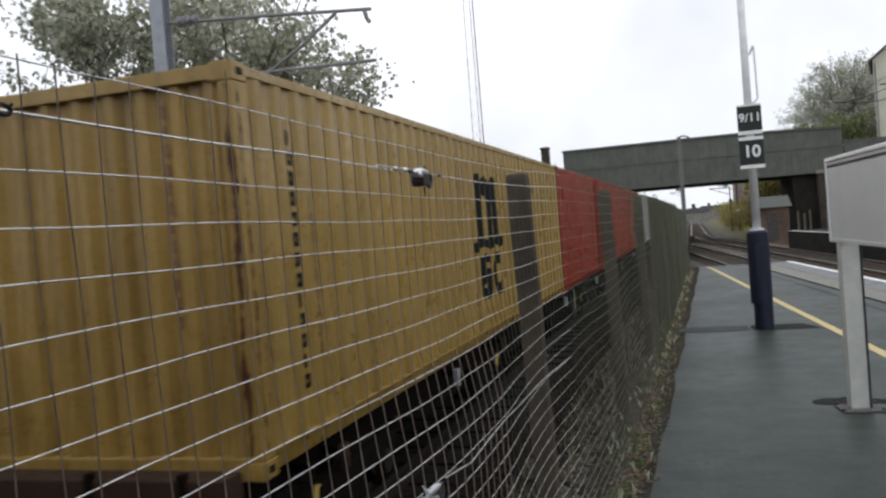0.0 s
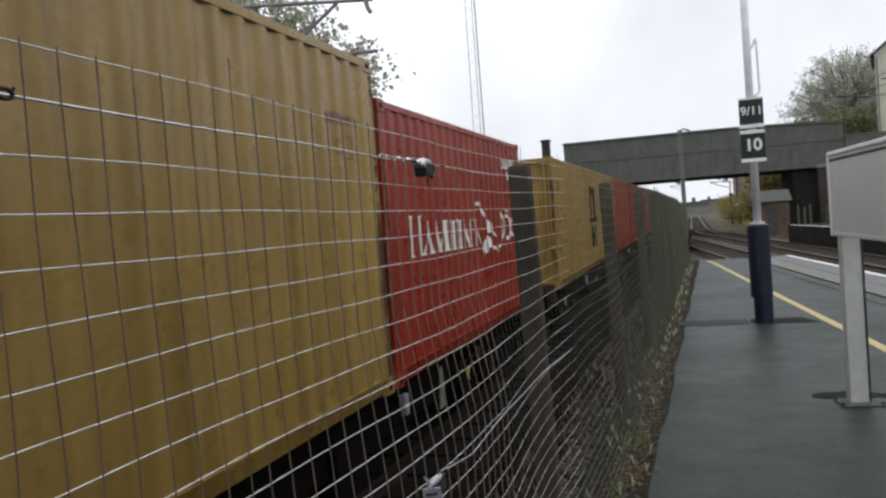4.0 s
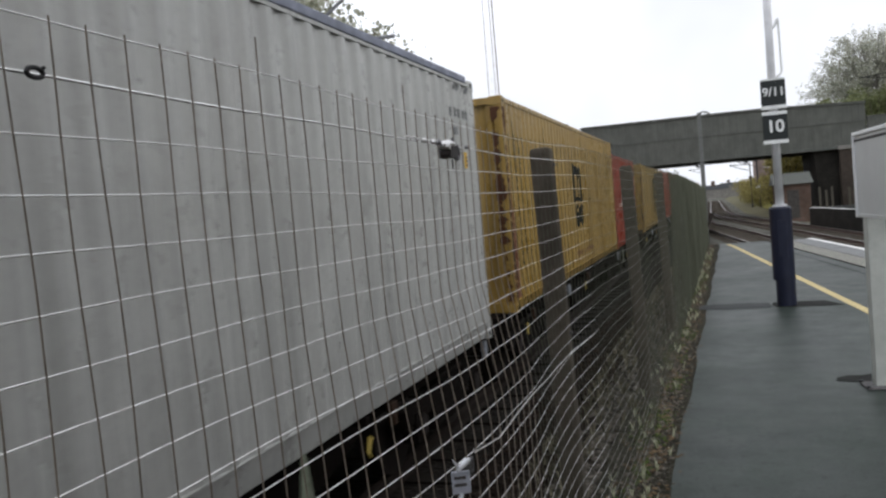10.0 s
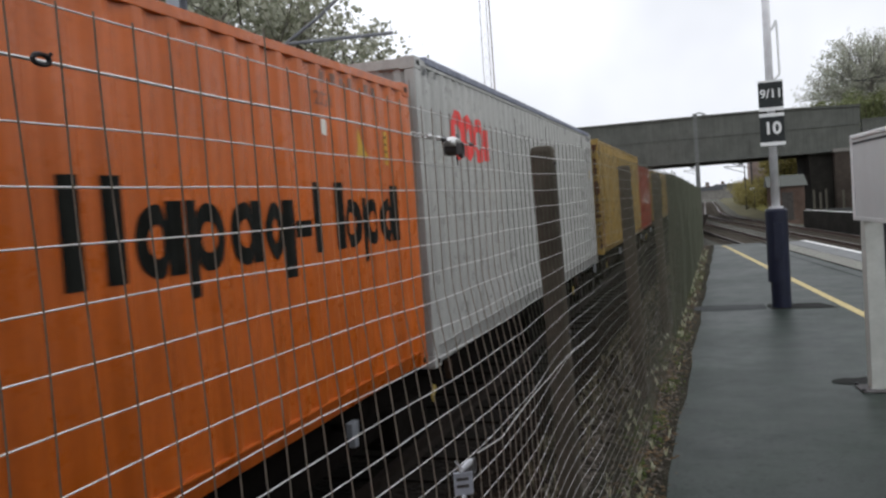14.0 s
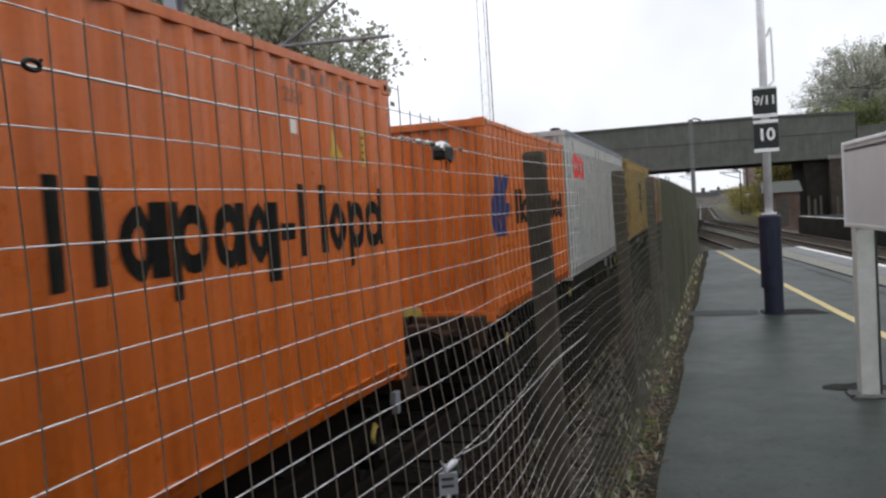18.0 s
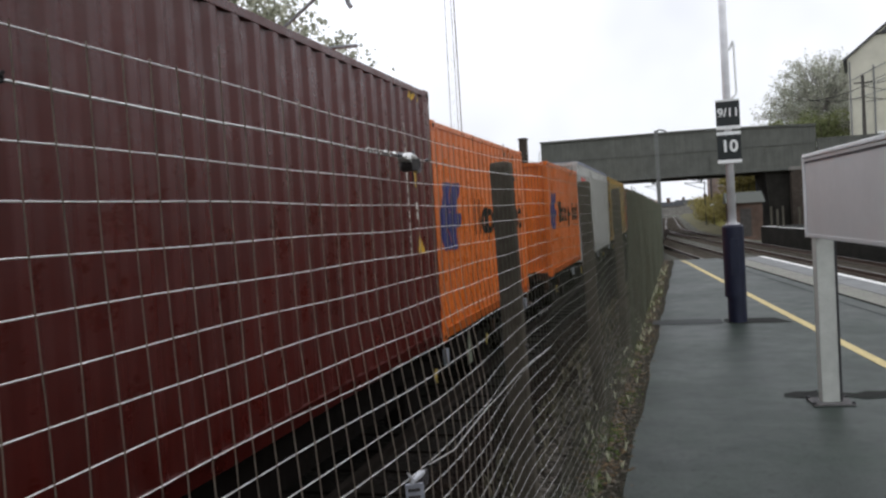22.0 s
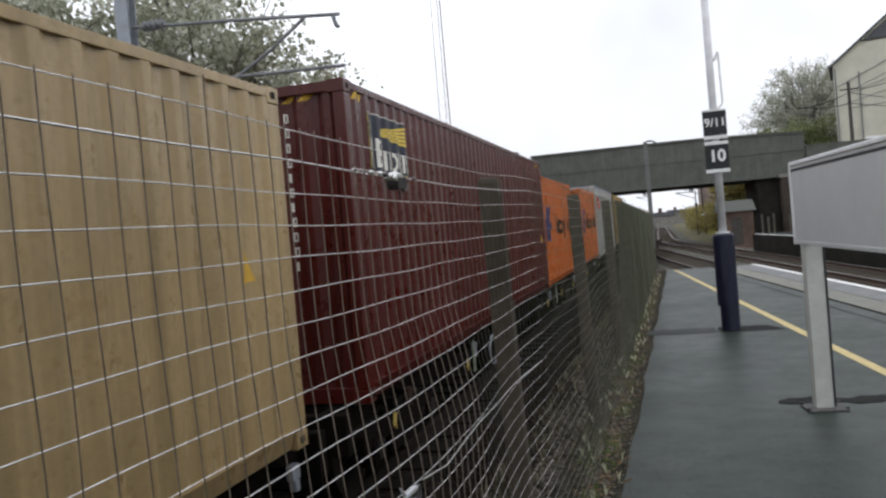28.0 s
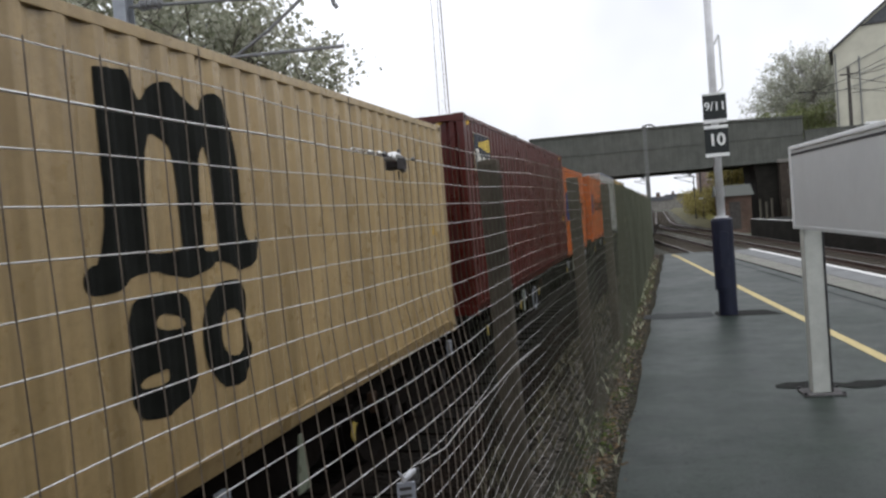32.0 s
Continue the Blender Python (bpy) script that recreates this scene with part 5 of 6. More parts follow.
def wheelset(t, y, u0):
    ws = new("wheelset")
    ws.parent = t
    ws.matrix_basis = pose(0, y, -0.455)
    bm = bmesh.new()
    tube(bm, [(-0.95, 0, 0), (0.95, 0, 0)], 0.08, 12)
    part("axle", bm, WHEEL, ws)
    for s in (-0.75, 0.75):
        bm = bmesh.new()
        disc(bm, (s, 0, 0), (1, 0, 0), WHEEL_R, 0.12, 32)
        disc(bm, (s - 0.075 * (1 if s > 0 else -1), 0, 0), (1, 0, 0), WHEEL_R + 0.03, 0.03, 32)
        disc(bm, (s + 0.065 * (1 if s > 0 else -1), 0, 0), (1, 0, 0), 0.16, 0.05, 16)
        part("wheel", bm, WHEEL, ws)
    wheelsets.append((ws, y, u0))


wagon(0.0, 18.41, 0.45, 1.1)
wagon(-21.587, -3.241, 1.1, 0.45)
wagon(-41.407, -22.934, 0.45, 1.1)
wagon(-62.954, -44.685, 1.1, 0.45)
wagon(-82.65, -64.293, 0.45, 1.1)
wagon(19.75, 38.1, 1.1, 0.45)
wagon(41.4, 59.75, 0.45, 1.1)
wagon(61.1, 79.45, 1.1, 0.45)
wagon(82.75, 101.1, 0.45, 1.1)
wagon(102.4, 120.75, 1.1, 0.45)

# ---- the mesh fence ----
MESH = 0.0527
BAY = 2.95
POSTS = [-2.55 + BAY * i for i in range(10)]  # one stands at 3.35


def smooth(a, b, v):
    q = min(1, max(0, (v - a) / (b - a)))
    return q * q * (3 - 2 * q)


def mesh_x(y, z):
    """The mesh hangs tight above and bellies towards the platform below, held back at the posts."""
    f = ((y - 0.45) / BAY) % 1.0
    low = min(1.0, max(0.0, (1.34 - z) / 0.30))
    belly = (0.055 if y < 3.4 else 0.012) * smooth(0.08, 0.50, f) * (1 - 0.95 * smooth(0.56, 0.86, f))
    near = ((y - 3.05 + BAY / 2) % BAY) - BAY / 2
    hold = -0.006 * math.exp(-((near / 0.40) ** 2))
    return fence_x(y) + 0.056 * smooth(2.35, 3.4, y) + low * (belly + hold) + 0.002 * math.sin(y * 3.1 + z * 5)


def wire_mesh(paths, radius):
    """Four-sided wires along paths, as vertices and faces."""
    verts, faces = [], []
    for pts in paths:
        base = len(verts)
        for i, p in enumerate(pts):
            a, b = pts[max(i - 1, 0)], pts[min(i + 1, len(pts) - 1)]
            upright = abs(b[2] - a[2]) > abs(b[1] - a[1])
            for dx, dq in ((1, 0), (0, 1), (-1, 0), (0, -1)):
                verts.append((p[0] + dx * radius, p[1] + (dq * radius if upright else 0), p[2] + (0 if upright else dq * radius)))
        for i in range(len(pts) - 1):
            o = base + 4 * i
            faces += [(o + k, o + (k + 1) % 4, o + 4 + (k + 1) % 4, o + 4 + k) for k in range(4)]
    return verts, faces


ROWS_Z = [1.699 - MESH * i for i in range(32)]
fence = thing("mesh_fence", Matrix(), "galvanised square wire mesh fence, slack near the ground", "fence")
Y_END, Y_NEAR = POSTS[-1], 8.6
cols = [0.5633]  # the uprights stand wider apart where the mesh is pulled towards the post
while cols[0] > POSTS[0] + 0.06:
    cols.insert(0, cols[0] - 0.0523)
while cols[-1] < Y_END - 0.06:
    cols.append(cols[-1] + (0.0523 if cols[-1] < 1.03 else 0.0592 if cols[-1] < 2.35 else MESH))
near_cols = [y for y in cols if y < Y_NEAR]
far_cols = [y for y in cols if y >= Y_NEAR]


def dip(y):
    """How far the fence's top falls towards its far end."""
    return 0.15 * smooth(9.0, 24.0, y)


def wire_row(ys, z):
    sag = lambda y: (0.006 + 0.013 * smooth(1.50, 1.28, z)) * smooth(0.3, 1.5, (y - 0.40) % BAY) * (1 - smooth(2.2, 2.9, (y - 0.40) % BAY))
    return [(mesh_x(y, z) - 0.0022, y, z + 0.0012 * math.sin(y * 9 + z * 40) - sag(y) - dip(y) * z / 1.7) for y in ys]


def wire_column(y, zs, r):
    j, w = r.uniform(-0.003, 0.003), r.uniform(0, 6)
    top = ROWS_Z[0] + (0.045 if r.random() < 0.10 else 0.003)
    return [(mesh_x(y, z) + 0.0012, y + j + 0.0075 + (1.541 - z) * 0.02 + 0.0022 * math.sin(z * 14 + w), z * (1 - dip(y) / 1.7)) for z in [top] + zs + [0.02]]


r = random.Random(40)
split = [y for y in near_cols if y < 3.4]
for z in ROWS_Z:
    rad = 0.0016 if z == ROWS_Z[1] else 0.00095
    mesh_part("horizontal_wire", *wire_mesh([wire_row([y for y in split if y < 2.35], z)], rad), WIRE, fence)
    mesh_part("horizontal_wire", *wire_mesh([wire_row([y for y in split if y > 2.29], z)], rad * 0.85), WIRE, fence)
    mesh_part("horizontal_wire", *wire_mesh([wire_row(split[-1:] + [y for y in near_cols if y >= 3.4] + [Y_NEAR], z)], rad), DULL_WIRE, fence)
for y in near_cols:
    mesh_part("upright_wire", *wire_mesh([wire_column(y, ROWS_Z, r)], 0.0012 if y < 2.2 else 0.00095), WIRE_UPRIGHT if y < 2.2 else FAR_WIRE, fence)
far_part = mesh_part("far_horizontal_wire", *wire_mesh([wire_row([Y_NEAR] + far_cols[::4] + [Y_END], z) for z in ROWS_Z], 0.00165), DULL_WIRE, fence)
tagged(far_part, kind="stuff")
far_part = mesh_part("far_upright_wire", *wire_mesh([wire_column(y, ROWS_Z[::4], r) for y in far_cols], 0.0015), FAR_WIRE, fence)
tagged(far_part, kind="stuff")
for z, rad in ((0.962, 0.0013),):
    bm = bmesh.new()
    tube(bm, [(mesh_x(y, z) + 0.004, y, z + 0.003 + 0.026 * math.exp(-(((y - 2.12) / 0.3) ** 2)) + 0.038 * math.exp(-(((y - 1.545) / 0.16) ** 2))) for y in cols[::3] if 1.57 < y < 3.4], rad, 6)
    part("strain_wire", bm, WIRE, fence, "thicker strain wire")
for n, y in enumerate(POSTS):
    post = part("post", boxed((-0.05, 0.04, -0.042, 0.042, -0.35, 1.72 - dip(y)), bevel=0.022), WOOD_POST, fence, "weathered grey timber post")
    post.matrix_basis = pose(fence_x(y) - 0.068, y, 0, 0, -1.0 + 0.4 * math.sin(n * 2.0), 0)
    for z in (1.646, 0.961):
        part("staple", boxed((0.04, 0.047, -0.02, 0.02, z - 0.006, z + 0.006)), OLD_IRON, post)


def strainer(y, z, k, stretch, body, metal, label):
    """A ratchet wire tightener with the twisted wire leading to it; k is its size."""
    t = thing("wire_tightener", pose(mesh_x(y, z) + 0.006, y, z), label, "wire tightener")
    t.matrix_world = t.matrix_world @ Matrix.Diagonal((1, stretch, 0.95, 1))
    sc = lambda pts: [tuple(k * c for c in p) for p in pts]
    bm = bmesh.new()
    tube(bm, sc([(0.002, -0.034, 0.000), (0.002, -0.024, 0.003), (0.003, -0.008, 0.005), (0.003, 0.010, 0.004), (0.002, 0.022, 0.001)]), [0.003 * k, 0.006 * k, 0.0068 * k, 0.006 * k, 0.003 * k], 10)
    tube(bm, sc([(-0.010, -0.022, 0.000), (0.012, -0.020, -0.002)]), 0.006 * k, 10)
    # the clamp's top glint is given as its pale wire colour
    part("clamp", bm, body, t, "clamp coloured bright for the glint on its top")
    bm = boxed(tuple(k * c for c in (-0.012, -0.009, -0.016, 0.014, -0.022, 0.000)), tuple(k * c for c in (0.009, 0.012, -0.018, 0.012, -0.022, 0.000)), bevel=0.002 * k)
    part("bracket", bm, OLD_IRON, t, "dark iron bracket")
    bm = bmesh.new()
    tube(bm, sc([(-0.011, -0.006, -0.012), (0.011, -0.006, -0.012)]), 0.0105 * k, 14)
    part("drum", bm, OLD_IRON, t, "dark ratchet drum")
    bm = bmesh.new()
    tube(bm, sc([(0.004, 0.022 + 0.010 * math.cos(q * 0.5236), -0.010 + 0.013 * math.sin(q * 0.5236)) for q in range(13)]), 0.0036 * k, 8, caps=False)
    part("ring", bm, metal, t)
    bm = bmesh.new()
    tube(bm, sc([(0.004, 0.006, -0.004), (0.005, 0.008, 0.010), (0.004, 0.009, 0.016)]), 0.0030 * k, 8)
    part("catch", bm, metal, t)
    bm = bmesh.new()
    tube(bm, sc([(0.003, 0.004, -0.024), (0.003, 0.005, -0.042)]), [0.002 * k, 0.0008 * k], 6)
    part("pin", bm, DARK_STEEL, t)
    for q, size in ((-0.045, 0.0055), (-0.066, 0.0045), (-0.098, 0.004), (0.075, 0.004)):
        bm = bmesh.new()
        tube(bm, sc([(0.002, q - 0.006, 0.003), (0.002, q, 0.004), (0.002, q + 0.006, 0.002)]), [size * 0.4 * k, size * k, size * 0.5 * k], 8)
        part("wire_knot", bm, WIRE if q < -0.05 else metal, t)
    bm = bmesh.new()
    tube(bm, [(0.003 * math.cos(q * 2.4), -0.030 * k - 0.009 * q, 0.004 * k + 0.0030 * math.sin(q * 2.4)) for q in [i * 0.4 for i in range(44)]], 0.0015, 6)
    part("twisted_wire", bm, WIRE, t, "twisted bright wire ends")
    return t


strainer(1.752, 1.637, 1.25, 1.4, WIRE, TIGHTENER, "worn wire tightener on the top strain wire")

t = thing("wire_tightener", pose(mesh_x(1.53, 1.0) + 0.006, 1.53, 0.997), "pale wire tightener with a blue-white tag on the lower strain wire", "wire tightener")
tag = part("tag", boxed((0.004, 0.012, -0.018, 0.018, -0.050, -0.006), bevel=0.002), TAG, t, "worn blue-white tag")
tag.matrix_basis = pose(0, -0.002, 0, 0, 0, -66)
for z in (-0.018, -0.032):
    part("print_bar", boxed((0.012, 0.0128, -0.014, 0.010, z - 0.003, z + 0.003)), OLD_IRON, tag)
bm = bmesh.new()
tube(bm, [(0.004, -0.030, 0.001), (0.008, -0.012, 0.005), (0.010, 0.012, 0.006), (0.008, 0.036, 0.003)], [0.003, 0.006, 0.0065, 0.004], 10)
part("clamp", bm, PLASTIC_WHITE, t, "pale worn clamp")
bm = bmesh.new()
tube(bm, [(0.006, -0.024, 0.004), (0.002, -0.030, 0.014), (-0.002, -0.036, 0.024)], [0.003, 0.0025, 0.001], 6)
part("catch", bm, PLASTIC_WHITE, t)
bm = bmesh.new()
tube(bm, [(-0.006, 0.030, -0.014), (0.012, 0.030, -0.014)], 0.013, 14)
part("drum", bm, OLD_IRON, t, "dark ratchet drum")
bm = bmesh.new()
tube(bm, [(0.010, 0.044 + 0.012 * math.cos(q * 0.5236), -0.010 + 0.014 * math.sin(q * 0.5236)) for q in range(13)], 0.0028, 8, caps=False)
part("ring", bm, TIGHTENER, t)
bm = bmesh.new()
tube(bm, [(0.006, -0.016, -0.048), (0.002, -0.022, -0.062), (-0.004, -0.030, -0.074)], [0.004, 0.005, 0.003], 8)
part("loose_end", bm, PLASTIC_WHITE, t)
t = thing("wire_clip", pose(mesh_x(0.592, 1.647) + 0.006, 0.592, 1.646), "small dark wire clip on the top strain wire", "clip")
bm = bmesh.new()
tube(bm, [(0.002, 0.0095 * math.cos(a), 0.0045 * math.sin(a)) for a in [i * 0.5236 for i in range(13)]], 0.0023, 6, caps=False)
tube(bm, [(0.002, 0.006, 0.002), (0.004, 0.010, 0.006)], 0.0016, 6)
part("ring", bm, DARK_STEEL, t)

# ---- on the platform ----


def words(name, text, size, m, mat, parent):
    """Lettering with the built-in font, as a mesh."""
    cu = bpy.data.curves.new(name, "FONT")
    cu.body, cu.size, cu.align_x, cu.align_y, cu.extrude, cu.offset = text, size, "CENTER", "CENTER", 0.001, 0.0022 if size < 0.17 else 0.0055
    tmp = bpy.data.objects.new(name, cu)
    data = bpy.data.meshes.new_from_object(tmp)
    bpy.data.objects.remove(tmp)
    bpy.data.curves.remove(cu)
    bm = bmesh.new()
    bm.from_mesh(data)
    bmesh.ops.remove_doubles(bm, verts=bm.verts[:], dist=1e-6)
    bpy.data.meshes.remove(data)
    for piece in islands(bm):
        part(name, piece, mat, parent).matrix_basis = m


def stop_sign():
    t = thing("stop_marker_post", pose(0.79, 10.90, 0), "grey pole with navy base and car stop number plates", "sign post")
    bm = bmesh.new()
    tube(bm, [(0, 0, 1.2), (0, 0, 5.6)], [0.050, 0.040], 20)
    part("pole", bm, POLE_GREY, t, smooth=True)
    bm = bmesh.new()
    tube(bm, [(0.012, 0, 0), (0.012, 0, 0.34)], 0.112, 28)
    tube(bm, [(0, 0, 0.32), (0, 0, 0.36)], 0.129, 28)
    tube(bm, [(0, 0, 0.36), (0, 0, 1.19), (0, 0, 1.215)], [0.128, 0.128, 0.11], 28)
    part("base_column", bm, NAVY, t, "navy painted base column", smooth=False)
    part("access_door", boxed((-0.05, 0.05, -0.137, -0.126, 0.6, 1.05), bevel=0.004), NAVY, t)
    bm = bmesh.new()
    disc(bm, (0, 0, 1.225), (0, 0, 1), 0.085, 0.02, 20)
    part("collar", bm, POLE_GREY, t, "pale collar")
    bm = bmesh.new()
    tube(bm, [(0.0, 0, 3.34), (0.06, 0, 3.38), (0.105, 0, 3.47)], 0.016, 8)
    tube(bm, [(0.105, 0, 3.47), (0.11, 0, 3.42), (0.118, 0, 2.86), (0.112, 0, 2.82), (0.03, 0, 2.75)], 0.013, 8)
    part("bracket", bm, SIGN_TRIM, t, "white bent tube bracket")
    for z0, z1, text, size in ((2.435, 2.735, "9/11", 0.145), (2.02, 2.32, "10", 0.20)):
        pl = part("number_plate", boxed((-0.14, 0.14, -0.075, -0.066, z0, z1), bevel=0.003), PLATE_BLACK, t, "black plate with white figures")
        words("figure", text, size, pose(0.004, -0.0775, (z0 + z1) / 2 + 0.008, 90), PLATE_WHITE, pl)
        part("edge_bar", boxed((-0.142, 0.142, -0.079, -0.064, z0 - 0.045, z0 - 0.002), bevel=0.003), PLATE_WHITE, pl, "white bar below the plate")
    part("edge_bar", boxed((-0.142, 0.142, -0.079, -0.064, 2.735, 2.757), bevel=0.003), PLATE_WHITE, t, "white bar above the plate")
    part("edge_bar", boxed((-0.142, 0.142, -0.079, -0.064, 2.322, 2.362), bevel=0.003), PLATE_WHITE, t, "white bar between the plates")
    for z in (2.15, 2.58):
        bm = bmesh.new()
        disc(bm, (0, 0, z), (0, 0, 1), 0.056, 0.03, 16)
        box(bm, -0.02, 0.02, -0.068, 0, z - 0.014, z + 0.014)
        part("clamp", bm, POLE_GREY, t)
    return t


stop_sign()


def name_board():
    """A long station board seen from behind, standing along the platform."""
    t = thing("platform_sign", pose(1.02, 6.66, 0, 0, 0, 4.9), "plain grey back of a long platform sign on two posts", "sign")
    n = 2.9  # it runs towards -y
    part("back_sheet", boxed((-0.018, 0.018, -n + 0.03, -0.03, 1.23, 1.79), bevel=0.002), SIGN_BACK, t)
    part("top_trim", boxed((-0.03, 0.03, -n, 0.0, 1.785, 1.815), bevel=0.008), SIGN_TRIM, t, "white top trim")
    part("bottom_trim", boxed((-0.024, 0.024, -n, 0.0, 1.205, 1.232), bevel=0.004), SIGN_BACK, t)
    for y in (-n + 0.015, -0.015):
        part("end_trim", boxed((-0.03, 0.03, y - 0.016, y + 0.016, 1.205, 1.79), bevel=0.005), SIGN_TRIM, t, "white end trim")
    part("inner_lip", boxed((-0.0215, -0.018, -n + 0.035, -0.035, 1.745, 1.762)), DARK_STEEL, t)
    for y in (-0.17, -n + 0.17):
        post = part("post", boxed((-0.014, 0.122, y - 0.055, y + 0.055, 0.012, 1.6), bevel=0.008), ALUMINIUM, t)
        part("post_seam", boxed((0.108, 0.1245, y - 0.058, y + 0.058, 0.02, 1.5)), DARK_STEEL, post)
        part("base_plate", boxed((-0.085, 0.195, y - 0.12, y + 0.12, 0.0, 0.014), bevel=0.004), OLD_IRON, post, "dull dark base plate")
        for a in (-0.075, 0.185):
            for b in (-0.1, 0.1):
                bm = bmesh.new()
                disc(bm, (a, y + b, 0.02), (0, 0, 1), 0.014, 0.016, 8)
                part("bolt", bm, DARK_STEEL, post)
    return t


name_board()

# ---- the bridge and what lies about it ----


def extruded(prof, y0, y1):
    """A solid between two depths from an outline in x and z."""
    bm = bmesh.new()
    a = [bm.verts.new((x, y0, z)) for x, z in prof]
    b = [bm.verts.new((x, y1, z)) for x, z in prof]
    bm.faces.new(a)
    bm.faces.new(b[::-1])
    for i in range(len(prof)):
        j = (i + 1) % len(prof)
        bm.faces.new((a[i], b[i], b[j], a[j]))
    bmesh.ops.recalc_face_normals(bm, faces=bm.faces[:])
    return bm


def bridge():
    t = thing("road_bridge", Matrix(), "dark grimy girder road bridge over the railway", "bridge")
    for y in (69.0, 78.2):
        g = part("girder", extruded([(-9.8, 3.9), (11.3, 3.9), (11.3, 6.93), (8.0, 7.07), (4.0, 7.20), (1.0, 7.22), (-9.8, 7.22)], y, y + 0.25), GIRDER, t)
        part("top_flange", extruded([(-9.85, 7.22), (1.0, 7.22), (4.0, 7.20), (8.0, 7.07), (11.35, 6.93), (11.35, 7.07), (8.0, 7.21), (4.0, 7.34), (1.0, 7.36), (-9.85, 7.36)], y - 0.12, y + 0.37), GIRDER, g)
        part("bottom_flange", boxed((-9.8, 9.4, y - 0.14, y + 0.39, 3.68, 3.9), bevel=0.02), GIRDER, g)
        part("rail_line", boxed((-9.8, 11.3, y - 0.05, y, 5.62, 5.70)), GIRDER, g)
        for i in range(10):
            x = -8.8 + 2.05 * i
            part("stiffener", boxed((x - 0.04, x + 0.04, y - 0.045, y, 3.9, 5.6)), GIRDER, g)
    part("deck", boxed((-9.8, 11.3, 69.25, 78.2, 4.35, 4.75)), CONCRETE, t, "stained concrete deck")
    for i in range(9):
        x = -8.5 + 2.1 * i
        part("cross_beam", boxed((x - 0.12, x + 0.12, 69.25, 78.2, 3.95, 4.35)), GIRDER, t)
    ab = part("abutment", boxed((9.35, 16.0, 68.4, 79.0, -1.3, 3.62), bevel=0.02), BRICK_SOOT, t, "sooty brick abutment")
    part("padstone", boxed((9.25, 10.5, 68.3, 69.6, 3.62, 3.90), bevel=0.03), CONCRETE, ab, "pale concrete padstone")
    part("abutment", boxed((-16.0, -9.8, 68.2, 79.0, -1.3, 5.6), bevel=0.02), BRICK, t, "sooty brick abutment")
    part("pilaster", boxed((-11.45, -10.85, 68.0, 68.8, 5.5, 7.75), (-11.52, -10.78, 67.93, 68.87, 7.6, 7.72)), BRICK_SOOT, t, "dark brick pilaster")
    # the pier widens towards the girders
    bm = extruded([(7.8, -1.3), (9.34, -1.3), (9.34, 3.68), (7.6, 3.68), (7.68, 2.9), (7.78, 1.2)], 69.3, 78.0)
    part("pier", bm, BRICK_DARK, t, "near-black brick pier")
    return t


bridge()
t = tagged(part("road_embankment", boxed((11.36, 80, 69.3, 79, -1.3, 5.3), (9.8, 80, 79, 135, -1.3, 5.6)), EARTH), "grassy road embankment beside the bridge", "embankment", kind="structure")
part("parapet_wall", boxed((11.38, 60, 68.9, 69.25, 3.63, 5.82), (11.36, 60, 68.86, 69.29, 5.82, 5.95), bevel=0.02), GIRDER, t, "sooty parapet wall")

# a small brick hut with a pale roof
t = thing("lineside_hut", Matrix(), "small brick lineside hut with a mossy grey pitched roof", "hut")
part("wall", boxed((4.3, 6.5, 62.0, 65.5, -1.3, 1.36)), BRICK, t)
bm = bmesh.new()
a = [bm.verts.new(p) for p in ((4.1, 61.8, 1.36), (6.7, 61.8, 1.36), (6.7, 64.0, 2.15), (4.1, 64.0, 2.15), (4.1, 65.7, 1.36), (6.7, 65.7, 1.36))]
for f in ((0, 1, 2, 3), (3, 2, 5, 4), (0, 3, 4), (1, 5, 2), (0, 4, 5, 1)):
    bm.faces.new([a[i] for i in f])
part("roof", bm, ROOF_FELT, t, "mossy grey roof")
part("door", boxed((5.0, 5.75, 61.965, 62.0, -1.0, 0.95), bevel=0.01), WOOD_DARK, t)

# pale fence posts and a rail on the far platform
for x, y, h in ((5.62, 47.0, 0.95), (5.54, 49.0, 1.1), (6.15, 49.0, 1.1), (7.0, 49.0, 1.0)):
    t = tagged(part("fence_post", boxed((x, x + 0.1, y, y + 0.1, 0.0, h), bevel=0.01), PALE_TIMBER), "pale timber post on the far platform", "post", "posts on the far platform")


def mast(x, y, top, label, steel=OHLE_STEEL):
    t = thing("catenary_mast", pose(x, y, 0), label, "mast")
    bm = boxed((-0.10, 0.10, -0.105, -0.09, -1.2, top), (-0.10, 0.10, 0.09, 0.105, -1.2, top), (-0.008, 0.008, -0.09, 0.09, -1.2, top))
    part("column", bm, steel, t)
    part("base", boxed((-0.3, 0.3, -0.3, 0.3, -1.32, -1.1), bevel=0.02), CONCRETE, t)
    return t


t = mast(-7.06, 10.4, 7.4, "grey steel catenary mast with two cantilever tubes")
bm = bmesh.new()
tube(bm, [(0.1, 0, 4.80), (1.6, 0, 4.68), (3.22, 0, 4.53)], 0.025, 8)
part("top_tube", bm, TUBE_GREY, t)
bm = bmesh.new()
tube(bm, [(0.1, 0, 3.92), (1.7, 0, 3.90), (3.24, 0, 3.85)], 0.025, 8)
part("bottom_tube", bm, TUBE_GREY, t)
bm = bmesh.new()
tube(bm, [(0.1, 0, 3.10), (1.3, 0, 3.70), (2.2, 0, 4.2), (2.72, 0, 4.56)], 0.025, 8)
part("diagonal_tube", bm, TUBE_GREY, t)
bm = bmesh.new()
tube(bm, [(3.12, 0, 4.55), (3.15, 0.0, 4.42), (3.19, 0, 4.36)], 0.03, 8)
part("registration_arm", bm, TUBE_GREY, t)
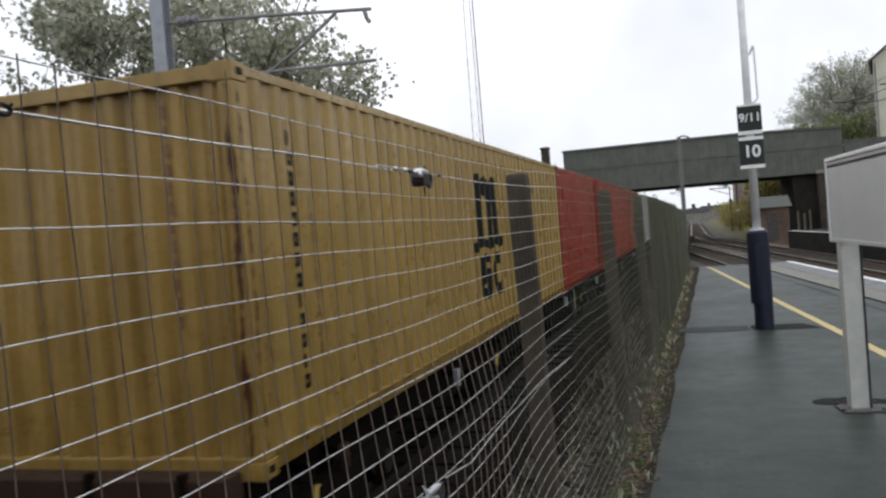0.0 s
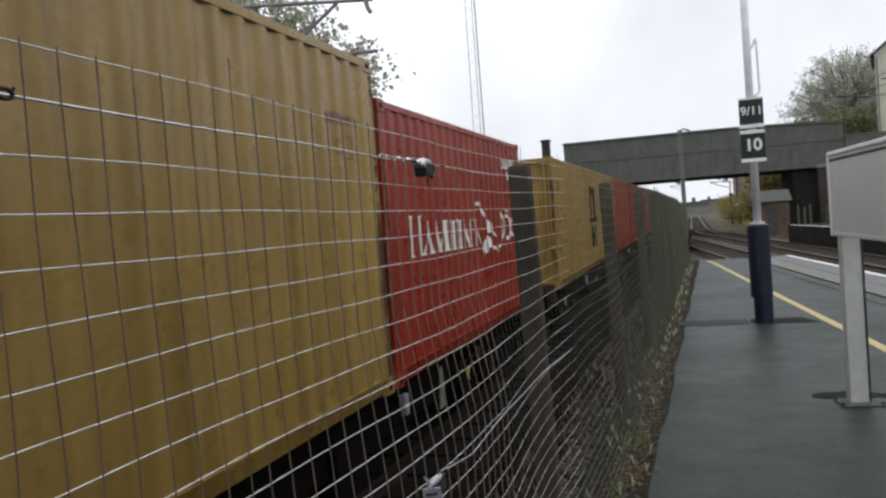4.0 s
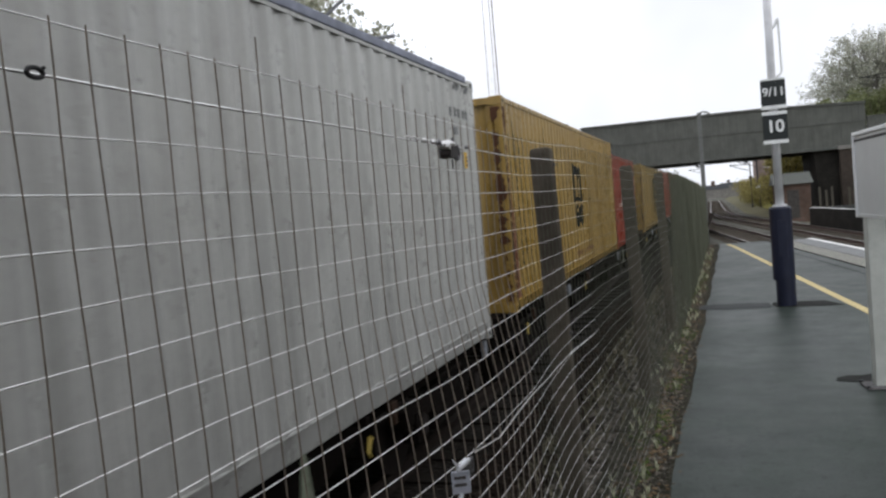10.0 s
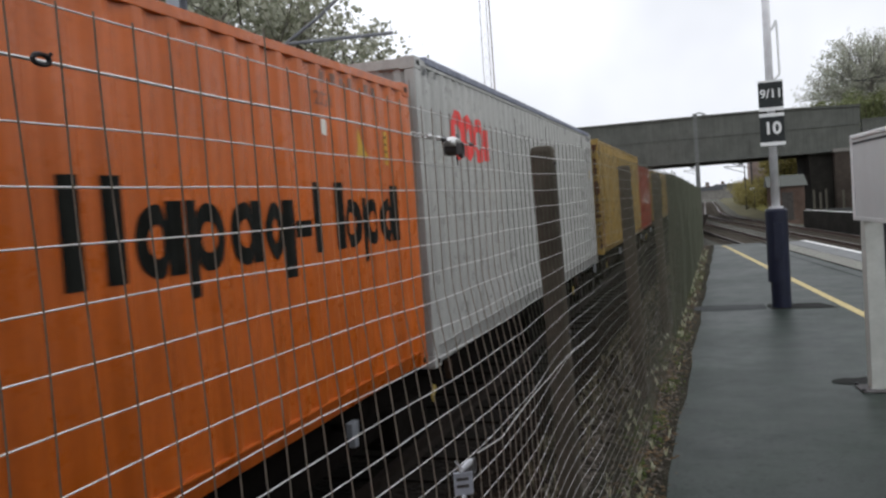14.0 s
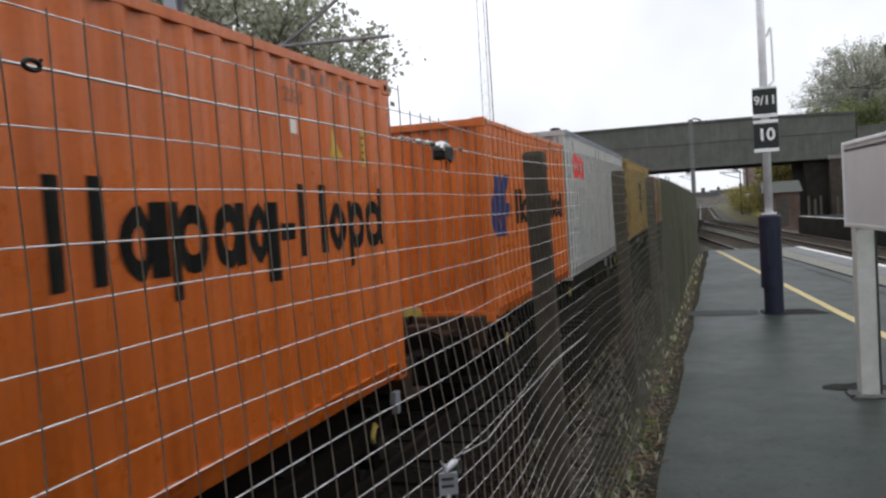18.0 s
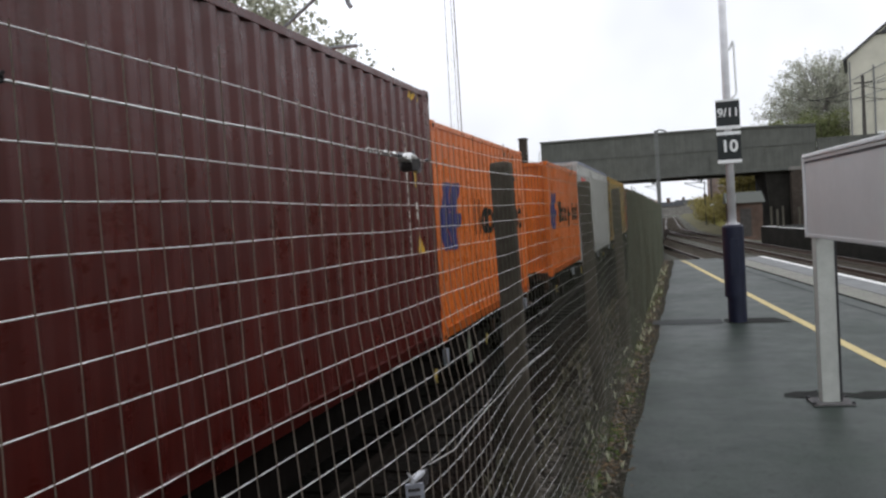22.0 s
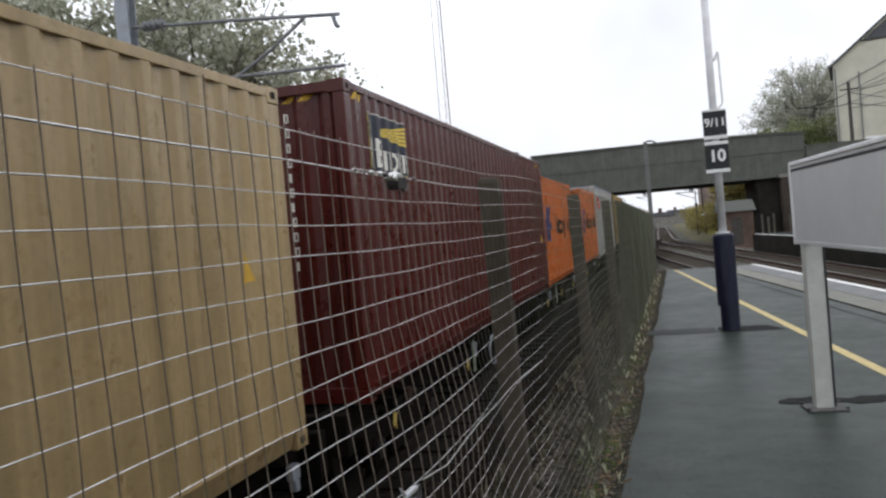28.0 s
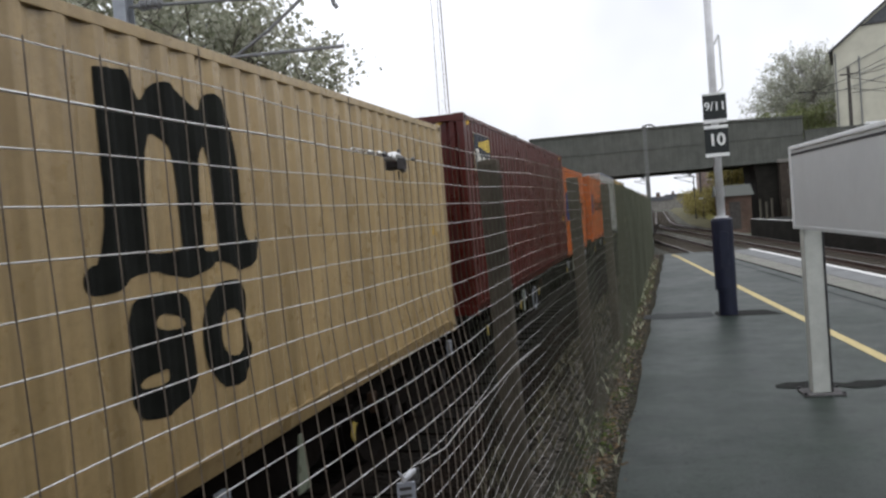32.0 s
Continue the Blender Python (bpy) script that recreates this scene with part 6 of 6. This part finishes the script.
for z in (4.785, 3.92):
    bm = bmesh.new()
    for k in range(4):
        disc(bm, (0.3 + 0.09 * k, 0, z), (1, 0, 0), 0.075, 0.03, 12)
    tube(bm, [(0.25, 0, z), (0.62, 0, z)], 0.045, 8)
    part("insulator", bm, TUBE_GREY, t)

t = mast(-0.30, 42.0, 5.17, "grey steel catenary mast before the bridge", MAST_GREY)
bm = bmesh.new()
tube(bm, [(0.0, 0, 5.1), (0.15, 0, 5.2), (0.35, 0, 5.16), (0.62, 0, 4.98)], 0.04, 8)
part("arm", bm, MAST_GREY, t)

for x, y, z, w in ((4.8, 110, 4.3, 0.14), (6.0, 118, 4.9, 0.2), (-1.2, 160, 5.4, 0.2)):
    t = thing("catenary_mast", pose(x, y, 0), "thin dark catenary mast beyond the bridge", "mast", "masts beyond the bridge")
    bm = bmesh.new()
    tube(bm, [(0, 0, -1.3), (0, 0, z)], w / 2, 8)
    part("column", bm, DARK_STEEL, t)
    bm = bmesh.new()
    tube(bm, [(0, 0, z - 0.2), (-2.4, 0, z - 0.1)], 0.05, 6)
    tube(bm, [(0, 0, z - 1.0), (-2.4, 0, z - 0.15)], 0.04, 6)
    part("cantilever", bm, DARK_STEEL, t)
t = thing("lineside_sign", pose(5.68, 108, 0), "small pale square sign on a post", "sign")
part("post", boxed((-0.05, 0.05, 0, 0.1, -1.3, 1.1)), DARK_STEEL, t)
part("plate", boxed((-0.42, 0.42, -0.06, 0, 1.0, 1.5), bevel=0.02), SIGN_TRIM, t)

# hanging lamps or insulators under the bridge
for x in (-1.0, 2.6):
    t = thing("insulator_bracket", pose(x, 69.1, 3.68), "small dark insulator bracket under the bridge girder", "bracket", "brackets under the bridge")
    bm = bmesh.new()
    tube(bm, [(0, 0, 0), (0, 0, -0.25), (0.3, 0, -0.4)], 0.06, 8)
    for k in range(3):
        disc(bm, (0.12 * k, 0, -0.33 - 0.03 * k), (1, 0, 0), 0.14, 0.05, 10)
    part("bracket", bm, DARK_STEEL, t)


def lattice_mast():
    t = thing("radio_mast", pose(-36.6, 150, 0), "tall thin lattice radio mast far beyond the line", "mast")
    legs = ((-1.05, -0.5), (1.05, -0.5), (0, 1.1))
    for x, y in legs:
        bm = bmesh.new()
        tube(bm, [(x, y, 0), (x * 0.75, y * 0.75, 62)], 0.11 if x > 0 else 0.06, 6)
        part("leg", bm, MAST_FAR, t)
    bm = bmesh.new()
    for k in range(31):
        z = 2 * k
        for (x0, y0), (x1, y1) in zip(legs, legs[1:] + legs[:1]):
            q0, q1 = 1 - 0.25 * z / 62, 1 - 0.25 * (z + 2) / 62
            tube(bm, [(x0 * q0, y0 * q0, z), (x1 * q1, y1 * q1, z + 2)], 0.012, 4)
    part("bracing", bm, MAST_FAR, t)


lattice_mast()


def gable_house():
    t = thing("gable_house", pose(15.9, 80.0, 0, 0, 0, -12.0), "cream rendered house with a slate-hung gable and slate roof", "house")
    w, eave, ridge = 11.0, 13.35, 17.75
    bm = bmesh.new()
    prof = [(0, 5.5), (w, 5.5), (w, eave), (w / 2, ridge), (0, eave)]
    a = [bm.verts.new((x, 0, z)) for x, z in prof]
    b = [bm.verts.new((x, 8, z)) for x, z in prof]
    bm.faces.new(a)
    bm.faces.new(b[::-1])
    for i in range(5):
        if i in (2, 3):
            continue
        bm.faces.new((a[i], b[i], b[(i + 1) % 5], a[(i + 1) % 5]))
    bmesh.ops.recalc_face_normals(bm, faces=bm.faces[:])
    part("wall", bm, RENDER_CREAM, t)
    for s in (0, 1):
        bm = bmesh.new()
        x0, x1 = ((-0.35, w / 2) if s == 0 else (w + 0.35, w / 2))
        z0 = eave - 0.25
        v = [bm.verts.new(p) for p in ((x0, -0.3, z0), (x1, -0.3, ridge), (x1, 8.3, ridge), (x0, 8.3, z0), (x0, -0.3, z0 + 0.18), (x1, -0.3, ridge + 0.2), (x1, 8.3, ridge + 0.2), (x0, 8.3, z0 + 0.18))]
        for f in ((0, 1, 2, 3), (4, 5, 6, 7), (0, 1, 5, 4), (1, 2, 6, 5), (2, 3, 7, 6), (3, 0, 4, 7)):
            bm.faces.new([v[i] for i in f])
        bmesh.ops.recalc_face_normals(bm, faces=bm.faces[:])
        part("roof", bm, SLATE, t, "dark slate roof")
    part("gable_cladding", extruded([(2.55, 15.22), (8.45, 15.22), (5.5, 17.5)], -0.05, -0.004), SLATE, t, "grey slate-hung gable")
    part("string_course", boxed((2.3, 8.7, -0.09, -0.004, 15.08, 15.22)), WOOD_DARK, t, "dark timber band")
    for x, z in ((4.5, 12.85), (4.6, 9.2), (7.4, 12.85), (7.5, 9.2)):
        wn_ = part("window", boxed((x - 0.1, x + 1.2, -0.05, -0.004, z - 0.1, z + 1.6), bevel=0.01), SIGN_TRIM, t, "white window frame")
        part("pane", boxed((x, x + 1.1, -0.062, -0.051, z, z + 1.5)), GLASS, wn_)
    for a, b, w_ in (((2.0, -0.1, 5.5), (2.0, -0.1, eave - 0.8), 0.06), ((0.15, -0.1, 5.5), (0.15, -0.1, eave - 0.3), 0.055), ((0.3, -0.1, eave - 1.9), (5.4, -0.1, eave + 0.4), 0.03), ((0.3, -0.1, eave - 3.6), (6.0, -0.1, eave - 2.2), 0.03), ((2.0, -0.1, eave - 2.3), (7.0, -0.1, eave - 0.9), 0.03)):
        bm = bmesh.new()
        tube(bm, [a, b], w_, 8)
        part("pipe", bm, TUBE_GREY, t, "grey pipe or cable on the wall")


gable_house()
# low clutter by the parapet
for x, c in ((16.6, SIGN_TRIM),):
    t = thing("roadside_bin", pose(x, 71.0, 5.3), "small roadside cabinet by the parapet", "cabinet", "cabinets by the parapet")
    part("box", boxed((-0.5, 0.5, -0.3, 0.3, 0.0, 0.95), bevel=0.08), c, t)

# a utility pole with cables before the house
t = thing("utility_pole", pose(16.2, 76.0, 5.3), "dark timber utility pole with cables before the cream house", "pole")
bm = bmesh.new()
tube(bm, [(0, 0, 0), (0, 0, 6.0)], [0.17, 0.12], 10)
part("shaft", bm, WOOD_DARK, t)
part("crossarm", boxed((-0.7, 0.7, -0.18, -0.08, 5.3, 5.42), bevel=0.01), WOOD_DARK, t)
for z0, dx, dz in ((4.6, 12, 5.6), (4.5, 12, 2.6), (4.5, 12, -2.4), (3.6, 12, -1.6), (3.2, 12, 1.4), (4.5, -4, -0.8), (3.6, -4, 0.2)):
    bm = bmesh.new()
    tube(bm, [(dx * q, 0.5 * q, z0 + 0.6 + dz * q - 0.9 * q * (1 - q)) for q in [i / 10 for i in range(11)]], 0.028, 5)
    part("cable", bm, DARK_STEEL, t, "thin black overhead cable")

# ---- trees ----


def tree(name, place, trunk, height, spread, levels, leaf, count, leaf_mat, seed, label, base=0.3):
    r = random.Random(seed)
    t = thing(name, pose(*place), label, "tree")
    bm = bmesh.new()
    tips = []

    def limb(p, way, length, rad, level):
        pts, radii = [p], [rad]
        q, d = p.copy(), way.copy()
        for i in range(4):
            d = (d + Vector((r.uniform(-1, 1), r.uniform(-1, 1), r.uniform(-0.5, 0.7))) * 0.20).normalized()
            q = q + d * length / 4
            pts.append(q.copy())
            radii.append(rad * (1 - 0.16 * (i + 1)))
            if level >= levels - 2:
                tips.append((q.copy(), length))
        tube(bm, pts, radii, 7 if level < 2 else 4, caps=False)
        if level < levels:
            for k in range(r.randint(3, 4) if level else 6):
                a, up = r.uniform(0, 6.28), r.uniform(0.1, 0.9)
                side = Vector((math.cos(a), math.sin(a), up)).normalized()
                start = pts[r.randint(2, 4)] if level else pts[r.randint(1, 4)]
                limb(start, (d * 0.55 + side).normalized(), length * r.uniform(0.58, 0.82), rad * 0.52, level + 1)

    limb(Vector((0, 0, -0.3)), Vector((0, 0, 1)), height * base, trunk, 0)
    part("trunk", bm, BARK, t)
    verts, faces = [], []
    for i in range(count):
        c, ln = r.choice(tips)
        c = c + Vector((r.gauss(0, 1), r.gauss(0, 1), r.gauss(0, 0.8))) * spread
        u = Vector((r.gauss(0, 1), r.gauss(0, 1), r.gauss(0, 1))).normalized()
        v = u.orthogonal().normalized()
        v.rotate(Matrix.Rotation(r.uniform(0, 6.28), 3, u))
        s, b = leaf * r.uniform(0.6, 1.3), len(verts)
        w = u.cross(v)
        verts += [c - v * s, c + w * s * 0.7 + u * s * 0.2, c + v * s, c - w * s * 0.7 + u * s * 0.2]
        faces += [(b, b + 1, b + 2), (b, b + 2, b + 3)]
    tagged(mesh_part("crown", verts, faces, leaf_mat, t), kind="stuff")
    return t


tree("broadleaf_tree", (-15.2, 21.5, 1.1), 0.24, 15.0, 0.24, 4, 0.10, 9800, LEAF, 3, "leafy green tree beyond the goods line", 0.30)
tree("broadleaf_tree", (-12.75, 22.9, 1.1), 0.22, 15.5, 0.24, 4, 0.095, 9000, LEAF, 8, "second leafy tree beyond the goods line", 0.28)
def spreading_tree(place, wide, tall, forks, twigs, leaves, leaf, seed, label):
    """A tree in early leaf: a few upright forks, branches fanning into a domed crown, fine twigs and sparse leaves."""
    r = random.Random(seed)
    t = thing("roadside_tree", pose(*place), label, "tree")
    bm, stems = bmesh.new(), []
    for k in range(forks):
        a = 6.283 * (k + r.random() * 0.5) / forks
        foot = Vector((math.cos(a) * 0.12, math.sin(a) * 0.12, -0.2))
        top = Vector((math.cos(a) * wide * r.uniform(0.12, 0.40), math.sin(a) * wide * r.uniform(0.12, 0.40), tall * r.uniform(0.80, 0.92)))
        line = [foot.lerp(top, q) + Vector((0.10 * r.uniform(-1, 1), 0.10 * r.uniform(-1, 1), 0.10 * tall * math.sin(q * 3.1416))) for q in [i / 7 for i in range(8)]]
        tube(bm, line, [0.21 * (1 - 0.115 * i) for i in range(8)], 7, caps=False)
        stems.append(line)
    part("trunk", bm, BARK_PALE, t)
    bm, ends = bmesh.new(), []
    for k in range(twigs):
        a, up = r.uniform(0, 6.283), r.random()
        out = math.sqrt(1 - up * up) if up > 0.25 else 0.97 - 0.5 * (0.25 - up)
        deep = r.uniform(0.25, 1.0) ** 0.45
        end = Vector((math.cos(a) * wide * out * deep, math.sin(a) * wide * out * deep, tall * (0.16 + 0.84 * up * deep)))
        line = min(stems, key=lambda ln: (ln[4].xy - end.xy).length + r.uniform(0, 0.6))
        root = line[max(1, min(6, int(end.z / tall * 5.2)))]
        bend = root.lerp(end, 0.5) + Vector((0, 0, 0.10 * (end - root).length))
        tube(bm, [root, root.lerp(bend, 0.55), bend, end], [0.055, 0.045, 0.03, 0.012], 4, caps=False)
        for j in range(6):
            q = bend.lerp(end, r.uniform(0.1, 1.0))
            tip = q + (Vector((r.gauss(0, 1), r.gauss(0, 1), r.gauss(0.5, 0.8))).normalized() + (end - bend).normalized() * 0.8) * r.uniform(0.25, 0.75)
            tube(bm, [q, tip], [0.014, 0.006], 3, caps=False)
            ends += [q.lerp(tip, 0.5), tip]
    tagged(part("branchwork", bm, BARK_PALE, t), kind="stuff")
    verts, faces = [], []
    for i in range(leaves):
        c = r.choice(ends) + Vector((r.gauss(0, 1), r.gauss(0, 1), r.gauss(0, 1))) * 0.16
        u = Vector((r.gauss(0, 1), r.gauss(0, 1), r.gauss(0, 1))).normalized()
        v = u.orthogonal().normalized()
        v.rotate(Matrix.Rotation(r.uniform(0, 6.28), 3, u))
        size, b = leaf * r.uniform(0.6, 1.3), len(verts)
        w = u.cross(v)
        verts += [c - v * size, c + w * size * 0.6 + u * size * 0.2, c + v * size, c - w * size * 0.6 + u * size * 0.2]
        faces += [(b, b + 1, b + 2), (b, b + 2, b + 3)]
    tagged(mesh_part("crown", verts, faces, LEAF_OLIVE, t), kind="stuff")
    return t


spreading_tree((16.5, 95, 5.5), 7.6, 11.2, 9, 640, 24000, 0.105, 5, "broad grey tree in thin early leaf above the bridge")
spreading_tree((20.6, 102, 5.5), 3.8, 10.6, 5, 220, 7500, 0.10, 6, "grey tree in thin early leaf beside a cream house")


def bush(x, y, z, w, h, seed, mat, label):
    r = random.Random(seed)
    t = thing("bush", pose(x, y, z), label, "bush", "bushes by the line")
    bm = bmesh.new()
    for k in range(9):
        a = r.uniform(0, 6.28)
        tube(bm, [(0, 0, 0), (math.cos(a) * w * 0.25, math.sin(a) * w * 0.25, h * 0.45), (math.cos(a) * w * 0.42, math.sin(a) * w * 0.42, h * 0.8)], [0.05, 0.035, 0.015], 5, caps=False)
    part("stems", bm, BARK, t)
    verts, faces = [], []
    lumps = [(Vector((r.uniform(-0.4, 0.4) * w, r.uniform(-0.4, 0.4) * w, r.uniform(0.2, 0.75) * h)), r.uniform(0.18, 0.32) * min(w, h)) for _ in range(14)]
    for i in range(1700):
        c, rad = r.choice(lumps)
        c = c + Vector((r.gauss(0, 1), r.gauss(0, 1), r.gauss(0, 1))).normalized() * rad * r.uniform(0.6, 1.15)
        u = Vector((r.gauss(0, 1), r.gauss(0, 1), r.gauss(0, 1))).normalized()
        v = u.orthogonal().normalized()
        q, s, b = u.cross(v), 0.17 * r.uniform(0.6, 1.3), len(verts)
        verts += [c - v * s, c + q * s * 0.5, c + v * s, c - q * s * 0.5]
        faces += [(b, b + 1, b + 2), (b, b + 2, b + 3)]
    tagged(mesh_part("leaves", verts, faces, mat, t), kind="stuff")


r = random.Random(77)
for i in range(16):
    y = 84 + i * 6.5
    bush(7.2 + r.uniform(-1, 1.6) + 0.012 * (y - 84), y, -1.3, 5.2, 3.6 + r.uniform(-0.6, 0.8), 100 + i, LEAF_BUSH, "yellow-green bush beside the railway")
for i in range(5):
    bush(7.0 + i * 1.2, 86 + i * 1.3, 0.6, 3.8, 5.4, 130 + i, LEAF_BUSH, "yellow-green bush beyond the bridge")
for i in range(9):
    bush(line_x(0) - 5.5 - r.uniform(0, 2.5), 12 + i * 6.5, -0.6, 4.0, 3.4, 150 + i, LEAF_DARK, "dark green bush beyond the goods line")
for i in range(4):
    bush(15.5 + i * 3.2, 66.0 + r.uniform(-1, 1), 3.3, 4.0, 2.0, 170 + i, LEAF_BUSH, "green bush on the embankment")

for i in range(3):
    bush(11.2 + i * 1.7, 85.5 + r.uniform(-1, 1), 5.4, 4.2, 3.6 + 0.5 * (i % 3), 190 + i, LEAF_GREEN, "green bush behind the bridge parapet")

# the olive slope of the cutting, and a house above it
cut = [[(5.6 + 0.012 * (y - 80) + 0.3 * math.sin(y), y, -1.25), (7.4 + 0.012 * (y - 80), y, 0.4 + 0.3 * math.sin(0.6 * y)), (9.0, y, 2.4 + 0.4 * math.sin(0.9 * y)), (11.5, y, 5.0), (16.0, y, 6.25)] for y in [79.2 + 3 * i for i in range(19)]]
tagged(sheet("grass_bank", cut, GRASS_BANK), "yellow-green grassy cutting slope beyond the bridge", "embankment")
t = thing("house", pose(0, 127, 0), "dull pinkish brick house above the line beyond the bridge", "house")
wall = part("wall", boxed((6.3, 17.0, 0, 8, -1.3, 6.4)), BRICK_PINK, t)
for x in (7.6, 10.0, 12.4):
    for z in (1.2, 4.0):
        w = part("window", boxed((x, x + 1.0, -0.03, 0.0, z, z + 1.3)), GLASS, wall, "dark sash window")
        part("frame", boxed((x - 0.08, x, -0.06, 0, z, z + 1.3), (x + 1.0, x + 1.08, -0.06, 0, z, z + 1.3), (x - 0.08, x + 1.08, -0.06, 0, z + 1.3, z + 1.38), (x - 0.12, x + 1.12, -0.1, 0, z - 0.1, z)), SIGN_TRIM, w, "white frame")
bm = bmesh.new()
a = [bm.verts.new(p) for p in ((6.0, -0.3, 6.4), (17.3, -0.3, 6.4), (17.3, 4, 9.2), (6.0, 4, 9.2), (6.0, 8.3, 6.4), (17.3, 8.3, 6.4))]
for f in ((0, 1, 2, 3), (3, 2, 5, 4), (0, 3, 4), (1, 5, 2), (0, 4, 5, 1)):
    bm.faces.new([a[i] for i in f])
part("roof", bm, SLATE, t, "grey slate roof")

# far land
hill = [[(x, y, -1.3 + h * (0.6 + 0.4 * math.sin(x * 0.004 + y * 0.01))) for x in range(-900, 901, 60)] for y, h in ((500, 0), (740, 6), (900, 8), (1200, 9))]
tagged(sheet("distant_hills", hill, HILL), "low hazy hills far beyond the railway", "hills", kind="structure")
for x, y, z in ((-1.8, 230, 2.6), (3.5, 300, 3.2), (9, 260, 3.4)):
    t = thing("distant_house", pose(x, y, -1.3), "small distant pale building", "building", "distant buildings")
    part("wall", boxed((-6, 6, 0, 8, 0, z)), CONCRETE, t)
    part("roof", boxed((-6.3, 6.3, -0.3, 8.3, z, z + 0.8)), SLATE, t)
    part("chimney", boxed((2, 3, 3, 4, z + 0.8, z + 2.2)), BRICK, t)

# ---- out of view: a plain wall added to block sky light from the near train ----
t = tagged(part("shade_wall", boxed((1.20, 2.12, -20.0, 2.4, 0.0, 4.4)), BRICK), "plain unseen brick wall added to shade the near train and platform", "wall", kind="structure")
part("coping", boxed((1.15, 2.25, -20.2, 2.45, 4.4, 4.6), bevel=0.02), SLATE, t, "flat slate-grey coping")


# ---- movement ----


def motions():
    """The train draws slowly ahead and its wheels roll."""
    for ob, u in moving:
        walk(ob, [(t, train_pose(u, t)) for t in range(33)])
    def when(s):
        """The time at which the train has gone s metres."""
        for t in range(32):
            a, b = TRAIN[t] - TRAIN[0], TRAIN[t + 1] - TRAIN[0]
            if s <= b + 1e-9:
                return t + (s - a) / (b - a)
        return 32.0
    total = TRAIN[-1] - TRAIN[0]
    turns = 112
    times = [when(total * i / turns) for i in range(turns + 1)]
    times[0], times[-1] = 0.0, 32.0
    for ws, y, u0 in wheelsets:
        if -70 < u0 < 15:
            walk(ws, [(t, pose(0, y, -0.455, -math.degrees(total * i / turns / WHEEL_R), 0, 0)) for i, t in enumerate(times)])


motions()
